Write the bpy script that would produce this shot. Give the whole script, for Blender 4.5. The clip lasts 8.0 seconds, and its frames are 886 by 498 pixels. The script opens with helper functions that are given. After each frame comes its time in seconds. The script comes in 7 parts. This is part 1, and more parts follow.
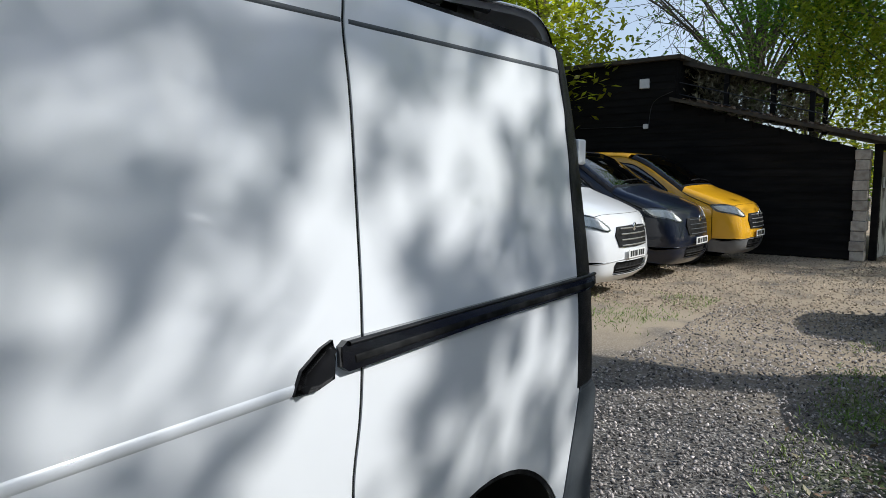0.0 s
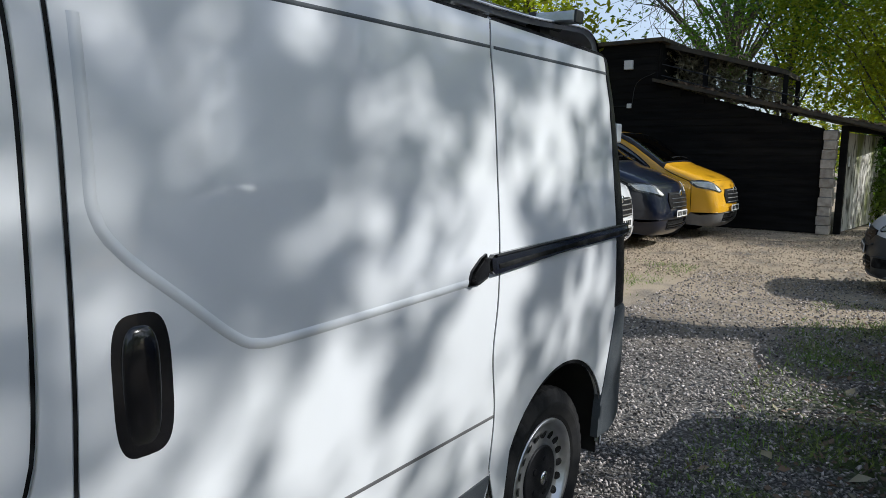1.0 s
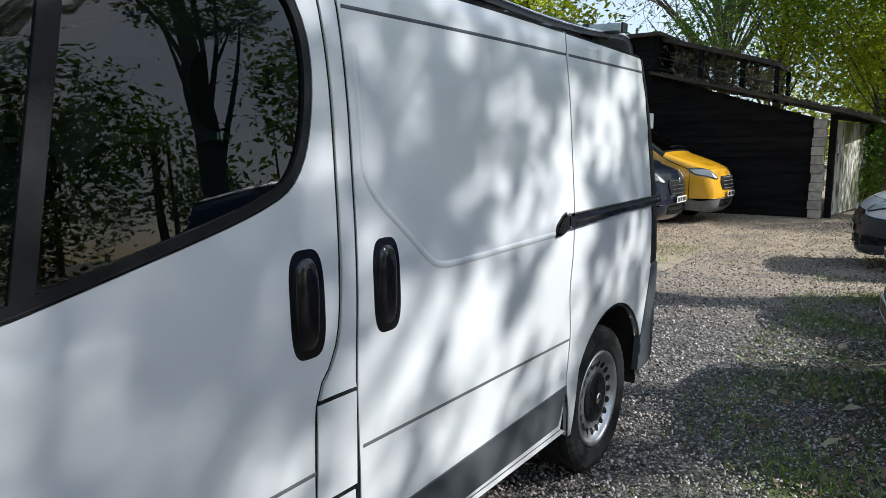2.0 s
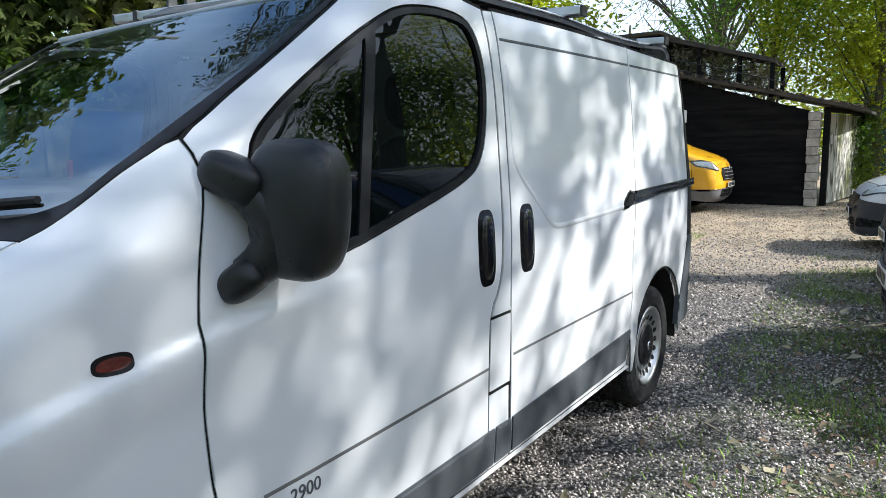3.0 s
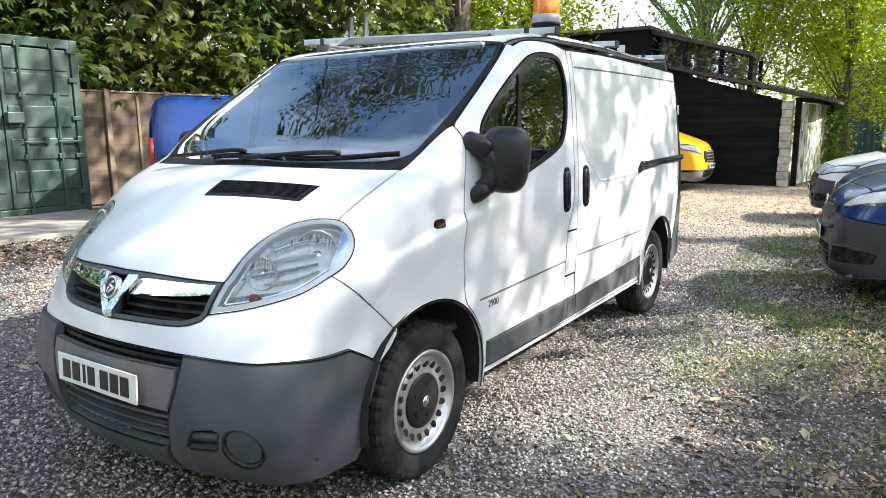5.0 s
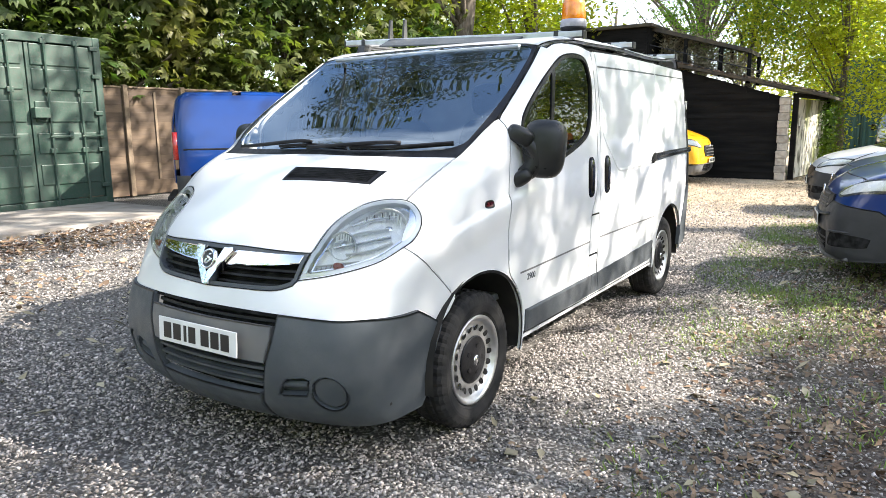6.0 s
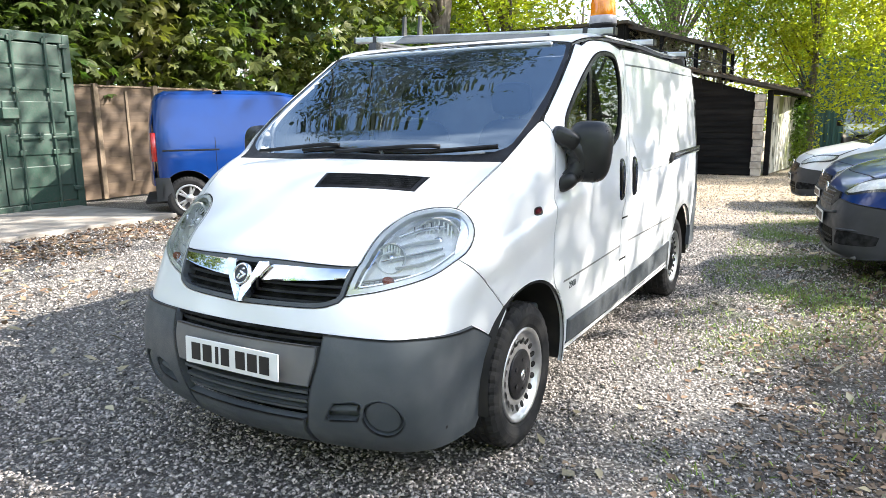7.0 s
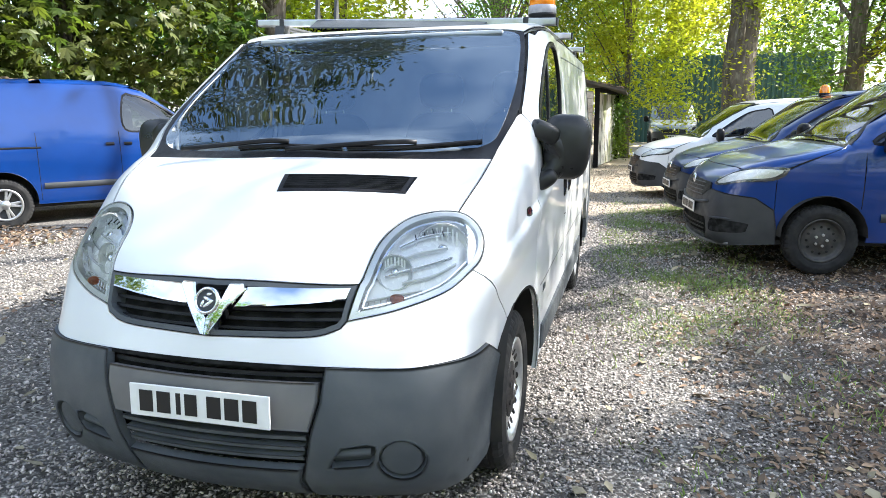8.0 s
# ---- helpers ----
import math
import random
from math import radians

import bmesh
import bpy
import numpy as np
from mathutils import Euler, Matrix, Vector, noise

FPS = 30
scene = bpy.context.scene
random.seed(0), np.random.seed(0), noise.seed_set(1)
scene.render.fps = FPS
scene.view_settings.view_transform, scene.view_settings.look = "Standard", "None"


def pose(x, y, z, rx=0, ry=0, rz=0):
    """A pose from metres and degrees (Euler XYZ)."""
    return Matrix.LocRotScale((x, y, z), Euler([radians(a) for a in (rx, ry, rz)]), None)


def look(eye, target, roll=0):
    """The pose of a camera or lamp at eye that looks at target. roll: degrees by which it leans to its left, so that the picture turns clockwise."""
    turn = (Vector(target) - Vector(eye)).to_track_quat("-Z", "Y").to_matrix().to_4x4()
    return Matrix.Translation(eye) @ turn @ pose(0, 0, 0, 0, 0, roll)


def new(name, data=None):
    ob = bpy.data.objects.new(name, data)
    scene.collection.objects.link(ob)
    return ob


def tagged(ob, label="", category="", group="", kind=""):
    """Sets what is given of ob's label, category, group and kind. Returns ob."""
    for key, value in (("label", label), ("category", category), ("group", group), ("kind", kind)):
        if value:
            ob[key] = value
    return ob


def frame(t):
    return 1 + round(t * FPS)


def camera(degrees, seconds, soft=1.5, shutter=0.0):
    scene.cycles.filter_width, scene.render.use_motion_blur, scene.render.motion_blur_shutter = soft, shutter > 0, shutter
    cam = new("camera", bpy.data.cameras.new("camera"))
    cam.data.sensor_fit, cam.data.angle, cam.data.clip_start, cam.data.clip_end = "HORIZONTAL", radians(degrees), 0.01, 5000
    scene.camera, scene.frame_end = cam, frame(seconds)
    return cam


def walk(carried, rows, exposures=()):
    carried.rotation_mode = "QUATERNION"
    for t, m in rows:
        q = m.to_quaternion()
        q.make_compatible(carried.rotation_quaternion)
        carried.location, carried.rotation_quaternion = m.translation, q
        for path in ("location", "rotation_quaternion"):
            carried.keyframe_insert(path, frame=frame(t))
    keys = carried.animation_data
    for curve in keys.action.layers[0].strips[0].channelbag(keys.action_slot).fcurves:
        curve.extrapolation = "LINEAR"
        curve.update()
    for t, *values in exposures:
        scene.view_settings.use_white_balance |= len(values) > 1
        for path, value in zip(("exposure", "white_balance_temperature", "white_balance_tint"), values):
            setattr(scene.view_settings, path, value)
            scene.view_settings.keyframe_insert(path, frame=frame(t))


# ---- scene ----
cam = camera(65.5, 8.0, soft=0.7)
PATH = [
    (0, (1.854, 1.745, 1.508), (0.628, 3.312, 1.302), 0.0),
    (0.5, (1.898, 1.346, 1.504), (0.711, 2.935, 1.249), 0.6),
    (1, (1.978, 0.954, 1.497), (0.815, 2.558, 1.222), 0.6),
    (1.5, (2.019, 0.624, 1.481), (0.869, 2.234, 1.188), 0.5),
    (2.8, (2.067, -0.416, 1.432), (0.931, 1.206, 1.147), -1.3),
    (3, (2.066, -0.57, 1.437), (0.937, 1.054, 1.144), -1.2),
    (3.5, (2.128, -1.006, 1.457), (1.013, 0.625, 1.146), -0.8),
    (4, (2.276, -1.457, 1.453), (1.172, 0.179, 1.128), -0.7),
    (4.5, (2.43, -1.88, 1.465), (1.332, -0.242, 1.134), -0.7),
    (4.7, (2.436, -2.035, 1.449), (1.344, -0.393, 1.114), -0.7),
    (5.8, (2.532, -2.635, 1.455), (1.451, -0.99, 1.099), -0.5),
    (6, (2.484, -2.721, 1.44), (1.407, -1.074, 1.085), -0.6),
    (6.5, (2.338, -2.788, 1.441), (1.268, -1.136, 1.083), -0.8),
    (7, (2.083, -2.742, 1.467), (1.089, -1.045, 1.103), -0.9),
    (7.5, (1.729, -2.737, 1.464), (0.996, -0.914, 1.088), -0.7),
    (8, (1.335, -2.704, 1.464), (0.81, -0.813, 1.081), -0.7),
]
EXPOSURES = [(0, -0.04, 5750, 9), (1.5, 0.12, 5750, 9), (3.0, 0.85, 5800, 8.5), (4.5, 1.5, 6100, 9.5), (6.0, 1.85, 6400, 11.5), (8.0, 1.95, 6080, 10)]
walk(cam, [(t, look(eye, target, roll)) for t, eye, target, roll in PATH], exposures=EXPOSURES)

# ---- world, sun ----
SUN_FROM = Vector((0.74, 0.34, 0.58)).normalized()
world = bpy.data.worlds.new("world")
scene.world = world
world.use_nodes = True
wn, wl = world.node_tree.nodes, world.node_tree.links
sky = wn.new("ShaderNodeTexSky")
sky.sky_type, sky.sun_disc = "NISHITA", False
sky.sun_elevation = math.asin(SUN_FROM.z)
sky.sun_rotation = math.atan2(SUN_FROM.x, SUN_FROM.y)
sky.air_density, sky.dust_density = 1.0, 1.1
sky_way, cloud, cover, cloudy = wn.new("ShaderNodeTexCoord"), wn.new("ShaderNodeTexNoise"), wn.new("ShaderNodeMapRange"), wn.new("ShaderNodeMix")
cloud.inputs["Scale"].default_value, cloud.inputs["Detail"].default_value, cloud.inputs["Roughness"].default_value = 1.5, 4, 0.5
cover.inputs[1].default_value, cover.inputs[2].default_value, cover.inputs[4].default_value = 0.36, 0.74, 0.72
cloudy.data_type = "RGBA"
cloudy.inputs[7].default_value = (9.5, 10.0, 10.6, 1)
wl.new(sky_way.outputs["Generated"], cloud.inputs["Vector"])
wl.new(cloud.outputs[0], cover.inputs[0])
wl.new(cover.outputs[0], cloudy.inputs[0])
wl.new(sky.outputs[0], cloudy.inputs[6])
wl.new(cloudy.outputs[2], wn["Background"].inputs[0])
wn["Background"].inputs[1].default_value = 0.11
sun = new("sun", bpy.data.lights.new("sun", "SUN"))
sun.data.energy, sun.data.angle, sun.data.color = 4.5, radians(0.44), (1.0, 0.93, 0.82)
sun.matrix_world = look(SUN_FROM * 40, (0, 0, 0))


# ---- materials ----
def material(name, base, rough=0.5, metal=0.0, second=None, scale=6.0, amount=1.0, bump=0.0, bump_scale=60.0, coat=0.0, stops=(0.4, 0.65),
             spec=0.5, speckle=None, speckle_scale=300.0, per_object=0.0, per_island=0.0, detail=6.0, stretch=(1, 1, 1)):
    m = bpy.data.materials.new(name)
    m.use_nodes = True
    n, l = m.node_tree.nodes, m.node_tree.links
    b = n["Principled BSDF"]
    b.inputs["Roughness"].default_value, b.inputs["Metallic"].default_value = rough, metal
    b.inputs["Coat Weight"].default_value, b.inputs["Specular IOR Level"].default_value = coat, spec
    b.inputs["Coat Roughness"].default_value = 0.04
    geo = n.new("ShaderNodeNewGeometry")
    sc = n.new("ShaderNodeVectorMath")
    sc.operation, sc.inputs[1].default_value = "MULTIPLY", stretch
    l.new(geo.outputs["Position"], sc.inputs[0])
    rgb = n.new("ShaderNodeRGB")
    rgb.outputs[0].default_value = (*base, 1)
    out = rgb.outputs[0]

    def mix(fac, a, c, kind="MIX"):
        x = n.new("ShaderNodeMix")
        x.data_type, x.blend_type = "RGBA", kind
        l.new(fac, x.inputs[0])
        l.new(a, x.inputs[6])
        if isinstance(c, tuple):
            x.inputs[7].default_value = (*c, 1)
        else:
            l.new(c, x.inputs[7])
        return x.outputs[2]

    def noise_tex(s, d=detail):
        t = n.new("ShaderNodeTexNoise")
        t.inputs["Scale"].default_value, t.inputs["Detail"].default_value = s, d
        l.new(sc.outputs[0], t.inputs["Vector"])
        return t.outputs[0]

    def ramp(src, lo, hi, top=1.0, bottom=0.0):
        r = n.new("ShaderNodeMapRange")
        r.inputs[1].default_value, r.inputs[2].default_value, r.inputs[3].default_value, r.inputs[4].default_value = lo, hi, bottom, top
        l.new(src, r.inputs[0])
        return r.outputs[0]

    if second:
        out = mix(ramp(noise_tex(scale), *stops, amount), out, tuple(second))
    if speckle:
        out = mix(ramp(noise_tex(speckle_scale, 3.0), 0.50, 0.66), out, tuple(speckle))
    for strength, source in ((per_object, "object"), (per_island, "island")):
        if strength:
            src = n.new("ShaderNodeObjectInfo").outputs["Random"] if source == "object" else geo.outputs["Random Per Island"]
            h = n.new("ShaderNodeHueSaturation")
            l.new(ramp(src, 0, 1, 1 + strength, 1 - strength), h.inputs["Value"])
            l.new(out, h.inputs["Color"])
            out = h.outputs[0]
    l.new(out, b.inputs["Base Color"])
    if bump:
        k = n.new("ShaderNodeBump")
        k.inputs["Strength"].default_value, k.inputs["Distance"].default_value = 1.0, bump
        l.new(noise_tex(bump_scale), k.inputs["Height"])
        l.new(k.outputs[0], b.inputs["Normal"])
        l.new(ramp(noise_tex(scale * 2.3), 0.3, 0.7, min(rough + 0.12, 1), max(rough - 0.1, 0.02)), b.inputs["Roughness"])
    return m


def glass(name, tint=(0.9, 0.95, 0.93), rough=0.0, ior=1.52, sheen=(1, 1, 1)):
    m = bpy.data.materials.new(name)
    m.use_nodes = True
    n, l = m.node_tree.nodes, m.node_tree.links
    n.remove(n["Principled BSDF"])
    clear, gloss, fres, mixer = n.new("ShaderNodeBsdfTransparent"), n.new("ShaderNodeBsdfGlossy"), n.new("ShaderNodeFresnel"), n.new("ShaderNodeMixShader")
    clear.inputs[0].default_value = (*tint, 1)
    gloss.inputs["Roughness"].default_value = rough
    gloss.inputs["Color"].default_value = (*sheen, 1)
    fres.inputs[0].default_value = ior
    l.new(fres.outputs[0], mixer.inputs[0])
    l.new(clear.outputs[0], mixer.inputs[1])
    l.new(gloss.outputs[0], mixer.inputs[2])
    l.new(mixer.outputs[0], n["Material Output"].inputs[0])
    return m


def leaf_material(name, base, second, glow=0.5, scale=0.6):
    m = material(name, base, 0.5, second=second, scale=scale, stops=(0.35, 0.65), per_island=0.35)
    n, l = m.node_tree.nodes, m.node_tree.links
    b = n["Principled BSDF"]
    src = b.inputs["Base Color"].links[0].from_socket
    tr, mx = n.new("ShaderNodeBsdfTranslucent"), n.new("ShaderNodeMixShader")
    bright = n.new("ShaderNodeMix")
    bright.data_type, bright.blend_type = "RGBA", "MULTIPLY"
    bright.inputs[0].default_value = 1.0
    l.new(src, bright.inputs[6])
    bright.inputs[7].default_value = (1.7, 2.0, 0.7, 1)
    l.new(bright.outputs[2], tr.inputs[0])
    mx.inputs[0].default_value = glow
    l.new(b.outputs[0], mx.inputs[1])
    l.new(tr.outputs[0], mx.inputs[2])
    l.new(mx.outputs[0], n["Material Output"].inputs[0])
    return m


WHITE_PAINT = material("white_paint", (0.80, 0.81, 0.82), 0.32, second=(0.72, 0.73, 0.73), scale=2.2, amount=0.5, coat=0.8)
# black for rubber, and for shade painted into gaps, slots and holes
GAP = material("black_rubber_and_shade", (0.008, 0.008, 0.008), 0.8, spec=0.1, second=(0.03, 0.03, 0.03), scale=20)
BLACK_TRIM = material("black_plastic", (0.007, 0.007, 0.008), 0.40, spec=0.22, second=(0.018, 0.018, 0.02), scale=9, bump=0.0004, bump_scale=900)
MIRROR_TRIM = material("grained_mirror_plastic", (0.012, 0.013, 0.013), 0.34, spec=0.45, second=(0.022, 0.023, 0.023), scale=9, bump=0.0003, bump_scale=900)
GREY_TRIM = material("grey_bumper_plastic", (0.066, 0.076, 0.085), 0.50, spec=0.35, second=(0.10, 0.108, 0.115), scale=5, bump=0.0004, bump_scale=1100, speckle=(0.06, 0.065, 0.07), speckle_scale=500)
GREY_PANEL = material("pale_grey_bumper_plastic", (0.125, 0.125, 0.125), 0.5, second=(0.16, 0.155, 0.15), scale=6, bump=0.0004, bump_scale=1100)
CHROME = material("chrome", (0.86, 0.87, 0.88), 0.05, 1.0, second=(0.75, 0.76, 0.77), scale=8)
ALU = material("aluminium_extrusion", (0.62, 0.63, 0.63), 0.38, 1.0, second=(0.48, 0.48, 0.47), scale=14, bump=0.0003, bump_scale=300)
GLOSS_BLACK = material("glossy_black_plastic", (0.007, 0.007, 0.008), 0.16, second=(0.012, 0.012, 0.013), scale=14, coat=0.4)
RACK_BLACK = material("black_coated_steel", (0.02, 0.021, 0.022), 0.45, second=(0.05, 0.05, 0.05), scale=12)
TYRE = material("tyre_rubber", (0.016, 0.016, 0.017), 0.8, spec=0.25, second=(0.028, 0.027, 0.026), scale=9, bump=0.0006, bump_scale=400)
STEEL_WHEEL = material("silver_steel_wheel", (0.60, 0.60, 0.61), 0.32, 0.85, second=(0.46, 0.455, 0.45), scale=22, amount=0.7)
WHEEL_BLACK = material("black_steel_wheel", (0.02, 0.02, 0.021), 0.5, second=(0.045, 0.04, 0.036), scale=20)
PLATE_WHITE = material("plate_white", (0.82, 0.82, 0.80), 0.35, second=(0.75, 0.75, 0.73), scale=12)
PLATE_INK = material("plate_black", (0.012, 0.012, 0.012), 0.4)
GLASS = glass("window_glass", (0.24, 0.33, 0.27), ior=1.45)
# high ior and blue gloss colour stand in for a brighter sky reflection
SCREEN_GLASS = glass("sky_tinted_windscreen_glass", (0.86, 0.91, 0.92), ior=3.3, sheen=(0.80, 0.92, 1.0))
DARK_GLASS = glass("dark_glass", (0.3, 0.34, 0.33), ior=1.9)
LENS = glass("lamp_lens", (0.95, 0.96, 0.96))
AMBER = material("amber_lens", (0.85, 0.27, 0.01), 0.15, second=(0.7, 0.17, 0.005), scale=30, coat=1)
RED = material("red_lens", (0.45, 0.02, 0.012), 0.15, second=(0.3, 0.01, 0.01), scale=40, coat=1)
DARK_RED = material("dark_red_lens", (0.13, 0.016, 0.010), 0.15, second=(0.08, 0.008, 0.006), scale=60, coat=0.6)
ORANGE_DULL = material("amber_reflector", (0.30, 0.065, 0.025), 0.3, second=(0.20, 0.035, 0.012), scale=60)
SATIN = material("satin_silver", (0.86, 0.86, 0.83), 0.22, 0.30, second=(0.78, 0.79, 0.77), scale=9, coat=0.4)
REFLECTOR = material("lamp_reflector", (0.95, 0.94, 0.90), 0.22, 0.08, second=(0.90, 0.91, 0.90), scale=12, bump=0.006, bump_scale=11, coat=0.5, detail=1.0)
SEAT = material("blue_grey_seat_cloth", (0.05, 0.06, 0.075), 0.9, second=(0.05, 0.06, 0.075), scale=40, bump=0.001, bump_scale=500)
DASH = material("grey_dashboard", (0.17, 0.19, 0.21), 0.7, second=(0.14, 0.16, 0.18), scale=20, bump=0.0005, bump_scale=500)
CABIN = material("cabin_lining", (0.52, 0.55, 0.58), 0.85, second=(0.44, 0.47, 0.50), scale=6)
UNDER = material("underbody", (0.015, 0.014, 0.013), 0.9, second=(0.03, 0.026, 0.022), scale=8)


# ---- tools for things and parts ----
def link_mesh(name, me, mat, parent, label="", category="", kind="", group=""):
    ob = new(name, me)
    if mat:
        me.materials.append(mat)
    if parent:
        ob.parent = parent
    return tagged(ob, label, category, group, kind)


def part(name, bm, mat, parent, label="", smooth=False, **tags):
    me = bpy.data.meshes.new(name)
    bm.normal_update()
    bm.to_mesh(me)
    bm.free()
    if smooth:
        me.polygons.foreach_set("use_smooth", [True] * len(me.polygons))
    return link_mesh(name, me, mat, parent, label, **tags)


def thing(name, m, label, category, group=""):
    ob = new(name)
    ob.empty_display_size = 0.2
    ob.matrix_world = m
    return tagged(ob, label, category, group)


def box(size, at=(0, 0, 0), bevel=0.0, m=None, segments=2, bm=None):
    bm = bm or bmesh.new()
    vs = bmesh.ops.create_cube(bm, size=1.0, matrix=(m or Matrix()) @ Matrix.Translation(at) @ Matrix.Diagonal((*size, 1)))["verts"]
    if bevel:
        es = list({e for v in vs for e in v.link_edges})
        bmesh.ops.bevel(bm, geom=es, offset=bevel, segments=segments, profile=0.5, affect="EDGES", clamp_overlap=True)
    return bm


def lathe(profile, steps=48, m=None, bm=None, close=False):
    """Turns (radius, along) pairs round the x axis."""
    bm = bm or bmesh.new()
    rings = []
    for i in range(steps):
        a = 2 * math.pi * i / steps
        rings.append([bm.verts.new((m or Matrix()) @ Vector((s, r * math.cos(a), r * math.sin(a)))) for r, s in profile])
    n = len(profile)
    for i in range(steps):
        p, q = rings[i], rings[(i + 1) % steps]
        for j in range(n if close else n - 1):
            k = (j + 1) % n
            bm.faces.new((p[j], p[k], q[k], q[j]))
    return bm


def tube(points, radius, sides=8, bm=None, taper=None):
    bm = bm or bmesh.new()
    pts = [Vector(p) for p in points]
    rings, up = [], None
    for i, p in enumerate(pts):
        d = (pts[min(i + 1, len(pts) - 1)] - pts[max(i - 1, 0)]).normalized()
        up = (up - d * up.dot(d)).normalized() if up and (up - d * up.dot(d)).length > 1e-4 else d.orthogonal().normalized()
        side = d.cross(up)
        r = float(radius * (taper[i] if taper else 1))
        rings.append([bm.verts.new(p + r * (math.cos(2 * math.pi * k / sides) * up + math.sin(2 * math.pi * k / sides) * side)) for k in range(sides)])
    for a, b in zip(rings, rings[1:]):
        for k in range(sides):
            bm.faces.new((a[k], a[(k + 1) % sides], b[(k + 1) % sides], b[k]))
    bm.faces.new(rings[0][::-1])
    bm.faces.new(rings[-1])
    return bm


def prism(outline, depth, m=None, bevel=0.0, bm=None):
    """An outline of (x, y) pairs raised by depth along z."""
    bm = bm or bmesh.new()
    m = m or Matrix()
    low = [bm.verts.new(m @ Vector((x, y, 0))) for x, y in outline]
    top = [bm.verts.new(m @ Vector((x, y, depth))) for x, y in outline]
    n = len(outline)
    faces = [bm.faces.new(low[::-1]), bm.faces.new(top)] + [bm.faces.new((low[i], low[(i + 1) % n], top[(i + 1) % n], top[i])) for i in range(n)]
    if bevel:
        bmesh.ops.bevel(bm, geom=list({e for v in top for e in v.link_edges if e.other_vert(v) in top}), offset=bevel, segments=2, profile=0.5, affect="EDGES")
    return bm


def superblob(size, at, power=3.0, nu=24, nv=16, m=None, bm=None):
    """A closed rounded box."""
    bm = bm or bmesh.new()
    f = lambda c: math.copysign(abs(c) ** (2 / power), c)
    rows = []
    for j in range(1, nv):
        v = math.pi * j / nv - math.pi / 2
        rows.append([bm.verts.new((m or Matrix()) @ Vector((at[0] + size[0] / 2 * f(math.cos(v)) * f(math.cos(2 * math.pi * i / nu)),
                     at[1] + size[1] / 2 * f(math.cos(v)) * f(math.sin(2 * math.pi * i / nu)), at[2] + size[2] / 2 * f(math.sin(v))))) for i in range(nu)])
    lo = bm.verts.new((m or Matrix()) @ Vector((at[0], at[1], at[2] - size[2] / 2)))
    hi = bm.verts.new((m or Matrix()) @ Vector((at[0], at[1], at[2] + size[2] / 2)))
    for a, b in zip(rows, rows[1:]):
        for i in range(nu):
            bm.faces.new((a[i], a[(i + 1) % nu], b[(i + 1) % nu], b[i]))
    for i in range(nu):
        bm.faces.new((lo, rows[0][(i + 1) % nu], rows[0][i]))
        bm.faces.new((hi, rows[-1][i], rows[-1][(i + 1) % nu]))
    return bm


def flow(points, step=0.03, closed=False):
    """A smooth line through the points."""
    p = np.array(points, float)
    q = np.vstack([p[-1], p, p[:2]]) if closed else np.vstack([2 * p[0] - p[1], p, 2 * p[-1] - p[-2]])
    out = []
    for i in range(1, len(q) - 2):
        n = max(int(np.linalg.norm(q[i + 1] - q[i]) / step), 1)
        for k in range(n):
            u = k / n
            out.append(0.5 * (2 * q[i] + (q[i + 1] - q[i - 1]) * u + (2 * q[i - 1] - 5 * q[i] + 4 * q[i + 1] - q[i + 2]) * u * u
                              + (3 * q[i] - q[i - 1] - 3 * q[i + 1] + q[i + 2]) * u ** 3))
    if not closed:
        out.append(p[-1])
    return np.array(out)


def chain(*runs):
    """Joins runs of points into one loop; a shared end is kept once."""
    out = []
    for r in runs:
        for p in np.atleast_2d(np.array(r, float)):
            if not out or np.linalg.norm(p - out[-1]) > 1e-4:
                out.append(p)
    if np.linalg.norm(out[0] - out[-1]) < 1e-4:
        out.pop()
    return np.array(out)


def sd(pairs, x=1.0):
    """(y, z) pairs of a side as points."""
    return np.array([(x, y, z) for y, z in pairs], float)


def divide(loop, step):
    out = []
    for a, b in zip(loop, np.roll(loop, -1, 0)):
        n = max(int(np.ceil(np.linalg.norm(b - a) / step)), 1)
        out += [a + (b - a) * k / n for k in range(n)]
    return np.array(out)


class Flat:
    """Looks at a skin along one direction."""
    def __init__(self, way):
        self.w = np.array(way, float) / np.linalg.norm(way)
        self.u = np.cross(self.w, (0, 0, 1))
        self.u /= np.linalg.norm(self.u)
        self.v = np.cross(self.u, self.w)

    def to2(self, p):
        return np.stack([p @ self.u, p @ self.v], -1)

    def rays(self, q):
        return q[:, :1] * self.u + q[:, 1:] * self.v - 3.0 * self.w + np.array((0, 1.0, 1.0)) @ self.w * self.w, np.broadcast_to(self.w, (len(q), 3))


class Round:
    """Looks at a skin from all round an upright axis at (0, y)."""
    def __init__(self, y, size=0.85):
        self.y, self.size = y, size

    def to2(self, p):
        return np.stack([np.arctan2(p[..., 0], self.y - p[..., 1]) * self.size, p[..., 2]], -1)

    def rays(self, q):
        a = q[:, 0] / self.size
        d = np.stack([np.sin(a), -np.cos(a), 0 * a], -1)
        return np.stack([0 * a, 0 * a + self.y, q[:, 1]], -1) + 2.5 * d, -d


def within(poly, q):
    x, y = q[:, 0][:, None], q[:, 1][:, None]
    a, b = poly, np.roll(poly, -1, 0)
    cross = (a[:, 1] > y) != (b[:, 1] > y)
    dy = np.where(np.abs(b[:, 1] - a[:, 1]) < 1e-12, 1e-12, b[:, 1] - a[:, 1])
    return (np.sum(cross & (x < (b[:, 0] - a[:, 0]) * (y - a[:, 1]) / dy + a[:, 0]), 1) % 2) == 1


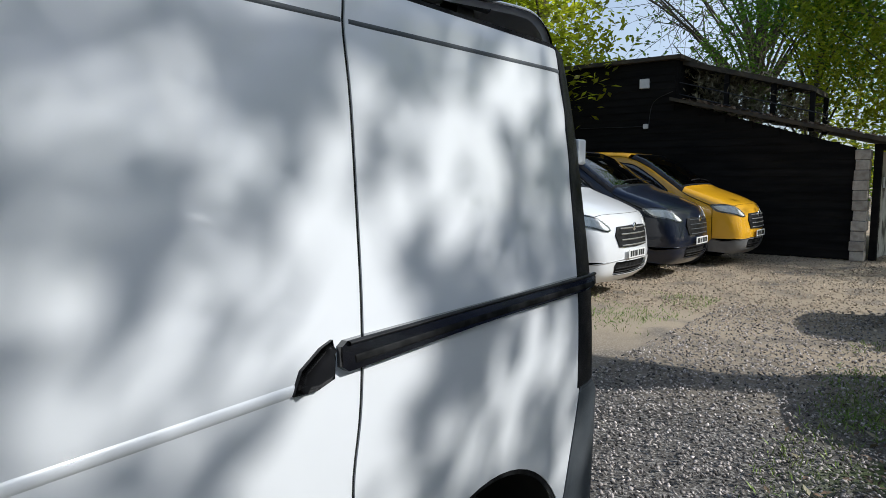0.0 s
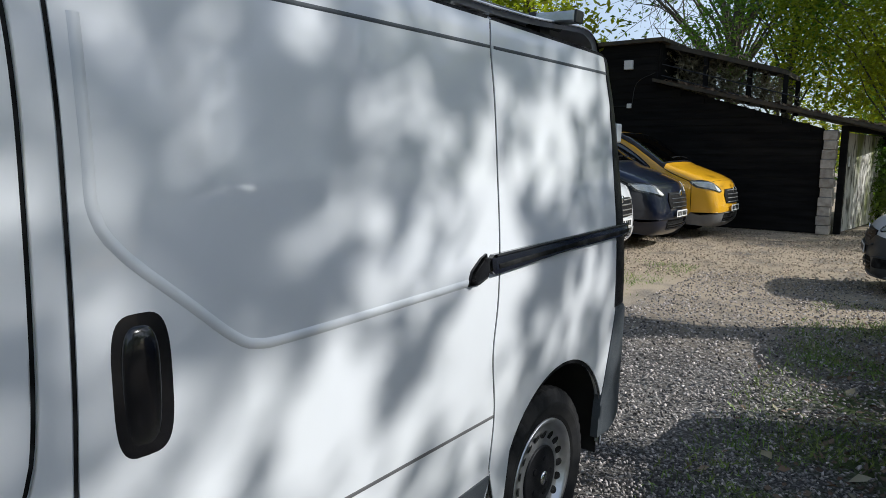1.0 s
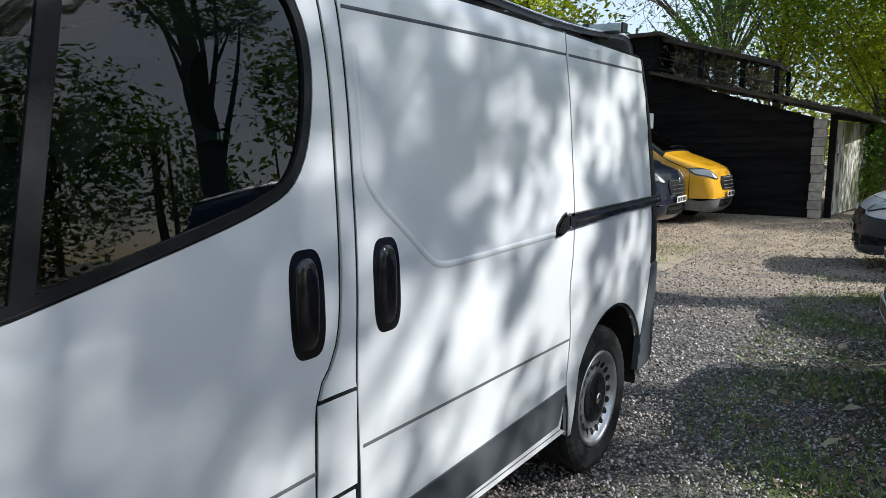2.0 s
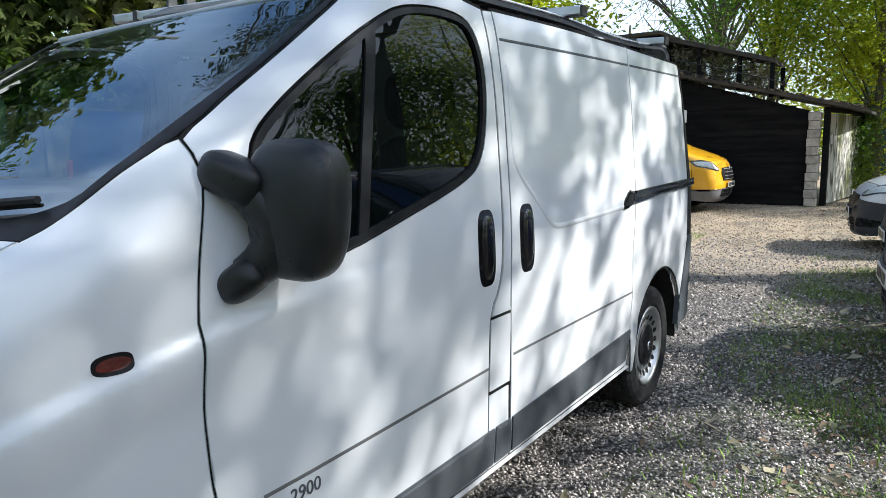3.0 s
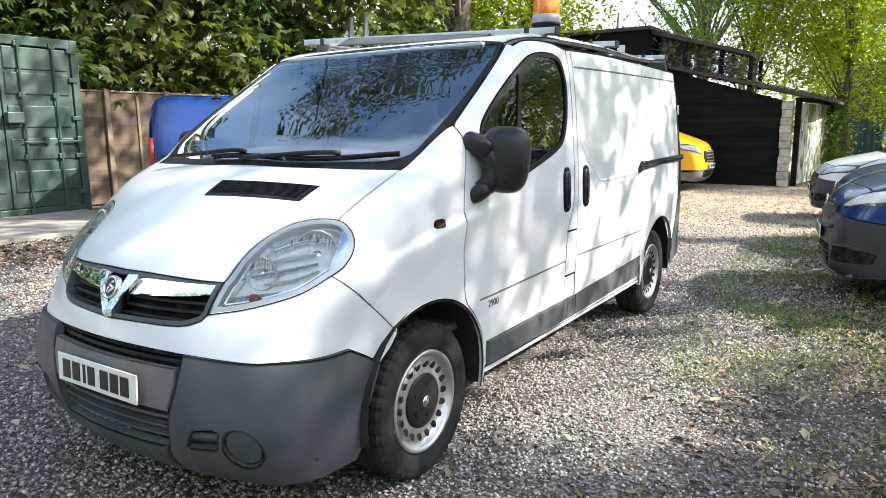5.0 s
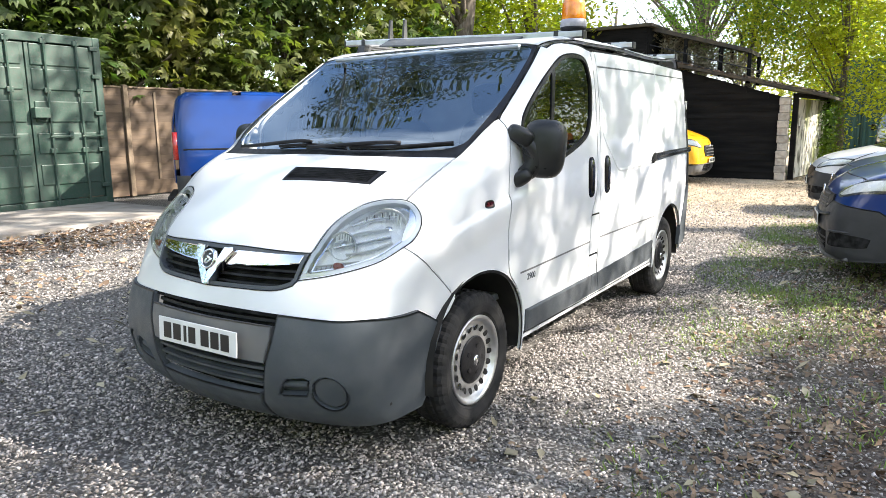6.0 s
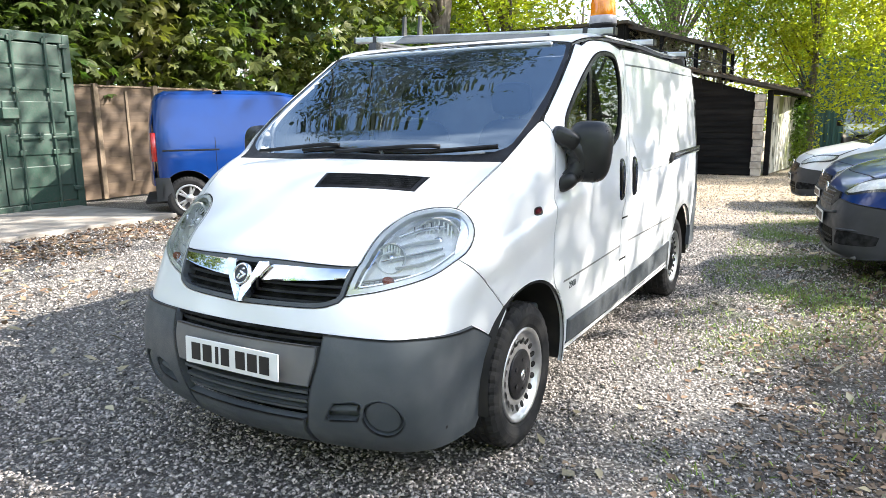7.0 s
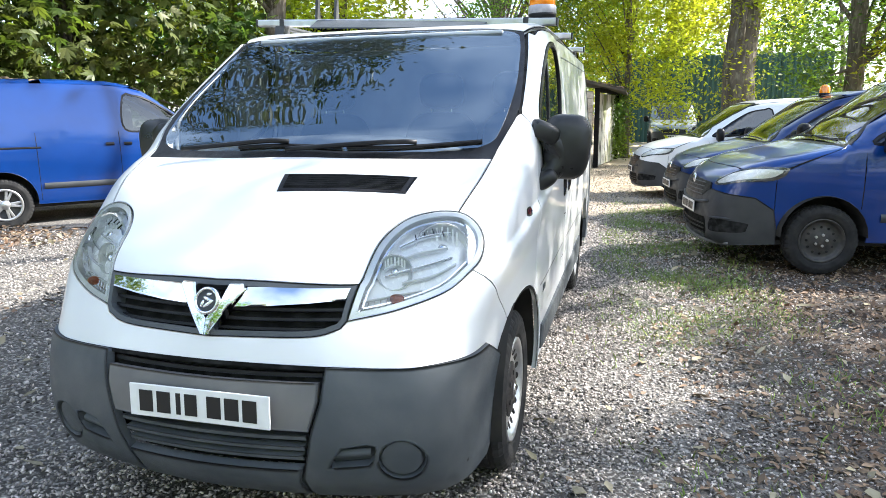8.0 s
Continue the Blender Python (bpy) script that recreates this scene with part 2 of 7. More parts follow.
def away(poly, q):
    """Distance from points q to a closed line."""
    a, b = poly, np.roll(poly, -1, 0)
    ab = b - a
    t = np.clip(np.sum((q[:, None] - a) * ab, -1) / np.maximum(np.sum(ab * ab, -1), 1e-12), 0, 1)
    return np.min(np.linalg.norm(q[:, None] - a - t[..., None] * ab, axis=-1), 1)


def shrink(poly, d):
    """Moves a closed line inwards by d."""
    area = np.sum(poly[:, 0] * np.roll(poly[:, 1], -1) - np.roll(poly[:, 0], -1) * poly[:, 1])
    e = np.roll(poly, -1, 0) - poly
    e /= np.maximum(np.linalg.norm(e, axis=1, keepdims=True), 1e-9)
    n = np.stack([-e[:, 1], e[:, 0]], -1) * (1 if area > 0 else -1)
    m = n + np.roll(n, 1, 0)
    m /= np.maximum(np.linalg.norm(m, axis=1, keepdims=True), 0.3)
    k = np.clip(1 / np.maximum(np.sum(m * n, 1), 0.5), 1, 1.6)
    return poly + m * d * k[:, None]


def skin(body, loop, view, holes=(), gap=0.002, lift=0.0, thick=0.012, cell=0.05, step=0.03, edge=0.004, drop=0.0018, seal=0.0):
    """A panel of a body's skin inside a loop, as vertices, faces and corner normals. The last argument is the width of
    a dark strip behind its rim that paints the gap's shade.
    """
    rims = [(divide(np.array(loop, float), step), 1)] + [(divide(np.array(h, float), step), -1) for h in holes]
    flat2, edges, rim_ids = [], [], []
    keep = []
    for pts, sign in rims:
        q = view.to2(pts)
        outer = shrink(q, gap * sign)
        inner = shrink(outer, edge * sign)
        keep.append(outer)
        ids = []
        for line in (outer, inner):
            s = sum(len(f) for f in flat2)
            ids.append(list(range(s, s + len(line))))
            flat2.append(line)
            edges += [(s + i, s + (i + 1) % len(line)) for i in range(len(line))]
        rim_ids.append(ids)
    lo, hi = keep[0].min(0), keep[0].max(0)
    gx, gy = np.meshgrid(np.arange(lo[0], hi[0], cell), np.arange(lo[1], hi[1], cell * 0.87))
    gx = gx + (np.arange(gx.shape[0]) % 2)[:, None] * cell / 2
    g = np.stack([gx.ravel(), gy.ravel()], -1)
    ok = within(keep[0], g) & (away(keep[0], g) > edge + cell * 0.3)
    for h in keep[1:]:
        ok &= ~within(h, g) & (away(h, g) > edge + cell * 0.3)
    pts2 = np.vstack(flat2 + [g[ok]])
    from mathutils import geometry
    v2, _, faces, orig, _, _ = geometry.delaunay_2d_cdt([Vector(p) for p in pts2], edges, [], 0, 1e-7)
    v2 = np.array([tuple(v) for v in v2])
    first = {}
    for i, o in enumerate(orig):
        for k in o:
            first[k] = i
    mid = np.array([v2[list(f)].mean(0) for f in faces])
    good = within(keep[0], mid)
    for h in keep[1:]:
        good &= ~within(h, mid)
    start, way = view.rays(v2)
    p = body.meet(start, way)
    n = body.normal(p)
    bad = np.abs(body.value(p)) > 0.01
    tris = [tuple(f) for f, k in zip(faces, good) if k and not bad[list(f)].any()]
    p = p + n * lift
    low = np.zeros(len(p))
    vn = n.copy()
    for ids in rim_ids:
        for a in ids[0]:
            low[first[a]] = drop
    p = p - n * low[:, None]
    t3 = np.array([f[:3] for f in tris], int).reshape(-1, 3)
    face_way = np.sum(np.cross(p[t3[:, 1]] - p[t3[:, 0]], p[t3[:, 2]] - p[t3[:, 0]]) * n[t3[:, 0]], 1)
    fixed = [f if w > 0 else f[::-1] for f, w in zip(tris, face_way)]
    verts, faces_out, normals = list(p), list(fixed), [[tuple(vn[i]) for i in f] for f in fixed]
    seam_v, seam_f = [], []
    for (ids, _), (_, sign) in zip(rim_ids, rims):
        ring = [first[a] for a in ids]
        s = len(verts)
        verts += [p[i] - n[i] * thick for i in ring]
        m = len(ring)
        for i in range(m):
            j = (i + 1) % m
            if bad[ring[i]] or bad[ring[j]]:
                continue
            f = (ring[i], s + i, s + j, ring[j])
            c = np.cross(verts[f[1]] - verts[f[0]], verts[f[3]] - verts[f[0]])
            c = c / max(np.linalg.norm(c), 1e-9)
            faces_out.append(f)
            normals.append([tuple(c)] * 4)
        if seal:
            t = np.roll(p[ring], -1, 0) - np.roll(p[ring], 1, 0)
            t /= np.maximum(np.linalg.norm(t, axis=1, keepdims=True), 1e-9)
            o = np.cross(t, n[ring])
            base = p[ring] - n[ring] * 0.0035
            k = len(seam_v)
            seam_v += list(base + o * seal) + list(base - o * seal)
            for i in range(m):
                j = (i + 1) % m
                if not (bad[ring[i]] or bad[ring[j]]):
                    seam_f.append((k + i, k + j, k + m + j, k + m + i))
    return verts, faces_out, normals, seam_v, seam_f


def skin_part(name, data, mat, parent, label="", flip=False):
    verts, faces, normals, seam_v, seam_f = data
    k = -1.0 if flip else 1.0
    used = sorted({i for f in faces for i in f})
    where = {o: i for i, o in enumerate(used)}
    vs = [(k * verts[i][0], verts[i][1], verts[i][2]) for i in used]
    fs = [tuple(where[i] for i in (f[::-1] if flip else f)) for f in faces]
    ns = [(k * c[0], c[1], c[2]) for f in normals for c in (f[::-1] if flip else f)]
    me = bpy.data.meshes.new(name)
    me.from_pydata(vs, [], fs)
    me.polygons.foreach_set("use_smooth", [True] * len(me.polygons))
    me.normals_split_custom_set(ns)
    ob = link_mesh(name, me, mat, parent, label)
    # dark strip behind the rim stands in for the shade of the gap
    if seam_f:
        sm = bpy.data.meshes.new("seal")
        sm.from_pydata([(k * v[0], v[1], v[2]) for v in seam_v], [], seam_f)
        link_mesh("seal", sm, GAP, ob, "black strip added for the shade in the panel gap")
    return ob


def strip(body, line, view, width, height, lift=0.0, flip=False):
    """A shallow rounded bead along a line on a skin."""
    q = view.to2(np.array(line, float))
    s, w = view.rays(q)
    p = body.meet(s, w)
    n = body.normal(p)
    t = np.gradient(p, axis=0)
    t /= np.maximum(np.linalg.norm(t, axis=1, keepdims=True), 1e-9)
    o = np.cross(t, n)
    bm = bmesh.new()
    rows = []
    for a, b, c in zip(p, n, o):
        rows.append([bm.verts.new(((-1 if flip else 1) * v[0], v[1], v[2])) for v in
                     [a + c * width / 2 * k + b * (lift + height * h) for k, h in ((-1, -0.4), (-0.55, 0.75), (0, 1), (0.55, 0.75), (1, -0.4))]])
    for a, b in zip(rows, rows[1:]):
        for i in range(4):
            bm.faces.new((a[i], a[i + 1], b[i + 1], b[i]) if flip else (a[i], b[i], b[i + 1], a[i + 1]))
    return bm
def smooth_table(pairs):
    """A smooth curve through (position, value) pairs."""
    a, b = np.array(pairs, float).T
    d = np.gradient(b, a)
    def value(s):
        s = np.clip(s, a[0], a[-1])
        i = np.clip(np.searchsorted(a, s) - 1, 0, len(a) - 2)
        h = a[i + 1] - a[i]
        u = (s - a[i]) / h
        return ((1 + 2 * u) * (1 - u) ** 2 * b[i] + u * (1 - u) ** 2 * h * d[i]
                + u * u * (3 - 2 * u) * b[i + 1] + u * u * (u - 1) * h * d[i + 1])
    return value


def blend_max(a, b, k):
    h = np.maximum(k - np.abs(a - b), 0) / k
    return np.maximum(a, b) + h * h * k * 0.25


class Body:
    """The smooth outer skin of a van: below zero inside. Front axle at y = 0, front towards -y."""

    def __init__(self, profile, hub, half, crown, taper, rear, round_side, round_rear, swage=0.0):
        self.hub = hub
        ang = [(math.atan2(z - hub[1], hub[0] - y), math.hypot(y - hub[0], z - hub[1])) for y, z in profile]
        self.reach = smooth_table(ang)
        self.half, self.crown, self.rear = smooth_table(half), smooth_table(crown), smooth_table(rear)
        self.taper, self.round_side, self.round_rear, self.swage = taper, round_side, round_rear, swage

    def value(self, p):
        x, y, z = np.abs(p[..., 0]), p[..., 1], p[..., 2]
        yy = y - self.crown(z) * x * x
        dy, dz = self.hub[0] - yy, z - self.hub[1]
        front = np.hypot(dy, dz) - self.reach(np.arctan2(dz, dy))
        front = np.where((dz < 0) & (dy < 0.6), -1.0, front)
        side = x - self.half(z) + self.taper * np.maximum(0.55 - y, 0) ** 2
        below = 1.038 + 0.25 * y - 0.16 * np.maximum(y, 0) ** 2 - z
        crest, fall = np.clip((below + 0.024) / 0.042, 0, 1), np.clip((below - 0.018) / 0.15, 0, 1)
        side = side - self.swage * crest * crest * (3 - 2 * crest) * (1 - fall * fall * (3 - 2 * fall)) * np.clip((0.95 - y) / 0.7, 0, 1)
        back = y - self.rear(z) + 0.10 * x * x
        return blend_max(blend_max(side, front, self.round_side), back, self.round_rear)

    def normal(self, p):
        e = 0.004
        g = np.stack([self.value(p + e * np.eye(3)[i]) - self.value(p - e * np.eye(3)[i]) for i in range(3)], -1)
        return g / np.maximum(np.linalg.norm(g, axis=-1, keepdims=True), 1e-9)

    def meet(self, p, way):
        """Where the rays from points p along way first pass from outside to inside."""
        p, way = np.broadcast_arrays(np.asarray(p, float), np.asarray(way, float))
        way = way / np.linalg.norm(way, axis=-1, keepdims=True)
        s = np.zeros(p.shape[:-1])
        for _ in range(90):
            v = self.value(p + way * s[..., None])
            s = s + np.clip(v, -0.05, 0.25) * 0.7
            if np.max(np.abs(v)) < 2e-5:
                break
        return p + way * s[..., None]


VAN = Body(
    profile=[(-0.70, 0.16), (-0.80, 0.24), (-0.862, 0.38), (-0.865, 0.55), (-0.838, 0.68), (-0.81, 0.78), (-0.765, 0.885), (-0.71, 0.965),
             (-0.57, 1.075), (-0.38, 1.195), (-0.2, 1.268), (-0.09, 1.305), (0.1, 1.42), (0.4, 1.61), (0.7, 1.795), (0.88, 1.893), (1.1, 1.94), (1.5, 1.965),
             (2.2, 1.975), (3.0, 1.97), (3.9, 1.95)],
    hub=(2.6, 0.35),
    half=[(0.1, 0.90), (0.3, 0.932), (0.6, 0.945), (0.95, 0.957), (1.15, 0.954), (1.45, 0.931), (1.7, 0.909), (1.85, 0.889), (2.0, 0.858)],
    crown=[(0.2, 0.24), (0.6, 0.25), (0.85, 0.34), (1.1, 0.32), (1.35, 0.13), (1.8, 0.07), (2.0, 0.02)],
    taper=0.09,
    rear=[(0.2, 3.87), (0.7, 3.87), (1.1, 3.85), (1.5, 3.80), (1.95, 3.72)],
    round_side=0.13, round_rear=0.22, swage=0.016)


# ---- the white panel van ----
SIDE = Flat((-1, 0, 0))
WING = Flat((-0.82, 0.40, -0.40))
HOOD = Flat((0, 0.6, -0.8))
LAMP = Flat((-0.42, 0.74, -0.52))
TOP = Flat((0, 0.02, -1))
NOSE = Round(0.15)


def mirrored(run):
    return np.array(run, float)[::-1] * (-1, 1, 1)


def both(run):
    """A run from the middle outwards, made whole from the far side to this one."""
    r = np.array(run, float)
    return np.vstack([mirrored(r), r])


def arc(y, z, r, a0, a1, n=14):
    return sd([(y + r * math.cos(radians(a0 + (a1 - a0) * k / n)), z + r * math.sin(radians(a0 + (a1 - a0) * k / n))) for k in range(n + 1)])


def wheel(m, radius, width, rim, style, label, parent):
    """A wheel with its face towards +x."""
    w = new("wheel")
    w.parent, w.matrix_local = parent, m
    tagged(w, label)
    bm = bmesh.new()
    h = width / 2
    prof = [(rim + 0.004, -h * 0.82), (rim + 0.02, -h * 0.95), (rim + (radius - rim) * 0.5, -h * 1.03), (radius - 0.022, -h * 0.94), (radius - 0.006, -h * 0.80)]
    for g in (-0.45, 0.0, 0.45):
        prof += [(radius, h * (g - 0.13)), (radius - 0.008, h * (g - 0.10)), (radius - 0.008, h * (g + 0.10)), (radius, h * (g + 0.13))]
    prof += [(radius - 0.006, h * 0.80), (radius - 0.022, h * 0.94), (rim + (radius - rim) * 0.55, h * 1.03), (rim + (radius - rim) * 0.45, h * 1.03), (rim + 0.02, h * 0.95), (rim + 0.004, h * 0.82)]
    steps = 120
    lathe(prof, steps, bm=bm)
    bm.verts.ensure_lookup_table()
    n = len(prof)
    for i in range(steps):
        for j in (4, 5, 8, 9, 12, 13, 16, 17, 18):
            if (i + (j // 4)) % 3 == 0:
                v = bm.verts[i * n + j]
                v.co.y, v.co.z = v.co.y * (1 - 0.007 / radius), v.co.z * (1 - 0.007 / radius)
    part("tyre", bm, TYRE, w, "black rubber tyre with worn tread")
    if style == "steel":
        bm = lathe([(rim + 0.005, h * 0.84), (rim + 0.004, h * 0.92), (rim - 0.006, h * 0.93), (rim - 0.016, h * 0.80), (rim - 0.022, h * 0.62), (rim - 0.034, h * 0.56),
                    (rim - 0.05, h * 0.62), (rim - 0.085, h * 0.74), (rim - 0.098, h * 0.70), (0.06, h * 0.64), (0.0005, h * 0.64)], 64)
        disc = part("rim", bm, STEEL_WHEEL, w, "silver painted steel rim with oval vent holes", smooth=True)
        for k in range(18):
            a = 2 * math.pi * k / 18
            c = rim - 0.060
            # black disc on the rim paints the shade inside a vent hole
            hole = lathe([(0.0005, 0.002), (0.0150, 0.002), (0.0165, 0.0005)], 14,
                         m=Matrix.Rotation(a, 4, "X") @ Matrix.Translation((h * 0.685 + 0.004, c, 0)) @ Matrix.Rotation(radians(-20), 4, "Z") @ Matrix.Diagonal((1, 1.15, 0.92, 1)))
            part("vent_hole", hole, GAP, disc)
        cap = part("hub_cap", lathe([(rim - 0.10, h * 0.68), (rim - 0.097, h * 0.76), (rim - 0.105, h * 0.79), (0.07, h * 0.82), (0.04, h * 0.90), (0.026, h * 0.92), (0.0005, h * 0.92)], 40),
                   BLACK_TRIM, w, "black plastic hub cap", smooth=True)
        part("badge", lathe([(0.026, h * 0.90), (0.024, h * 0.96), (0.0005, h * 0.965)], 28), CHROME, cap, "small chrome round badge", smooth=True)
        for k in range(5):
            a = 2 * math.pi * k / 5
            part("bolt_cover", lathe([(0.013, h * 0.72), (0.012, h * 0.86), (0.0005, h * 0.865)], 12, m=Matrix.Rotation(a, 4, "X") @ Matrix.Translation((0, 0.066, 0))), BLACK_TRIM, cap)
    elif style == "black":
        part("rim", lathe([(rim + 0.005, h * 0.84), (rim - 0.004, h * 0.92), (rim - 0.02, h * 0.55), (rim - 0.04, h * 0.40), (rim - 0.08, h * 0.55), (0.08, h * 0.5), (0.06, h * 0.62), (0.0005, h * 0.62)], 48),
             WHEEL_BLACK, w, "black steel rim", smooth=True)
        for k in range(5):
            a = 2 * math.pi * k / 5
            part("wheel_bolt", lathe([(0.014, h * 0.5), (0.012, h * 0.74), (0.0005, h * 0.75)], 8, m=Matrix.Rotation(a, 4, "X") @ Matrix.Translation((0, 0.052, 0))), STEEL_WHEEL, w, "bright steel wheel bolt")
        # vent holes drawn as black discs for the shade within
        for k in range(12):
            a = 2 * math.pi * k / 12
            part("vent_hole", lathe([(0.0005, h * 0.57), (0.011, h * 0.57), (0.012, h * 0.5)], 10, m=Matrix.Rotation(a, 4, "X") @ Matrix.Translation((0, rim - 0.075, 0))), GAP, w)
    else:
        part("rim", lathe([(rim + 0.005, h * 0.84), (rim - 0.006, h * 0.92), (rim - 0.02, h * 0.5), (0.07, h * 0.3), (0.0005, h * 0.3)], 40), WHEEL_BLACK, w, smooth=True)
        for k in range(5):
            for d in (-9, 9):
                sp = box((0.02, rim - 0.045, 0.032), (h * 0.72, (rim - 0.045) / 2 + 0.03, 0), 0.006, m=Matrix.Rotation(2 * math.pi * k / 5 + radians(d), 4, "X"))
                part("spoke", sp, STEEL_WHEEL, w, "silver spoke")
        part("rim_edge", lathe([(rim + 0.006, h * 0.84), (rim + 0.004, h * 0.95), (rim - 0.02, h * 0.93), (rim - 0.025, h * 0.7)], 40), STEEL_WHEEL, w, smooth=True)
        part("hub_cap", lathe([(0.06, h * 0.6), (0.055, h * 0.86), (0.0005, h * 0.88)], 24), STEEL_WHEEL, w, smooth=True)
    return w


def number_plate(parent, m, name="number_plate"):
    p = part(name, box((0.52, 0.008, 0.111), (0, 0, 0), 0.003, m=m), PLATE_WHITE, parent, "white number plate with a row of black bars")
    for k, (x, w) in enumerate(((-0.195, 0.05), (-0.128, 0.05), (-0.072, 0.016), (-0.025, 0.045), (0.06, 0.05), (0.125, 0.05), (0.19, 0.05))):
        part("plate_bar", box((w, 0.003, 0.072), (x, -0.0055, 0), m=m), PLATE_INK, p)
    return p


van = thing("white_van", pose(0, 0, 0), "white panel van with dark grey plastic bumpers on gravel", "van")

def settle(run):
    """Lays points on the van's skin."""
    p = np.array(run, float)
    for _ in range(14):
        p = p - VAN.value(p)[:, None] * VAN.normal(p)
    return p


# shut lines shared by neighbouring panels
screen_side = settle(flow([(0.802, 0.052, 1.330), (0.850, 0.262, 1.466), (0.845, 0.40, 1.560), (0.832, 0.54, 1.652), (0.808, 0.72, 1.765), (0.78, 0.86, 1.852)]))
hood_seam = settle(flow([(0.737, -0.332, 1.122), (0.776, -0.20, 1.211), (0.790, -0.09, 1.262), (0.795, -0.018, 1.292), (0.802, 0.052, 1.330)]))
lamp_rim = settle(flow([(0.482, -0.664, 0.922), (0.489, -0.648, 0.935), (0.512, -0.53, 1.045), (0.565, -0.43, 1.100), (0.65, -0.365, 1.124), (0.737, -0.332, 1.122), (0.790, -0.328, 1.086),
                        (0.820, -0.345, 1.035), (0.828, -0.392, 0.982), (0.808, -0.458, 0.935), (0.742, -0.560, 0.880), (0.604, -0.664, 0.839), (0.462, -0.727, 0.812)], 0.02))
top_turn, low_turn = int(np.argmin(np.linalg.norm(lamp_rim - (0.737, -0.332, 1.122), axis=1))), int(np.argmin(np.linalg.norm(lamp_rim - (0.808, -0.458, 0.935), axis=1)))
lamp_top, lamp_out, lamp_low = lamp_rim[:top_turn + 1], lamp_rim[top_turn:low_turn + 1], lamp_rim[low_turn:]
lamp_in = settle(flow([(0.462, -0.727, 0.812), (0.470, -0.70, 0.865), (0.482, -0.664, 0.922)]))
grille_top = settle(flow([(0.0, -0.738, 0.932), (0.28, -0.714, 0.927), (0.42, -0.685, 0.922), (0.482, -0.664, 0.922)]))
grille_low = settle(flow([(0.0, -0.816, 0.758), (0.305, -0.786, 0.764), (0.40, -0.765, 0.775), (0.445, -0.742, 0.790), (0.462, -0.727, 0.812)]))
hood_back = settle(flow([(0.0, -0.100, 1.302), (0.28, -0.100, 1.297), (0.57, -0.065, 1.293), (0.795, -0.018, 1.292)]))
nose_seam = settle(flow([(0.808, -0.458, 0.935), (0.845, -0.415, 0.893), (0.872, -0.373, 0.850), (0.888, -0.28, 0.765), (0.897, -0.198, 0.680)]))
bumper_top = settle(flow([(0.0, -0.838, 0.684), (0.20, -0.825, 0.682), (0.41, -0.792, 0.676), (0.60, -0.74, 0.668), (0.70, -0.695, 0.667), (0.81, -0.575, 0.672), (0.860, -0.44, 0.677)]))
bumper_end = settle(flow([(0.860, -0.44, 0.677), (0.872, -0.36, 0.632), (0.882, -0.29, 0.585)]))
arch_f = arc(0.01, 0.37, 0.395, 20, 122)
front_shut = flow(sd([(0.262, 1.466), (0.262, 1.37), (0.228, 1.2), (0.215, 1.05), (0.217, 0.873), (0.238, 0.72), (0.31, 0.64), (0.368, 0.554), (0.395, 0.45), (0.402, 0.37)]))

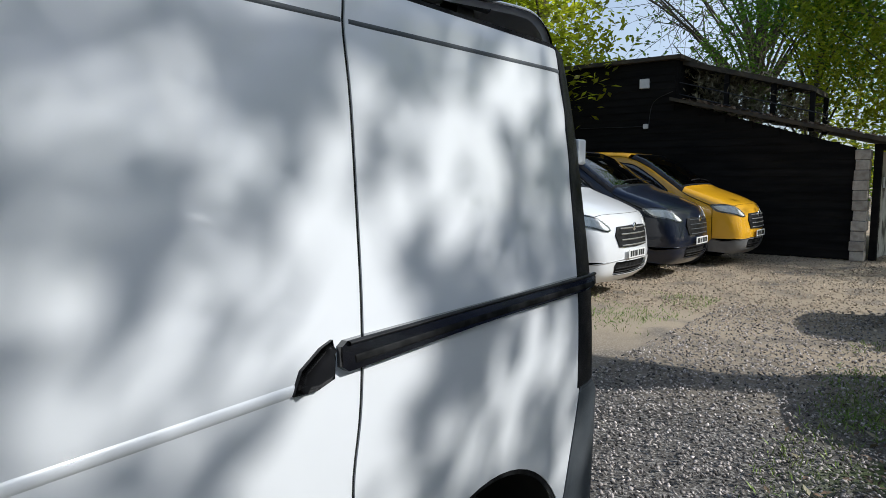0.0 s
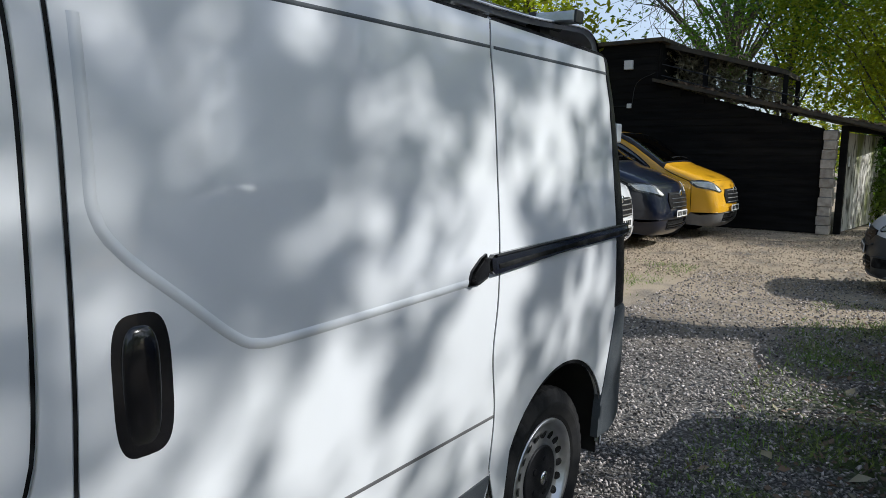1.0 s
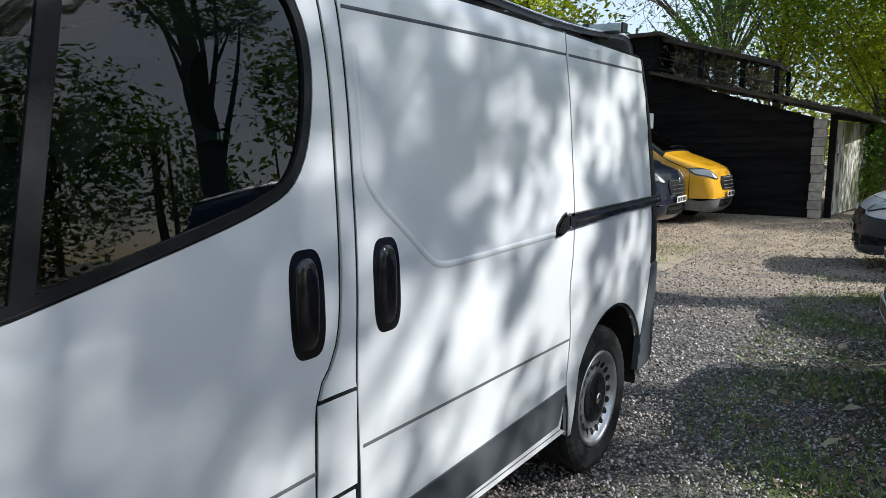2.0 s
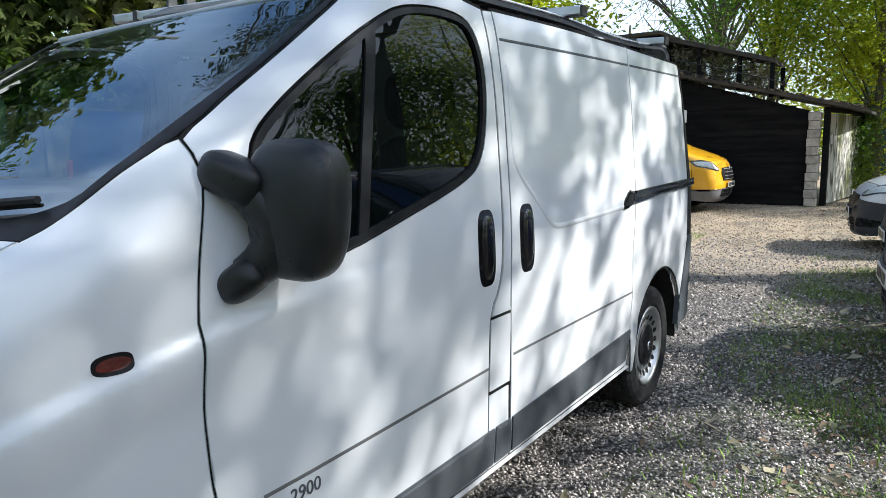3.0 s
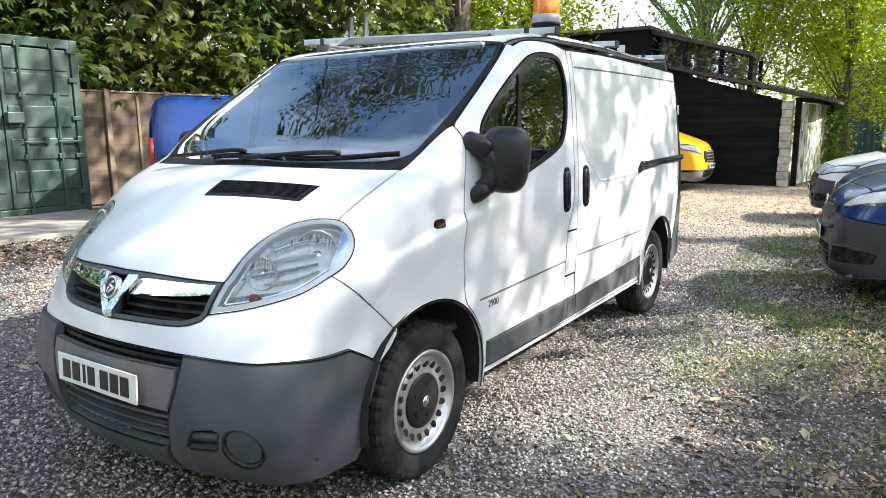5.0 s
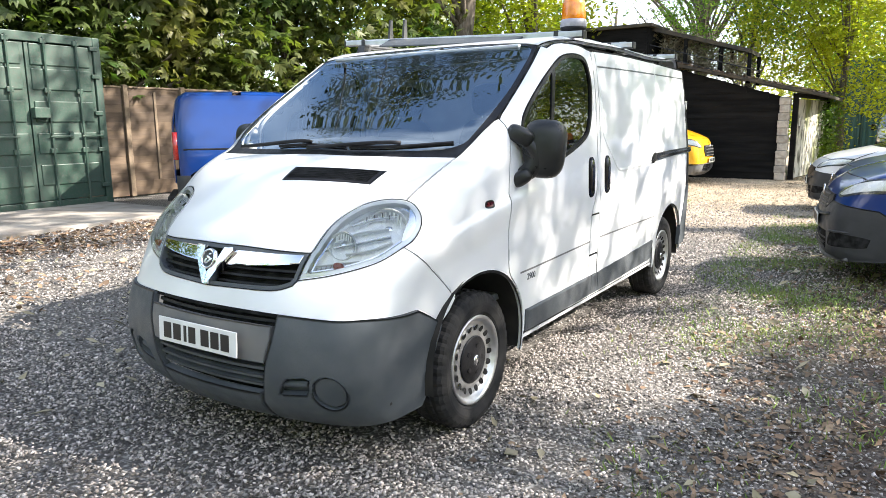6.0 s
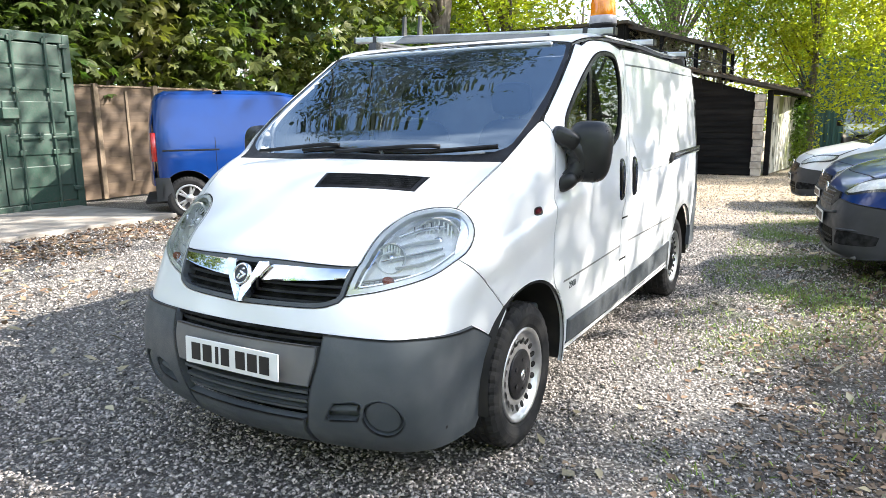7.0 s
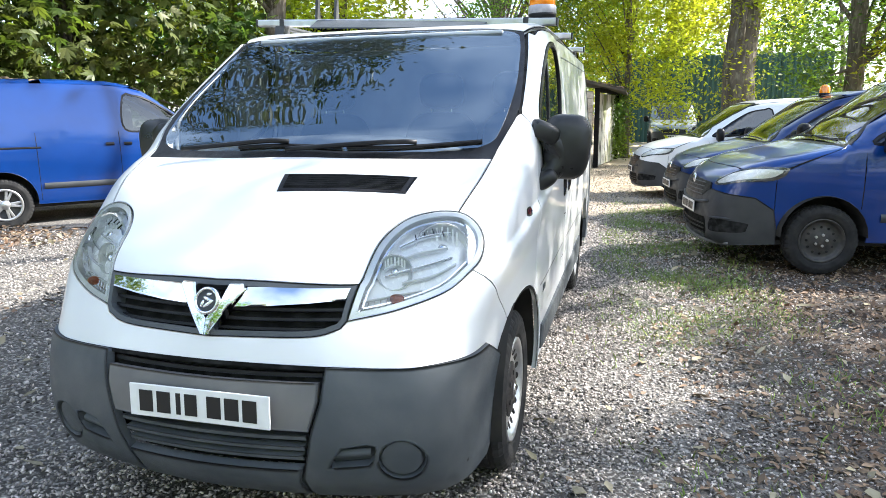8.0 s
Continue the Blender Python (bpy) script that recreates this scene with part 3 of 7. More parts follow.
for flip in (False, True):
    # front wing
    fit_arch = np.vstack([arc(0.01, 0.37, 0.395, -14, 20, 6), arch_f])
    loop = chain(front_shut, sd([(0.404, 0.275)]), fit_arch, nose_seam[::-1], lamp_out[::-1], hood_seam, screen_side[:8])
    loop = chain(np.array([(VAN.meet((2.0, y, z), (-1, 0, 0))) if x > 0.99 else (x, y, z) for x, y, z in loop]))
    skin_part("front_wing", skin(VAN, loop, WING, gap=0.0018, thick=0.024, seal=0.014, cell=0.016), WHITE_PAINT, van, "white front wing", flip)

    # front door with its window
    window_loop = flow(sd([(0.386, 1.450), (0.472, 1.536), (0.647, 1.654), (0.816, 1.753), (0.95, 1.812), (1.133, 1.832), (1.275, 1.81), (1.335, 1.704), (1.331, 1.547), (1.28, 1.407),
                           (1.171, 1.335), (0.85, 1.247), (0.60, 1.19), (0.46, 1.185), (0.395, 1.24), (0.372, 1.35)]), closed=True)
    rear_shut = flow(sd([(1.29, 0.36), (1.29, 0.60), (1.29, 0.880), (1.331, 0.957), (1.366, 1.046), (1.382, 1.249), (1.394, 1.562), (1.385, 1.763), (1.365, 1.868)]))
    pillar = np.array([(1, y, z) for x, y, z in screen_side[::-1] if y > 0.262])
    loop = chain(front_shut, rear_shut, flow(sd([(1.365, 1.868), (1.15, 1.892), (0.95, 1.882), (0.86, 1.852)])), pillar)
    door = skin_part("front_door", skin(VAN, loop, SIDE, holes=[window_loop], gap=0.0042, thick=0.024, seal=0.014, cell=0.024), WHITE_PAINT, van, "white front door", flip)
    q = SIDE.to2(window_loop)
    pane = shrink(q, 0.022)
    pane3 = np.array([(1, 0, 0) + p[0] * SIDE.u + p[1] * SIDE.v for p in pane])
    skin_part("window_frame", skin(VAN, window_loop, SIDE, holes=[pane3], lift=0.001, thick=0.02, gap=0.001, cell=0.05), BLACK_TRIM, door, "black rubber window surround", flip)
    pane = skin_part("window_pane", skin(VAN, pane3, SIDE, lift=-0.010, thick=0.003, gap=-0.004, cell=0.06), GLASS, door, "clear side window glass", flip)
    pane.visible_shadow = False
    bar_loop = sd([(0.832, 1.755), (0.795, 1.755), (0.675, 1.19), (0.712, 1.19)])
    skin_part("window_divider", skin(VAN, bar_loop, SIDE, lift=-0.002, thick=0.02, gap=0, cell=0.05), BLACK_TRIM, door, "black window divider bar", flip)

    # pillar, filler flap, sliding door or fixed side, rear quarter
    slide_front = flow(sd([(1.438, 0.36), (1.44, 0.5), (1.438, 0.625), (1.424, 0.888), (1.434, 1.13), (1.444, 1.349), (1.450, 1.564), (1.444, 1.78), (1.43, 1.873)]))
    loop = chain(rear_shut[[i for i, p in enumerate(rear_shut) if p[2] > 0.883]], slide_front[::-1][[i for i, p in enumerate(slide_front[::-1]) if p[2] > 0.886]], sd([(1.424, 0.886), (1.292, 0.886)]))
    skin_part("door_pillar", skin(VAN, loop, SIDE, gap=0.0042, thick=0.024, cell=0.05), WHITE_PAINT, van, "white pillar between the doors", flip)
    for z0, z1 in ((0.632, 0.882), (0.36, 0.626)):
        flap = skin_part("filler_flap" if z0 > 0.5 else "sill_panel", skin(VAN, sd([(1.29, z0), (1.432, z0), (1.426, z1), (1.29, z1)]), SIDE, gap=0.0042, thick=0.024, cell=0.05, seal=0.01), WHITE_PAINT, van, "", flip)
    slide_back = flow(sd([(2.60, 0.36), (2.618, 0.45), (2.630, 0.549), (2.643, 0.727), (2.620, 0.914), (2.644, 1.081), (2.660, 1.312), (2.668, 1.639), (2.668, 1.80), (2.69, 1.885)]))
    loop = chain(slide_front[::-1], slide_back, flow(sd([(2.70, 1.885), (2.0, 1.885), (1.43, 1.873)])))
    slider = skin_part("sliding_door", skin(VAN, loop, SIDE, gap=0.0042, thick=0.024, seal=0.014, cell=0.08), WHITE_PAINT, van, "white sliding side door", flip)
    rear_arch = arc(3.10, 0.37, 0.40, 150, -5, 24)
    loop = chain(slide_back[::-1][:-4], sd([(2.628, 0.55), (2.66, 0.44), (2.68, 0.30), (2.71, 0.30)]), rear_arch, sd([(3.50, 0.52), (3.525, 0.62), (3.548, 0.90)]), flow(sd([(3.548, 0.90), (3.548, 1.2), (3.552, 1.5), (3.556, 1.75), (3.555, 1.87)])))
    skin_part("rear_quarter_panel", skin(VAN, loop, SIDE, gap=0.0042, thick=0.024, seal=0.014, cell=0.08), WHITE_PAINT, van, "white rear quarter panel", flip)
    skin_part("side_sill", skin(VAN, sd([(0.405, 0.338), (2.655, 0.338), (2.62, 0.357), (0.405, 0.357)]), SIDE, gap=0.001, cell=0.06), WHITE_PAINT, van, "white lower sill edge", flip)

    # rub strips on the sill, grey strips painting the grooves' shade, and beads
    for name, a, b, c, d in (("door_sill_trim", (0.412, 0.372), (1.31, 0.375), (1.322, 0.502), (0.412, 0.492)), ("flap_sill_trim", (1.325, 0.375), (1.428, 0.375), (1.432, 0.50), (1.334, 0.502)),
                             ("slider_sill_trim", (1.444, 0.375), (2.555, 0.392), (2.622, 0.54), (1.448, 0.50))):
        skin_part(name, skin(VAN, sd([a, b, c, d]), SIDE, lift=0.014, thick=0.016, edge=0.012, drop=0.008, gap=0.001, cell=0.05), GREY_TRIM, van, "dark grey plastic sill rubbing strip", flip)
    for a, b in (((0.345, 0.697), (1.285, 0.720)), ((1.445, 0.727), (2.635, 0.722))):
        part("pressed_groove", strip(VAN, divide(sd([a, b]), 0.06)[: 1 + int(np.ceil((b[0] - a[0]) / 0.06))], SIDE, 0.012, 0.001, flip=flip), GREY_PANEL, van, smooth=True)
    part("pressed_groove", strip(VAN, flow(sd([(1.455, 1.782), (2.0, 1.792), (2.66, 1.799)])), SIDE, 0.011, 0.001, flip=flip), GREY_TRIM, van, smooth=True)
    part("pressed_groove", strip(VAN, flow(sd([(2.68, 1.799), (3.1, 1.802), (3.545, 1.805)])), SIDE, 0.011, 0.001, flip=flip), GREY_TRIM, van, smooth=True)
    part("pressed_bead", strip(VAN, flow(sd([(1.486, 1.70), (1.486, 1.50), (1.487, 1.40), (1.525, 1.335), (1.63, 1.241), (1.72, 1.163), (1.775, 1.137), (1.88, 1.133), (2.2, 1.140), (2.49, 1.148)]), 0.02), SIDE, 0.024, 0.0035, flip=flip), WHITE_PAINT, slider, smooth=True)

    # sliding rail, its end piece and the handles
    rail = skin_part("slide_rail", skin(VAN, flow(sd([(2.600, 1.158), (3.1, 1.176), (3.62, 1.187), (3.62, 1.226), (3.1, 1.220), (2.600, 1.214), (2.586, 1.205), (2.586, 1.168)]), closed=True), SIDE, lift=0.024, thick=0.028, edge=0.010, drop=0.008, cell=0.05, gap=0), GLOSS_BLACK, van, "glossy black sliding door rail", flip)
    part("rail_slot", strip(VAN, flow(sd([(2.61, 1.180), (3.1, 1.192), (3.59, 1.200)])), SIDE, 0.016, 0.0015, 0.0242, flip), GAP, rail)
    part("rail_lip", strip(VAN, flow(sd([(2.598, 1.210), (3.1, 1.218), (3.61, 1.224)])), SIDE, 0.010, 0.005, 0.022, flip), BLACK_TRIM, rail, smooth=True)
    skin_part("rail_end_cover", skin(VAN, flow(sd([(2.572, 1.150), (2.53, 1.138), (2.478, 1.140), (2.498, 1.180), (2.544, 1.210), (2.572, 1.220)]), closed=True), SIDE, lift=0.022, thick=0.024, edge=0.016, drop=0.014, cell=0.02, step=0.012, gap=0), BLACK_TRIM, slider, "black rail end cover", flip)
    for owner, y0, y1, z0, z1 in ((door, 1.220, 1.324, 0.996, 1.240), (slider, 1.490, 1.594, 1.000, 1.238)):
        cy, cz, hy, hz = (y0 + y1) / 2, (z0 + z1) / 2, (y1 - y0) / 2, (z1 - z0) / 2
        ring = sd([(cy + hy * math.copysign(abs(math.cos(a)) ** 0.55, math.cos(a)), cz + hz * math.copysign(abs(math.sin(a)) ** 0.55, math.sin(a))) for a in np.linspace(0, 2 * math.pi, 40, endpoint=False)])
        hd = skin_part("door_handle", skin(VAN, ring, SIDE, lift=0.008, thick=0.010, edge=0.014, drop=0.008, cell=0.02, step=0.02, gap=0), GLOSS_BLACK, owner, "glossy black door handle", flip)
        grip = superblob((0.040, (y1 - y0) * 0.66, (z1 - z0) * 0.86), (0.953, cy - 0.006, cz), 3.2, 20, 16)
        if flip:
            bmesh.ops.scale(grip, vec=(-1, 1, 1), verts=grip.verts)
            bmesh.ops.reverse_faces(grip, faces=grip.faces)
        part("grip", grip, GLOSS_BLACK, hd, smooth=True)

    # rear corner, rear bumper end
    loop = sd([(3.548, 0.92), (3.548, 0.895), (3.66, 0.90), (3.66, 1.86), (3.555, 1.87), (3.556, 1.75), (3.552, 1.5), (3.548, 1.2)])
    skin_part("rear_corner_trim", skin(VAN, loop, Flat((-0.9, -0.45, 0)), cell=0.06, lift=0.004), BLACK_TRIM, van, "black rear corner trim", flip)
    loop = sd([(3.47, 0.375), (3.60, 0.375), (3.72, 0.42), (3.74, 0.86), (3.66, 0.90), (3.56, 0.885), (3.505, 0.60), (3.478, 0.52), (3.47, 0.45)])
    skin_part("rear_bumper", skin(VAN, loop, Flat((-0.9, -0.45, 0)), cell=0.05, lift=0.010, thick=0.03, edge=0.012, drop=0.006), GREY_TRIM, van, "dark grey plastic rear bumper", flip)
    part("rear_door_hinge", box((0.022, 0.05, 0.075), ((-1 if flip else 1) * 0.888, 3.645, 1.585), 0.006), WHITE_PAINT, van, "white rear door hinge")

    # headlight: bowl, lens, reflectors
    loop = chain(lamp_top, lamp_out, lamp_low, lamp_in)
    shell = skin_part("headlight", skin(VAN, loop, LAMP, lift=-0.05, thick=0.012, cell=0.03, gap=-0.004), REFLECTOR, van, "clear headlight in a chrome bowl", flip)
    inset = lambda d: np.array([p[0] * LAMP.u + p[1] * LAMP.v for p in shrink(LAMP.to2(divide(loop, 0.03)), d)])
    rim3 = skin(VAN, loop, LAMP, lift=-0.0015, thick=0.05, cell=0.03, gap=0.003, edge=0.002, holes=[inset(0.026)])
    skin_part("lamp_surround", rim3, SATIN, shell, "satin silver rim round the lamp", flip)
    skin_part("inner_ring", skin(VAN, inset(0.030), LAMP, lift=-0.018, thick=0.02, cell=0.03, gap=0, edge=0.002, holes=[inset(0.037)]), CHROME, shell, "chrome ring inside the lamp", flip)
    skin_part("lens", skin(VAN, loop, LAMP, lift=0.004, thick=0.004, cell=0.03, gap=0.002), LENS, shell, "clear moulded lamp lens", flip)
    k = -1 if flip else 1
    for nm, c, r, dp, mat in (("main_reflector", (0.700, -0.425, 0.995), 0.094, 0.075, REFLECTOR), ("side_reflector", (0.575, -0.575, 0.945), 0.058, 0.055, REFLECTOR)):
        axis = Vector((0.25 * k, -0.9, 0.22)).normalized()
        m = Matrix.Translation((c[0] * k, c[1], c[2])) @ axis.to_track_quat("X", "Z").to_matrix().to_4x4()
        bm = lathe([(r, 0.0), (r * 0.97, -dp * 0.12), (r * 0.75, -dp * 0.55), (r * 0.45, -dp * 0.85), (0.012, -dp)], 18, m=m)
        lathe([(r * 1.09, -0.01), (r * 1.05, 0.003), (r, 0.0)], 18, m=m, bm=bm)
        ref = part(nm, bm, SATIN, shell, "faceted bright lamp reflector")
        part("bulb_shield", lathe([(r * 0.26, -dp * 0.9), (r * 0.26, -dp * 0.2), (r * 0.2, -dp * 0.05), (0.0005, -dp * 0.03)], 20, m=m), CHROME, ref, smooth=True)
        for j in range(7):
            a = radians(-50 + j * 100 / 6)
            b = box((0.004, 0.006, r * 0.55), (-dp * 0.25, r * 0.72 * math.sin(a), r * 0.68 * math.cos(a)), m=m)
            part("reflector_rib", b, REFLECTOR, ref)
    for a, b in (((0.478, -0.700, 0.872), (0.672, -0.585, 0.892)), ((0.672, -0.585, 0.892), (0.690, -0.592, 0.866))):
        part("lamp_divider", strip(VAN, np.linspace(a, b, 10), LAMP, 0.007, 0.012, -0.030, flip), SATIN, shell, "silver divider over the signal chamber", smooth=True)
    for j in range(9):
        u = 0.10 + 0.095 * j
        foot, tip = (0.475 + 0.19 * u, -0.722 + 0.115 * u, 0.822 + 0.036 * u), (0.482 + 0.185 * u, -0.698 + 0.11 * u, 0.866 + 0.02 * u)
        part("signal_rib", strip(VAN, np.linspace(foot, tip, 5), LAMP, 0.004, 0.004, -0.022, flip), CHROME, shell)
    for j, (a, b, c) in enumerate((((0.540, -0.590, 0.965), (0.62, -0.52, 1.012), (0.715, -0.432, 1.016)), ((0.545, -0.60, 0.940), (0.64, -0.53, 0.962), (0.735, -0.44, 0.978)),
                                   ((0.60, -0.585, 0.912), (0.69, -0.52, 0.925), (0.755, -0.455, 0.955)), ((0.565, -0.50, 1.030), (0.64, -0.44, 1.062), (0.72, -0.385, 1.066)))):
        part("reflector_fin", strip(VAN, flow([a, b, c], 0.02), LAMP, 0.010, 0.012, -0.034, flip), CHROME if j % 2 else SATIN, shell, "bright fin inside the lamp", smooth=True)
    for j in range(12):
        x = 0.600 + 0.0105 * j
        part("prism_tooth", strip(VAN, np.linspace((x, -0.435 + 0.35 * (x - 0.6), 1.052 + 0.03 * math.sin(j * 0.28)), (x + 0.006, -0.442 + 0.35 * (x - 0.6), 1.030 + 0.03 * math.sin(j * 0.28)), 4), LAMP, 0.004, 0.004, -0.020, flip), BLACK_TRIM if j % 3 == 0 else SATIN, shell)
    part("turn_signal", superblob((0.05, 0.03, 0.035), (0.60 * k, -0.63, 0.868), 2.5, 14, 10), ORANGE_DULL, shell, "dull amber turn signal", smooth=True)
    inner = skin_part("lamp_bezel", skin(VAN, chain(lamp_out[2:-3], flow([(0.79, -0.45, 0.94), (0.775, -0.41, 0.985), (0.768, -0.362, 1.04), (0.755, -0.345, 1.085), (0.742, -0.33, 1.12)])), LAMP, lift=-0.012, thick=0.01, cell=0.03, gap=0.003), CHROME, shell, "chrome outer bezel", flip)

    # side repeater
    ring = sd([(0.048 + 0.037 * math.copysign(abs(math.cos(a)) ** 0.7, math.cos(a)), 1.079 - 0.003 + 0.019 * math.copysign(abs(math.sin(a)) ** 0.7, math.sin(a))) for a in np.linspace(0, 2 * math.pi, 28, endpoint=False)])
    rep = skin_part("side_repeater", skin(VAN, ring, SIDE, lift=0.004, thick=0.006, cell=0.012, step=0.01, gap=0, drop=0.003), BLACK_TRIM, van, "small dark red side indicator in black", flip)
    q3 = sd([(0.048 + 0.031 * math.cos(a), 1.076 + 0.013 * math.sin(a)) for a in np.linspace(0, 2 * math.pi, 28, endpoint=False)])
    skin_part("lens", skin(VAN, q3, SIDE, lift=0.008, thick=0.005, cell=0.012, step=0.01, gap=0, drop=0.003), DARK_RED, rep, "dark red-amber lens", flip)

    # door mirror on two arms
    def put(bm):
        if flip:
            bmesh.ops.scale(bm, vec=(-1, 1, 1), verts=bm.verts)
            bmesh.ops.reverse_faces(bm, faces=bm.faces)
        return bm
    mirror = new("door_mirror")
    mirror.parent = van
    tagged(mirror, "large black door mirror on two arms")
    head = superblob((0.205, 0.125, 0.285), (0, 0, 0), 3.2, 28, 20)
    for v in head.verts:
        v.co.x *= 1 + 0.5 * v.co.z
        v.co.y = v.co.y * (1.25 - 3.0 * v.co.x ** 2 - 0.8 * abs(v.co.z)) if v.co.y < 0 else min(v.co.y, 0.04)
    bmesh.ops.transform(head, matrix=pose(1.045, 0.40, 1.318, 0, 3, 12), verts=head.verts)
    part("mirror_housing", put(head), MIRROR_TRIM, mirror, "textured black mirror housing", smooth=True)
    face = superblob((0.170, 0.012, 0.24), (0, 0, 0), 4, 24, 16, m=pose(1.035, 0.443, 1.318, 0, 3, 12))
    part("mirror_glass", put(face), CHROME, mirror, "mirror glass", smooth=True)
    cap = superblob((0.14, 0.105, 0.085), (0, 0, 0), 3.4, 24, 16)
    for v in cap.verts:
        v.co.z += 0.10 * v.co.x * v.co.x / 0.07 * (-1 if v.co.x > 0 else 0.3)
        v.co.y *= 1.0 - 2.2 * max(v.co.x, 0)
    bmesh.ops.transform(cap, matrix=pose(0.955, 0.318, 1.385, 0, 24, 22), verts=cap.verts)
    part("mirror_foot", put(cap), MIRROR_TRIM, mirror, "upper black mirror foot", smooth=True)
    low_cap = superblob((0.11, 0.10, 0.075), (0, 0, 0), 2.8, 24, 16, m=pose(0.962, 0.318, 1.182, 0, -34, 22))
    part("mirror_foot", put(low_cap), MIRROR_TRIM, mirror, "lower black mirror foot", smooth=True)
    bend = flow([(0.950, 0.325, 1.372), (0.985, 0.345, 1.345), (1.008, 0.362, 1.310), (1.016, 0.368, 1.272), (1.005, 0.358, 1.236), (0.980, 0.340, 1.208), (0.955, 0.322, 1.190)], 0.012)
    ends = 0.036 + 0.018 * np.sin(np.linspace(0, math.pi, len(bend)))
    part("mirror_bracket", put(tube(bend, 1.0, 18, taper=[float(r) for r in ends])), MIRROR_TRIM, mirror, "curved black mirror bracket", smooth=True)

    # wheels, with dark wells behind them
    for y, z in ((0.0, 0.33), (3.098, 0.328)):
        m = pose(k * 0.795, y, z, 0, 0, 0 if not flip else 180)
        wheel(m, 0.333, 0.205, 0.213, "steel", "steel wheel with black hub cap", van)
        well = lathe([(0.41, 0.11), (0.42, 0.0), (0.42, -0.28), (0.38, -0.3), (0.0005, -0.3)], 32, m=Matrix.Translation((k * 0.80, y + 0.005, 0.365)) @ Matrix.Rotation(math.pi if flip else 0, 4, "Z"))
        bmesh.ops.delete(well, geom=[v for v in well.verts if v.co.z < 0.27], context="VERTS")
        part("wheel_well", well, UNDER, van, "dark wheel well", smooth=True)

# bonnet, nose, roof, windscreen
loop = chain(hood_back, [p for p in hood_seam[::-1] if p[1] < -0.02], lamp_top[::-1], grille_top[::-1], [(-p[0], p[1], p[2]) for p in grille_top], [(-p[0], p[1], p[2]) for p in lamp_top],
             [(-p[0], p[1], p[2]) for p in hood_seam if p[1] < -0.02], [(-p[0], p[1], p[2]) for p in hood_back[::-1]])
bonnet = skin_part("bonnet", skin(VAN, loop, HOOD, gap=0.0026, thick=0.024, seal=0.014, cell=0.05), WHITE_PAINT, van, "white bonnet")
lower = chain(grille_low, lamp_low[::-1], nose_seam, [(0.892, -0.235, 0.63)], bumper_end[::-1], bumper_top[::-1])
loop = chain(lower, [(-p[0], p[1], p[2]) for p in lower[::-1]])
skin_part("nose_panel", skin(VAN, loop, NOSE, gap=0.0006, thick=0.024, seal=0.014, cell=0.028), WHITE_PAINT, van, "white nose panel between the headlights and bumper")
roof_front = flow([(0.0, 0.930, 1.907), (0.3, 0.925, 1.903), (0.6, 0.90, 1.885), (0.78, 0.86, 1.852)])
side_top = flow([(0.78, 0.86, 1.852), (0.815, 0.97, 1.88), (0.838, 1.15, 1.892), (0.848, 1.365, 1.868)])[:-1]
edge = chain(side_top, [(0.85, 1.43, 1.875), (0.838, 2.0, 1.885), (0.832, 2.7, 1.885), (0.828, 3.555, 1.875), (0.80, 3.70, 1.87)])
loop = chain(roof_front, edge, [(-p[0], p[1], p[2]) for p in edge[::-1]], [(-p[0], p[1], p[2]) for p in roof_front[::-1]])
skin_part("roof", skin(VAN, loop, TOP, cell=0.09, gap=0.0042, thick=0.024, seal=0.014), WHITE_PAINT, van, "white roof")
half = chain(hood_back, [p for p in hood_seam if p[1] > -0.02], screen_side, roof_front[::-1])
loop = chain(half, [(-p[0], p[1], p[2]) for p in half[::-1]])
inner = flow([(0.0, -0.045, 1.328), (0.35, -0.036, 1.327), (0.62, 0.0, 1.333), (0.745, 0.055, 1.352), (0.795, 0.14, 1.402), (0.812, 0.40, 1.570), (0.797, 0.60, 1.695), (0.772, 0.775, 1.805), (0.735, 0.85, 1.852), (0.60, 0.872, 1.870), (0.3, 0.897, 1.886), (0.0, 0.902, 1.889)])
hole = chain(inner, [(-p[0], p[1], p[2]) for p in inner[::-1]])
screen = skin_part("windscreen", skin(VAN, hole, HOOD, lift=-0.002, gap=-0.012, cell=0.06, thick=0.004), SCREEN_GLASS, van, "large raked windscreen")
screen.visible_shadow = False
skin_part("windscreen_border", skin(VAN, loop, HOOD, holes=[hole], lift=-0.001, cell=0.05, thick=0.01), BLACK_TRIM, screen, "black windscreen border and scuttle")

# grille with chrome bar and emblem
rim_l = chain(grille_top, lamp_in[::-1], grille_low[::-1])
loop = chain(rim_l, [(-p[0], p[1], p[2]) for p in rim_l[::-1]])
FRONT = Flat((0, 0.9, -0.35))
hole2 = shrink(FRONT.to2(divide(loop, 0.03)), 0.022)
hole = np.array([p[0] * FRONT.u + p[1] * FRONT.v for p in hole2])
grille = skin_part("grille", skin(VAN, loop, FRONT, holes=[hole], lift=0.003, thick=0.07, cell=0.03), GREY_TRIM, van, "dark grille with a chrome bar")
# black sheet in place of the shade behind the grille
skin_part("grille_back", skin(VAN, loop, FRONT, lift=-0.055, thick=0.005, cell=0.05), GAP, grille)
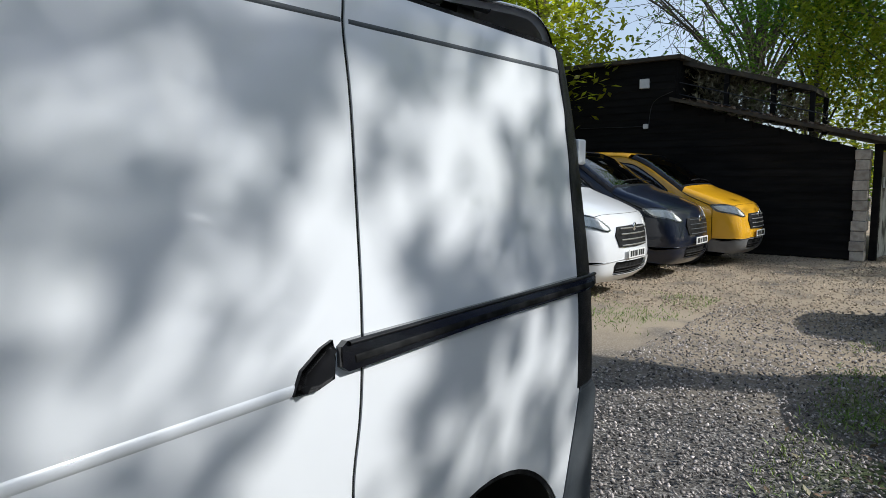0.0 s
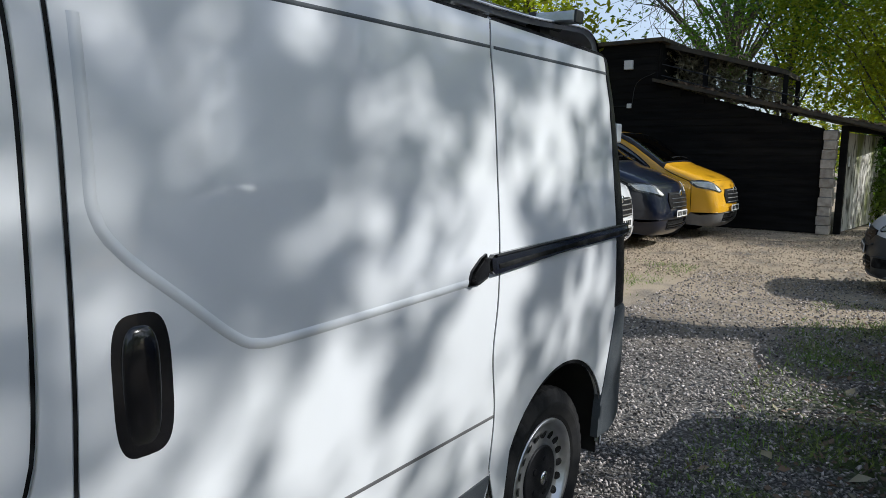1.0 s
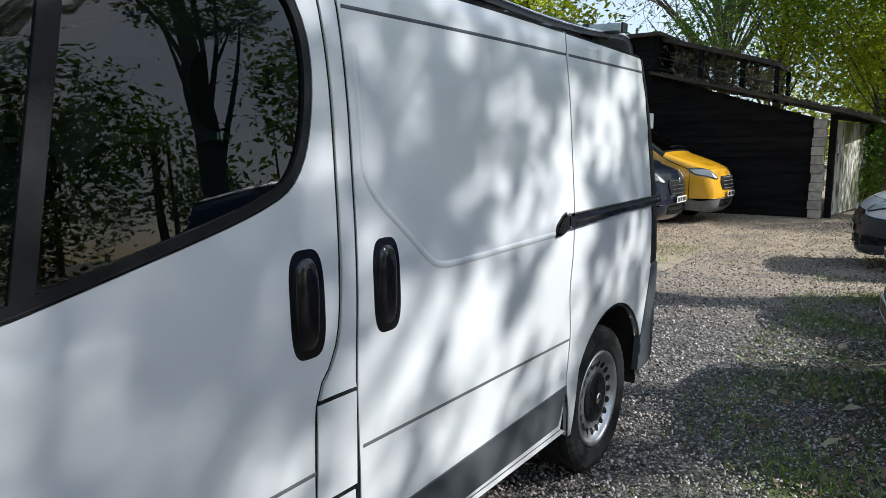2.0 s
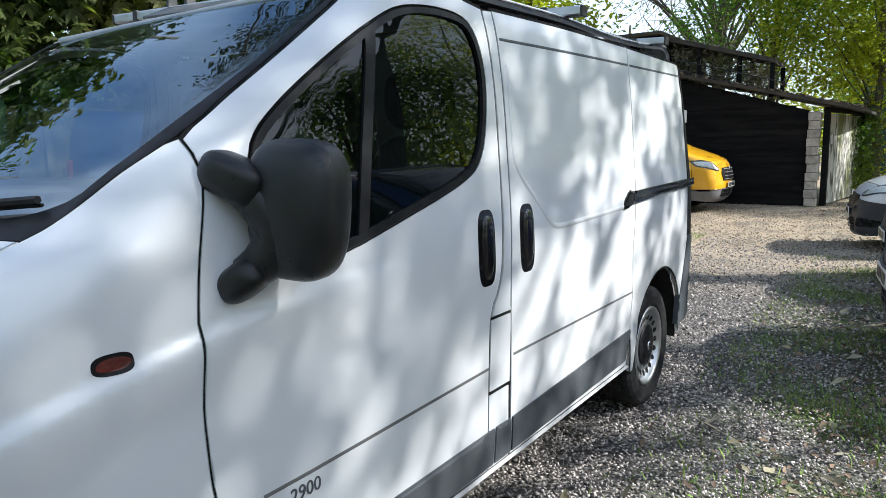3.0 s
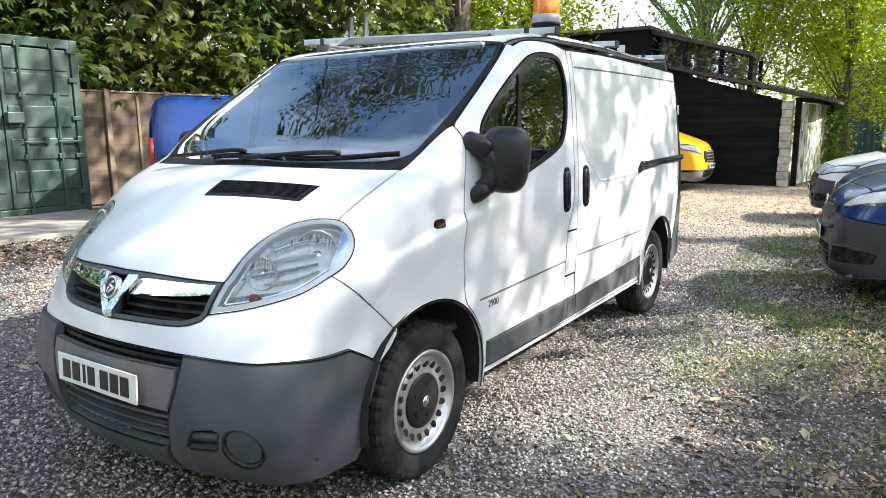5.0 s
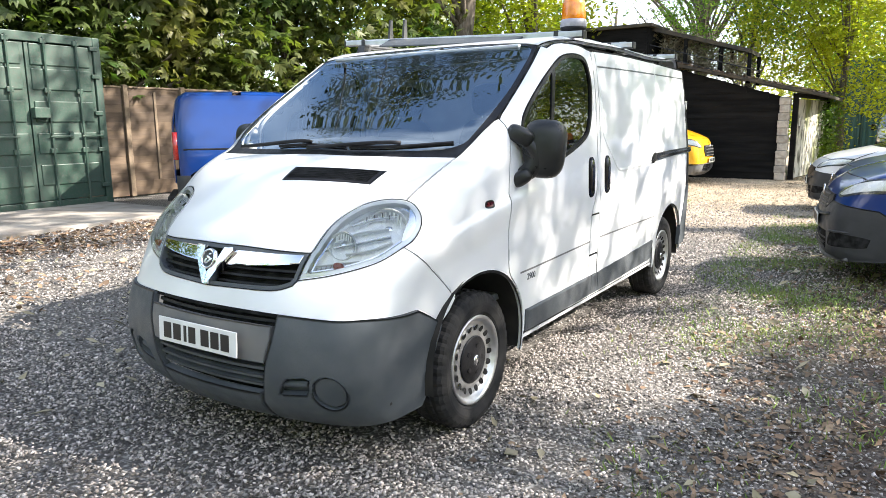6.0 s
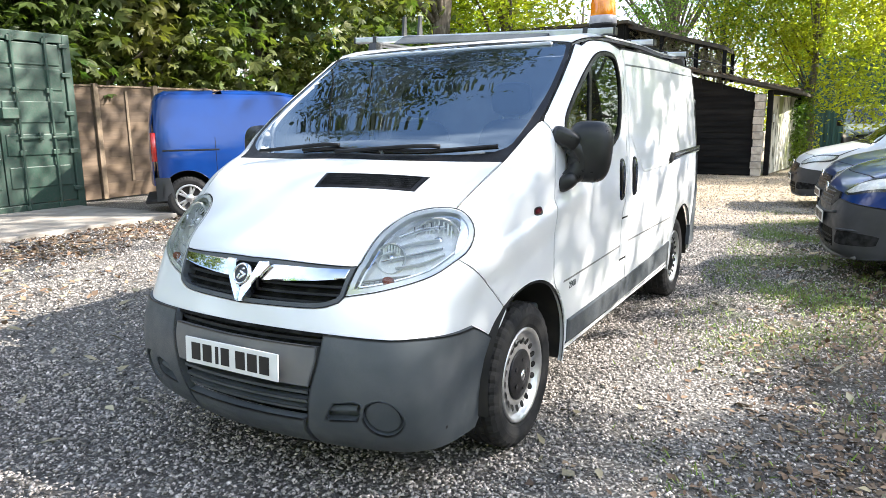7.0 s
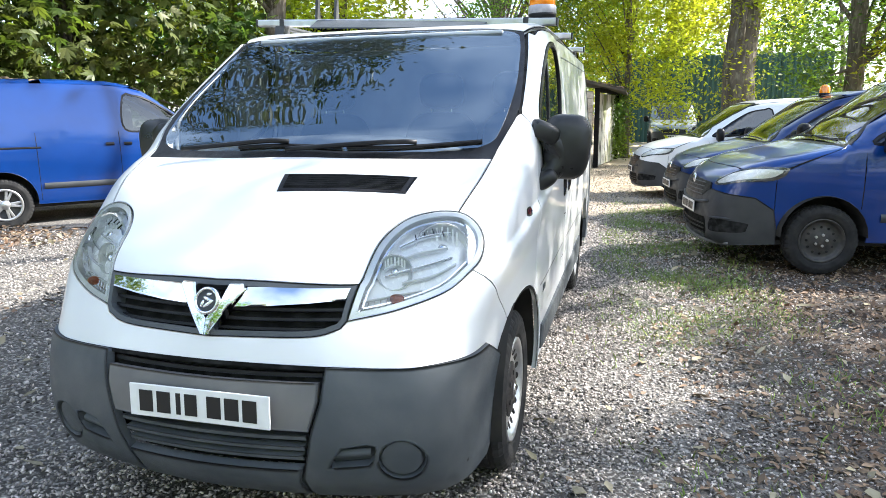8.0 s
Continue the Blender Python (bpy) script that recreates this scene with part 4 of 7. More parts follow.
for z in (0.845, 0.815, 0.785):
    w = 0.455 if z > 0.8 else 0.41
    a = np.array([(x, 0, z + 0.012) for x in np.linspace(-w, w, 24)])
    b = np.array([(x, 0, z) for x in np.linspace(w, -w, 24)])
    def on_skin(r):
        st = r.copy()
        st[:, 1] = -2
        return VAN.meet(st, np.broadcast_to((0, 1.0, 0), st.shape))
    skin_part("grille_slat", skin(VAN, chain(on_skin(a), on_skin(b)), FRONT, lift=-0.022, thick=0.02, gap=0, edge=0.003, cell=0.03), BLACK_TRIM, grille)
for s in (1, -1):
    bar = on_skin(np.array([(s * x, 0, z) for x, z in ((0.085, 0.853), (0.20, 0.858), (0.33, 0.866), (0.452, 0.876), (0.462, 0.913), (0.33, 0.914), (0.20, 0.914), (0.118, 0.912))]))
    skin_part("chrome_bar", skin(VAN, bar, FRONT, lift=0.004, thick=0.02, gap=0, edge=0.006, drop=0.004, cell=0.02), CHROME, grille, "polished chrome grille bar")
    vee = on_skin(np.array([(s * x, 0, z) for x, z in ((0.001, 0.762), (0.014, 0.764), (0.118, 0.905), (0.112, 0.916), (0.064, 0.914), (0.044, 0.864), (0.001, 0.812))]))
    skin_part("chrome_vee", skin(VAN, vee, FRONT, lift=0.026, thick=0.04, gap=0, edge=0.007, drop=0.006, cell=0.02, step=0.015), CHROME, grille, "chrome vee-shaped grille emblem")
m = Matrix.Translation((0.0, -0.798, 0.872)) @ Vector((0, -0.93, 0.36)).to_track_quat("X", "Z").to_matrix().to_4x4()
em = part("emblem", lathe([(0.046, -0.015), (0.046, 0.006), (0.042, 0.012), (0.037, 0.011), (0.035, 0.004)], 40, m=m), CHROME, grille, "round chrome emblem", smooth=True)
part("emblem_field", lathe([(0.036, -0.01), (0.036, 0.004), (0.0005, 0.0055)], 40, m=m), GREY_TRIM, em, smooth=True)
for a, ly, lz, dy, dz in ((35, 0.046, 0.012, 0.0, -0.012), (-20, 0.040, 0.012, 0.002, 0.006), (70, 0.026, 0.011, -0.014, 0.010), (10, 0.020, 0.010, 0.010, 0.020)):
    part("emblem_shape", superblob((0.008, ly, lz), (0.006, dy, dz), 2.3, 12, 8, m=m @ Matrix.Rotation(radians(a), 4, "X")), CHROME, em, "plain chrome shape", smooth=True)

# front bumper: dark wings, paler middle panel, slots
def ring_pts(pairs):
    """(x, z) pairs laid on the nose."""
    r = np.array([(x, -2.0, z) for x, z in pairs])
    return VAN.meet(r, np.broadcast_to((0, 1.0, 0), r.shape))
for flip in (False, True):
    inner_edge = ring_pts([(0.318, 0.19), (0.323, 0.30), (0.335, 0.335), (0.368, 0.47), (0.398, 0.57), (0.408, 0.676)])
    loop = chain(inner_edge, [p for p in bumper_top if p[0] > 0.42], bumper_end, [(0.885, -0.33, 0.50), (0.875, -0.372, 0.40), (0.865, -0.375, 0.30), (0.84, -0.40, 0.235), (0.78, -0.58, 0.215), (0.66, -0.69, 0.20), (0.50, -0.74, 0.19)])
    fog = [(0.649 + 0.068 * math.cos(a), 0.374 + 0.070 * math.sin(a)) for a in np.linspace(0, 2 * math.pi, 28, endpoint=False)]
    slot = [(0.425, 0.348), (0.47, 0.352), (0.545, 0.36), (0.565, 0.385), (0.57, 0.425), (0.545, 0.432), (0.47, 0.418), (0.445, 0.385)]
    bmp = skin_part("bumper_corner", skin(VAN, loop, NOSE, holes=[ring_pts(fog), ring_pts(slot)], lift=0.016, thick=0.03, edge=0.010, drop=0.005, cell=0.035, step=0.02), GREY_TRIM, van, "dark grey plastic bumper corner", flip)
    skin_part("fog_lamp_blank", skin(VAN, ring_pts([(0.649 + (x - 0.649) * 0.92, 0.374 + (z - 0.374) * 0.92) for x, z in fog]), NOSE, lift=0.004, thick=0.02, edge=0.006, drop=0.004, cell=0.03, step=0.02, gap=0), GREY_TRIM, bmp, "round blank fog lamp cover", flip)
    skin_part("fog_recess", skin(VAN, ring_pts([(0.649 + (x - 0.649) * 1.15, 0.374 + (z - 0.374) * 1.15) for x, z in fog]), NOSE, lift=-0.012, thick=0.01, cell=0.04, gap=0), GREY_TRIM, bmp, "", flip)
    skin_part("slot_recess", skin(VAN, ring_pts([(0.40, 0.335), (0.58, 0.345), (0.59, 0.44), (0.41, 0.43)]), NOSE, lift=-0.026, thick=0.01, cell=0.04, gap=0), GREY_TRIM, bmp, "", flip)
    fin_line = ring_pts([(0.43 + 0.014 * j, 0.386 + 0.0012 * j) for j in range(10)])
    part("slot_fin", strip(VAN, fin_line, NOSE, 0.030, 0.010, -0.006, flip), GREY_TRIM, bmp, smooth=True)
half = ring_pts([(0.0, 0.632), (0.2, 0.632), (0.395, 0.630), (0.396, 0.575), (0.366, 0.472), (0.2, 0.474), (0.0, 0.476)])
loop = chain(half, [(-p[0], p[1], p[2]) for p in half[::-1]])
mid = skin_part("bumper_panel", skin(VAN, loop, NOSE, lift=0.015, thick=0.03, edge=0.008, drop=0.004, cell=0.04), GREY_PANEL, van, "paler grey bumper centre panel")
half = ring_pts([(0.0, 0.334), (0.2, 0.335), (0.333, 0.337), (0.318, 0.285), (0.316, 0.20), (0.0, 0.20)])
loop = chain(half, [(-p[0], p[1], p[2]) for p in half[::-1]])
skin_part("bumper_lip", skin(VAN, loop, NOSE, lift=0.018, thick=0.03, edge=0.012, drop=0.006, cell=0.04), GREY_TRIM, van, "dark grey lower bumper lip")
half = ring_pts([(0.0, 0.69), (0.2, 0.688), (0.43, 0.682), (0.42, 0.57), (0.36, 0.40), (0.33, 0.30), (0.0, 0.30)])
loop = chain(half, [(-p[0], p[1], p[2]) for p in half[::-1]])
# added black sheet paints the shade seen through the bumper slots
back = skin_part("bumper_back", skin(VAN, loop, NOSE, lift=-0.045, thick=0.01, cell=0.06), GAP, van, "black sheet added for the shade behind the bumper slots")
for z, w in ((0.648, 0.40), (0.443, 0.352), (0.403, 0.343), (0.365, 0.335)):
    half = ring_pts([(0.0, z + 0.009), (w * 0.5, z + 0.009), (w, z + 0.009), (w, z - 0.006), (w * 0.5, z - 0.006), (0.0, z - 0.006)])
    loop = chain(half, [(-p[0], p[1], p[2]) for p in half[::-1]])
    skin_part("bumper_slat", skin(VAN, loop, NOSE, lift=-0.004 if z < 0.6 else -0.02, thick=0.03, gap=0, edge=0.003, cell=0.04), GREY_TRIM if z < 0.6 else BLACK_TRIM, mid)
plate = number_plate(van, pose(0, -0.893, 0.545, -3, 0, 0))

# bonnet vent
loop = np.array([(0.050, -0.392, 1.190), (0.022, -0.268, 1.242), (0.552, -0.226, 1.235), (0.537, -0.332, 1.185)])
vent = skin_part("bonnet_vent", skin(VAN, loop, HOOD, lift=0.006, thick=0.01, edge=0.008, drop=0.005, cell=0.03, gap=0), BLACK_TRIM, bonnet, "black slotted bonnet air vent")
for j in range(13):
    u0 = 0.12 + 0.76 * j / 12
    a, b = loop[0] + (loop[1] - loop[0]) * u0, loop[3] + (loop[2] - loop[3]) * u0
    line = np.array([a + (b - a) * s for s in np.linspace(0.045, 0.955, 12)])
    part("vent_slat", strip(VAN, line, HOOD, 0.005, 0.003, 0.006), GAP if j % 2 else BLACK_TRIM, vent)

# wipers
for pts in ([(-0.30, -0.055, 1.322), (-0.10, -0.045, 1.328), (0.18, -0.06, 1.318)], [(0.20, -0.058, 1.318), (0.45, -0.03, 1.322), (0.74, 0.055, 1.340)]):
    line = flow(pts, 0.04)
    s, w = HOOD.rays(HOOD.to2(line))
    on = VAN.meet(s, w)
    nn = VAN.normal(on)
    wiper = new("wiper")
    wiper.parent = van
    tagged(wiper, "black windscreen wiper")
    part("wiper_blade", tube(on + nn * 0.022, 0.008, 6), BLACK_TRIM, wiper)
    part("wiper_rubber", tube(on + nn * 0.009, 0.004, 5), GAP, wiper)
    arm = np.array([on[0] + nn[0] * 0.03 + (-0.26, -0.03, -0.012), on[len(on) // 3] + nn[0] * 0.045, on[len(on) // 2] + nn[0] * 0.04])
    part("wiper_arm", tube(flow(arm, 0.05), 0.010, 8, taper=None), BLACK_TRIM, wiper, smooth=True)

# model badge: small raised figures on the door
cu = bpy.data.curves.new("badge", "FONT")
cu.body, cu.size, cu.extrude = "2900", 0.048, 0.001
tmp = new("tmp", cu)
bpy.context.view_layer.update()
me = bpy.data.meshes.new_from_object(tmp.evaluated_get(bpy.context.evaluated_depsgraph_get()))
bpy.data.objects.remove(tmp)
badge = link_mesh("model_badge", me, GREY_TRIM, van, "small raised grey figures 2900")
badge.matrix_local = pose(VAN.meet((2.0, 0.46, 0.665), (-1, 0, 0))[0] + 0.0015, 0.418, 0.648, 90, 0, 90)

# rear doors, floor, inner structure
for s in (1, -1):
    back_loop = np.array([(s * 0.01, 3.9, 0.55), (s * 0.80, 3.75, 0.55), (s * 0.76, 3.7, 1.84), (s * 0.01, 3.7, 1.86)])
    skin_part("rear_door", skin(VAN, back_loop, Flat((0, -1, -0.001)), cell=0.08), WHITE_PAINT, van, "white rear door")
skin_part("rear_bumper_bar", skin(VAN, np.array([(0.78, 3.8, 0.30), (0.78, 3.8, 0.54), (-0.78, 3.8, 0.54), (-0.78, 3.8, 0.30)]), Flat((0, -1, -0.001)), lift=0.02, thick=0.03, cell=0.08), GREY_TRIM, van, "dark grey rear bumper")
part("underbody", box((1.50, 4.35, 0.06), (0, 1.52, 0.315), 0.01), UNDER, van, "dark underbody")
for y in (-0.55, 0.55, 2.5, 3.65):
    part("cross_member", box((1.66, 0.10, 0.10), (0, y, 0.345), 0.01), UNDER, van)
part("bulkhead", box((1.66, 0.03, 1.45), (0, 1.46, 1.13), 0.01), CABIN, van, "pale cab bulkhead")
part("cab_floor", box((1.6, 1.75, 0.04), (0, 0.62, 0.55), 0.01), DASH, van)
part("headlining", box((1.35, 0.62, 0.02), (0, 1.14, 1.868), 0.008), CABIN, van, "pale headlining")
dash = superblob((1.62, 0.62, 0.46), (0, 0.34, 1.10), 5, 40, 20)
for v in dash.verts:
    v.co.z += 0.05 * math.cos(v.co.x * 2.2) - 0.10 * max(v.co.y - 0.40, 0)
part("dashboard", dash, DASH, van, "grey moulded dashboard", smooth=True)
wheel_m = pose(-0.40, 0.74, 1.18, 0, 0, 0) @ Vector((0, 0.55, 0.80)).to_track_quat("X", "Z").to_matrix().to_4x4()
sw = part("steering_wheel", lathe([(0.185 + 0.016 * math.cos(a), 0.016 * math.sin(a)) for a in np.linspace(0, 2 * math.pi, 10, endpoint=False)], 40, m=wheel_m, close=True), BLACK_TRIM, van, "black steering wheel", smooth=True)
part("steering_boss", superblob((0.05, 0.15, 0.13), (0, 0, 0), 3, 16, 12, m=wheel_m), BLACK_TRIM, sw, smooth=True)
for a in (0, 180, 270):
    part("steering_spoke", box((0.018, 0.16, 0.035), (0, 0.10, 0), 0.006, m=wheel_m @ Matrix.Rotation(radians(a), 4, "X")), BLACK_TRIM, sw)
for x, w in ((-0.47, 0.48), (0.22, 0.46), (0.66, 0.40)):
    seat = new("cab_seat")
    seat.parent = van
    tagged(seat, "blue-grey cloth cab seat")
    part("seat_cushion", superblob((w, 0.52, 0.18), (x, 1.05, 0.80), 4, 20, 12), SEAT, seat, smooth=True)
    part("seat_back", superblob((w, 0.14, 0.66), (x, 1.32, 1.15), 3.6, 20, 16, m=None), SEAT, seat, smooth=True)
    part("headrest", superblob((0.27, 0.10, 0.21), (x, 1.33, 1.60), 3.2, 18, 14), SEAT, seat, "padded headrest", smooth=True)
    for dx in (-0.06, 0.06):
        part("headrest_post", tube([(x + dx, 1.33, 1.42), (x + dx, 1.33, 1.53)], 0.007, 8), CHROME, seat)
part("interior_mirror", superblob((0.22, 0.03, 0.06), (0, 0.80, 1.74), 3, 16, 10), BLACK_TRIM, van, smooth=True)

# roof rack with cross bars, side rails, stops and deflector
rack = thing("roof_rack", pose(0, 0, 1.955), "black and aluminium roof rack with cross bars and load stops", "roof rack")
def rack_part(name, bm, mat, label="", smooth=False):
    bmesh.ops.translate(bm, vec=(0, 0, -1.955), verts=bm.verts)
    return part(name, bm, mat, rack, label, smooth=smooth)
lean = pose(0, 0, 1.968, 0, 2.25, 0) @ pose(0, 0, -2.0)
def rack_bm(bm):
    bmesh.ops.transform(bm, matrix=lean, verts=bm.verts)
    return bm
for y, z in ((1.225, 2.018), (2.13, 2.034), (3.22, 2.036)):
    bar = rack_part("cross_bar", rack_bm(box((1.80, 0.055, 0.040), (0, y, z), 0.008)), ALU, "silver aluminium cross bar")
    for s in (1, -1):
        rack_part("rack_foot", rack_bm(prism([(-0.05, 0), (0.05, 0), (0.032, z - 1.955), (-0.032, z - 1.955)], 0.06, m=pose(s * 0.745 - 0.03, y, 1.935, 90, 0, 90))), RACK_BLACK, "black rack foot")
        rack_part("bar_collar", rack_bm(box((0.03, 0.062, 0.047), (s * 0.735, y, z), 0.004)), RACK_BLACK)
        rack_part("bar_end_cap", rack_bm(box((0.010, 0.058, 0.043), (s * 0.903, y, z), 0.003)), RACK_BLACK)
for s in (1, -1):
    rack_part("side_rail", rack_bm(tube([(s * 0.76, 1.20, 1.998), (s * 0.78, 2.1, 2.008), (s * 0.80, 3.28, 2.012)], 0.014, 8)), RACK_BLACK, "black side rail")
    rack_part("side_wire", rack_bm(tube([(s * 0.74, 1.24, 1.982), (s * 0.75, 2.1, 1.988), (s * 0.76, 3.2, 1.990)], 0.006, 6)), RACK_BLACK)
defl = box((1.02, 0.15, 0.010), (0, 0, 0), 0.004)
bmesh.ops.transform(defl, matrix=lean @ pose(0.01, 1.165, 2.006, 24, 0, 2), verts=defl.verts)
rack_part("wind_deflector", defl, GREY_TRIM, "dark grey flat wind deflector")
for x in (-0.52, -0.40):
    st = rack_part("load_stop", rack_bm(prism([(-0.022, 0), (0.022, 0), (0.011, 0.125), (-0.011, 0.125)], 0.016, m=pose(x, 1.225, 2.035, 90, 0, 90))), RACK_BLACK, "upright black load stop")
rack_part("roof_pod", superblob((0.10, 0.16, 0.03), (0.74, 1.44, 1.945), 2.5, 20, 10), RACK_BLACK, "", True)
rack_part("roof_pod", superblob((0.09, 0.34, 0.04), (0.70, 1.80, 1.965), 3, 20, 10), RACK_BLACK, "", True)

# amber beacon on the rack
beacon = thing("amber_beacon", pose(0.815, 1.27, 1.966), "amber warning beacon with black base on the roof rack", "beacon")
for nm, prof, mat, lab in (("beacon_base", [(0.0005, 0), (0.050, 0), (0.066, 0.006), (0.076, 0.022), (0.077, 0.034), (0.0005, 0.034)], BLACK_TRIM, "black beacon base"),
                           ("beacon_band", [(0.076, 0.032), (0.078, 0.036), (0.075, 0.074), (0.070, 0.078)], material("grey_beacon_band", (0.42, 0.40, 0.42), 0.4, second=(0.3, 0.3, 0.32), scale=30), "grey beacon band"),
                           ("beacon_lens", [(0.069, 0.074), (0.072, 0.080), (0.071, 0.10), (0.067, 0.165), (0.058, 0.192), (0.035, 0.206), (0.0005, 0.21)], AMBER, "amber ribbed beacon lens")):
    part(nm, lathe(prof, 40, m=Matrix.Rotation(radians(-90), 4, "Y")), mat, beacon, lab, smooth=True)


# ---- ground ----
def ground_height(x, y):
    """The yard lies level at the van and rises a little towards the container."""
    u = np.clip((-2.0 - x) / 3.5, 0, 1)
    return 0.14 * u * u * (3 - 2 * u)


def ground_material():
    m = material("gravel_yard", (0.105, 0.095, 0.085), 0.92, second=(0.055, 0.048, 0.042), scale=1.3, stops=(0.42, 0.68), amount=0.8, bump=0.012, bump_scale=55,
                 speckle=(0.36, 0.34, 0.31), speckle_scale=48, detail=8)
    n, l = m.node_tree.nodes, m.node_tree.links
    b = n["Principled BSDF"]
    base = b.inputs["Base Color"].links[0].from_socket
    geo = n.new("ShaderNodeNewGeometry")
    sep = n.new("ShaderNodeSeparateXYZ")
    l.new(geo.outputs["Position"], sep.inputs[0])

    def calc(op, a, c):
        k = n.new("ShaderNodeMath")
        k.operation = op
        for i, v in enumerate((a, c)):
            if isinstance(v, (int, float)):
                k.inputs[i].default_value = v
            else:
                l.new(v, k.inputs[i])
        return k.outputs[0]

    def patch(colour, mask):
        nonlocal base
        x = n.new("ShaderNodeMix")
        x.data_type = "RGBA"
        l.new(mask, x.inputs[0])
        l.new(base, x.inputs[6])
        x.inputs[7].default_value = (*colour, 1)
        base = x.outputs[2]

    def blotch(scale, lo, hi):
        t, r = n.new("ShaderNodeTexNoise"), n.new("ShaderNodeMapRange")
        t.inputs["Scale"].default_value, t.inputs["Detail"].default_value = scale, 7
        l.new(geo.outputs["Position"], t.inputs["Vector"])
        r.inputs[1].default_value, r.inputs[2].default_value = lo, hi
        l.new(t.outputs[0], r.inputs[0])
        return r.outputs[0]

    def band(socket, centre, width):
        d = calc("ABSOLUTE", calc("SUBTRACT", socket, centre), 0.0)
        return calc("SUBTRACT", 1.0, calc("MINIMUM", calc("DIVIDE", d, width), 1.0))
    strip_x = calc("MULTIPLY", band(sep.outputs[0], 1.85, 0.8), 1.6)
    far = calc("MINIMUM", calc("MAXIMUM", calc("MULTIPLY", calc("SUBTRACT", sep.outputs[1], 1.2), 0.4), 0.0), 1.0)
    patch((0.10, 0.135, 0.04), calc("MINIMUM", calc("MULTIPLY", calc("MULTIPLY", strip_x, far), blotch(2.2, 0.42, 0.60)), 1.0))
    litter = calc("MINIMUM", calc("MAXIMUM", calc("SUBTRACT", sep.outputs[0], 1.6), 0.0), 1.0)
    patch((0.060, 0.040, 0.027), calc("MULTIPLY", litter, blotch(2.3, 0.30, 0.55)))
    patch((0.46, 0.37, 0.26), calc("MULTIPLY", calc("MINIMUM", calc("MAXIMUM", calc("MULTIPLY", calc("SUBTRACT", sep.outputs[1], 6.0), 0.4), 0.0), 0.9), blotch(1.4, 0.25, 0.5)))
    l.new(base, b.inputs["Base Color"])
    return m


GROUND = ground_material()
xs = np.unique(np.concatenate([np.linspace(-260, -22, 14), np.linspace(-20, 16, 181), np.linspace(18, 260, 14)]))
ys = np.unique(np.concatenate([np.linspace(-260, -10, 12), np.linspace(-8, 30, 191), np.linspace(33, 260, 14)]))
gx, gy = np.meshgrid(xs, ys)
gz = ground_height(gx, gy)
for s, a in ((0.35, 0.02), (1.1, 0.010), (2.7, 0.006)):
    gz = gz + a * (np.sin(gx * s * 2.1 + 1.3 * np.sin(gy * s)) * np.cos(gy * s * 1.7 + np.sin(gx * s * 0.8)) - 0.6) * (np.abs(gx) < 40)
gz = np.where((np.abs(gx - 0.6) < 3.5) & (np.abs(gy - 1.5) < 5), np.minimum(gz, 0.0), gz)
nx = len(xs)
me = bpy.data.meshes.new("ground")
me.from_pydata(np.stack([gx.ravel(), gy.ravel(), gz.ravel()], -1).tolist(), [],
               [(j * nx + i, j * nx + i + 1, (j + 1) * nx + i + 1, (j + 1) * nx + i) for j in range(len(ys) - 1) for i in range(nx - 1)])
me.polygons.foreach_set("use_smooth", [True] * len(me.polygons))
link_mesh("ground", me, GROUND, None, "grey gravel yard with grass and leaf litter", "ground", "structure")

rng = np.random.default_rng(7)


def spread(n, x0, x1, y0, y1, fade=None):
    """Random places, fewer as fade says."""
    p = np.stack([rng.uniform(x0, x1, n), rng.uniform(y0, y1, n)], -1)
    return p[rng.random(n) < fade(p)] if fade else p


def scatter_mesh(name, shape_v, shape_f, place, size, mat, label, category, tilt=0.5, sink=0.3, squash=(1, 1, 0.6)):
    """Many small pieces of one rough shape as one mesh of stuff."""
    n, k = len(place), len(shape_v)
    v = np.array(shape_v, float)[None] * (1 + rng.uniform(-0.28, 0.28, (n, k, 1))) * np.array(squash) * rng.uniform(0.7, 1.3, (n, 1, 3))
    a, tx, ty = rng.uniform(0, 6.283, n), rng.normal(0, tilt, n), rng.normal(0, tilt, n)
    c, s = np.cos(a)[:, None], np.sin(a)[:, None]
    y1, z1 = v[..., 1] * np.cos(tx)[:, None] - v[..., 2] * np.sin(tx)[:, None], v[..., 1] * np.sin(tx)[:, None] + v[..., 2] * np.cos(tx)[:, None]
    x2, z2 = v[..., 0] * np.cos(ty)[:, None] + z1 * np.sin(ty)[:, None], -v[..., 0] * np.sin(ty)[:, None] + z1 * np.cos(ty)[:, None]
    w = np.stack([x2 * c - y1 * s, x2 * s + y1 * c, z2], -1) * size[:, None, None]
    w[..., :2] += place[:, None, :2]
    w[..., 2] += (place[:, 2] if place.shape[1] > 2 else ground_height(place[:, 0], place[:, 1]))[:, None] - (0.0 if place.shape[1] > 2 else 0.002) + size[:, None] * sink * 0.5
    f = (np.array(shape_f)[None] + (np.arange(n) * k)[:, None, None]).reshape(-1, len(shape_f[0]))
    me = bpy.data.meshes.new(name)
    me.vertices.add(n * k)
    me.vertices.foreach_set("co", w.reshape(-1))
    me.loops.add(f.size)
    me.loops.foreach_set("vertex_index", f.reshape(-1).astype(np.int32))
    me.polygons.add(len(f))
    me.polygons.foreach_set("loop_start", (np.arange(len(f)) * f.shape[1]).astype(np.int32))
    me.update(calc_edges=True)
    return link_mesh(name, me, mat, None, label, category, "stuff")


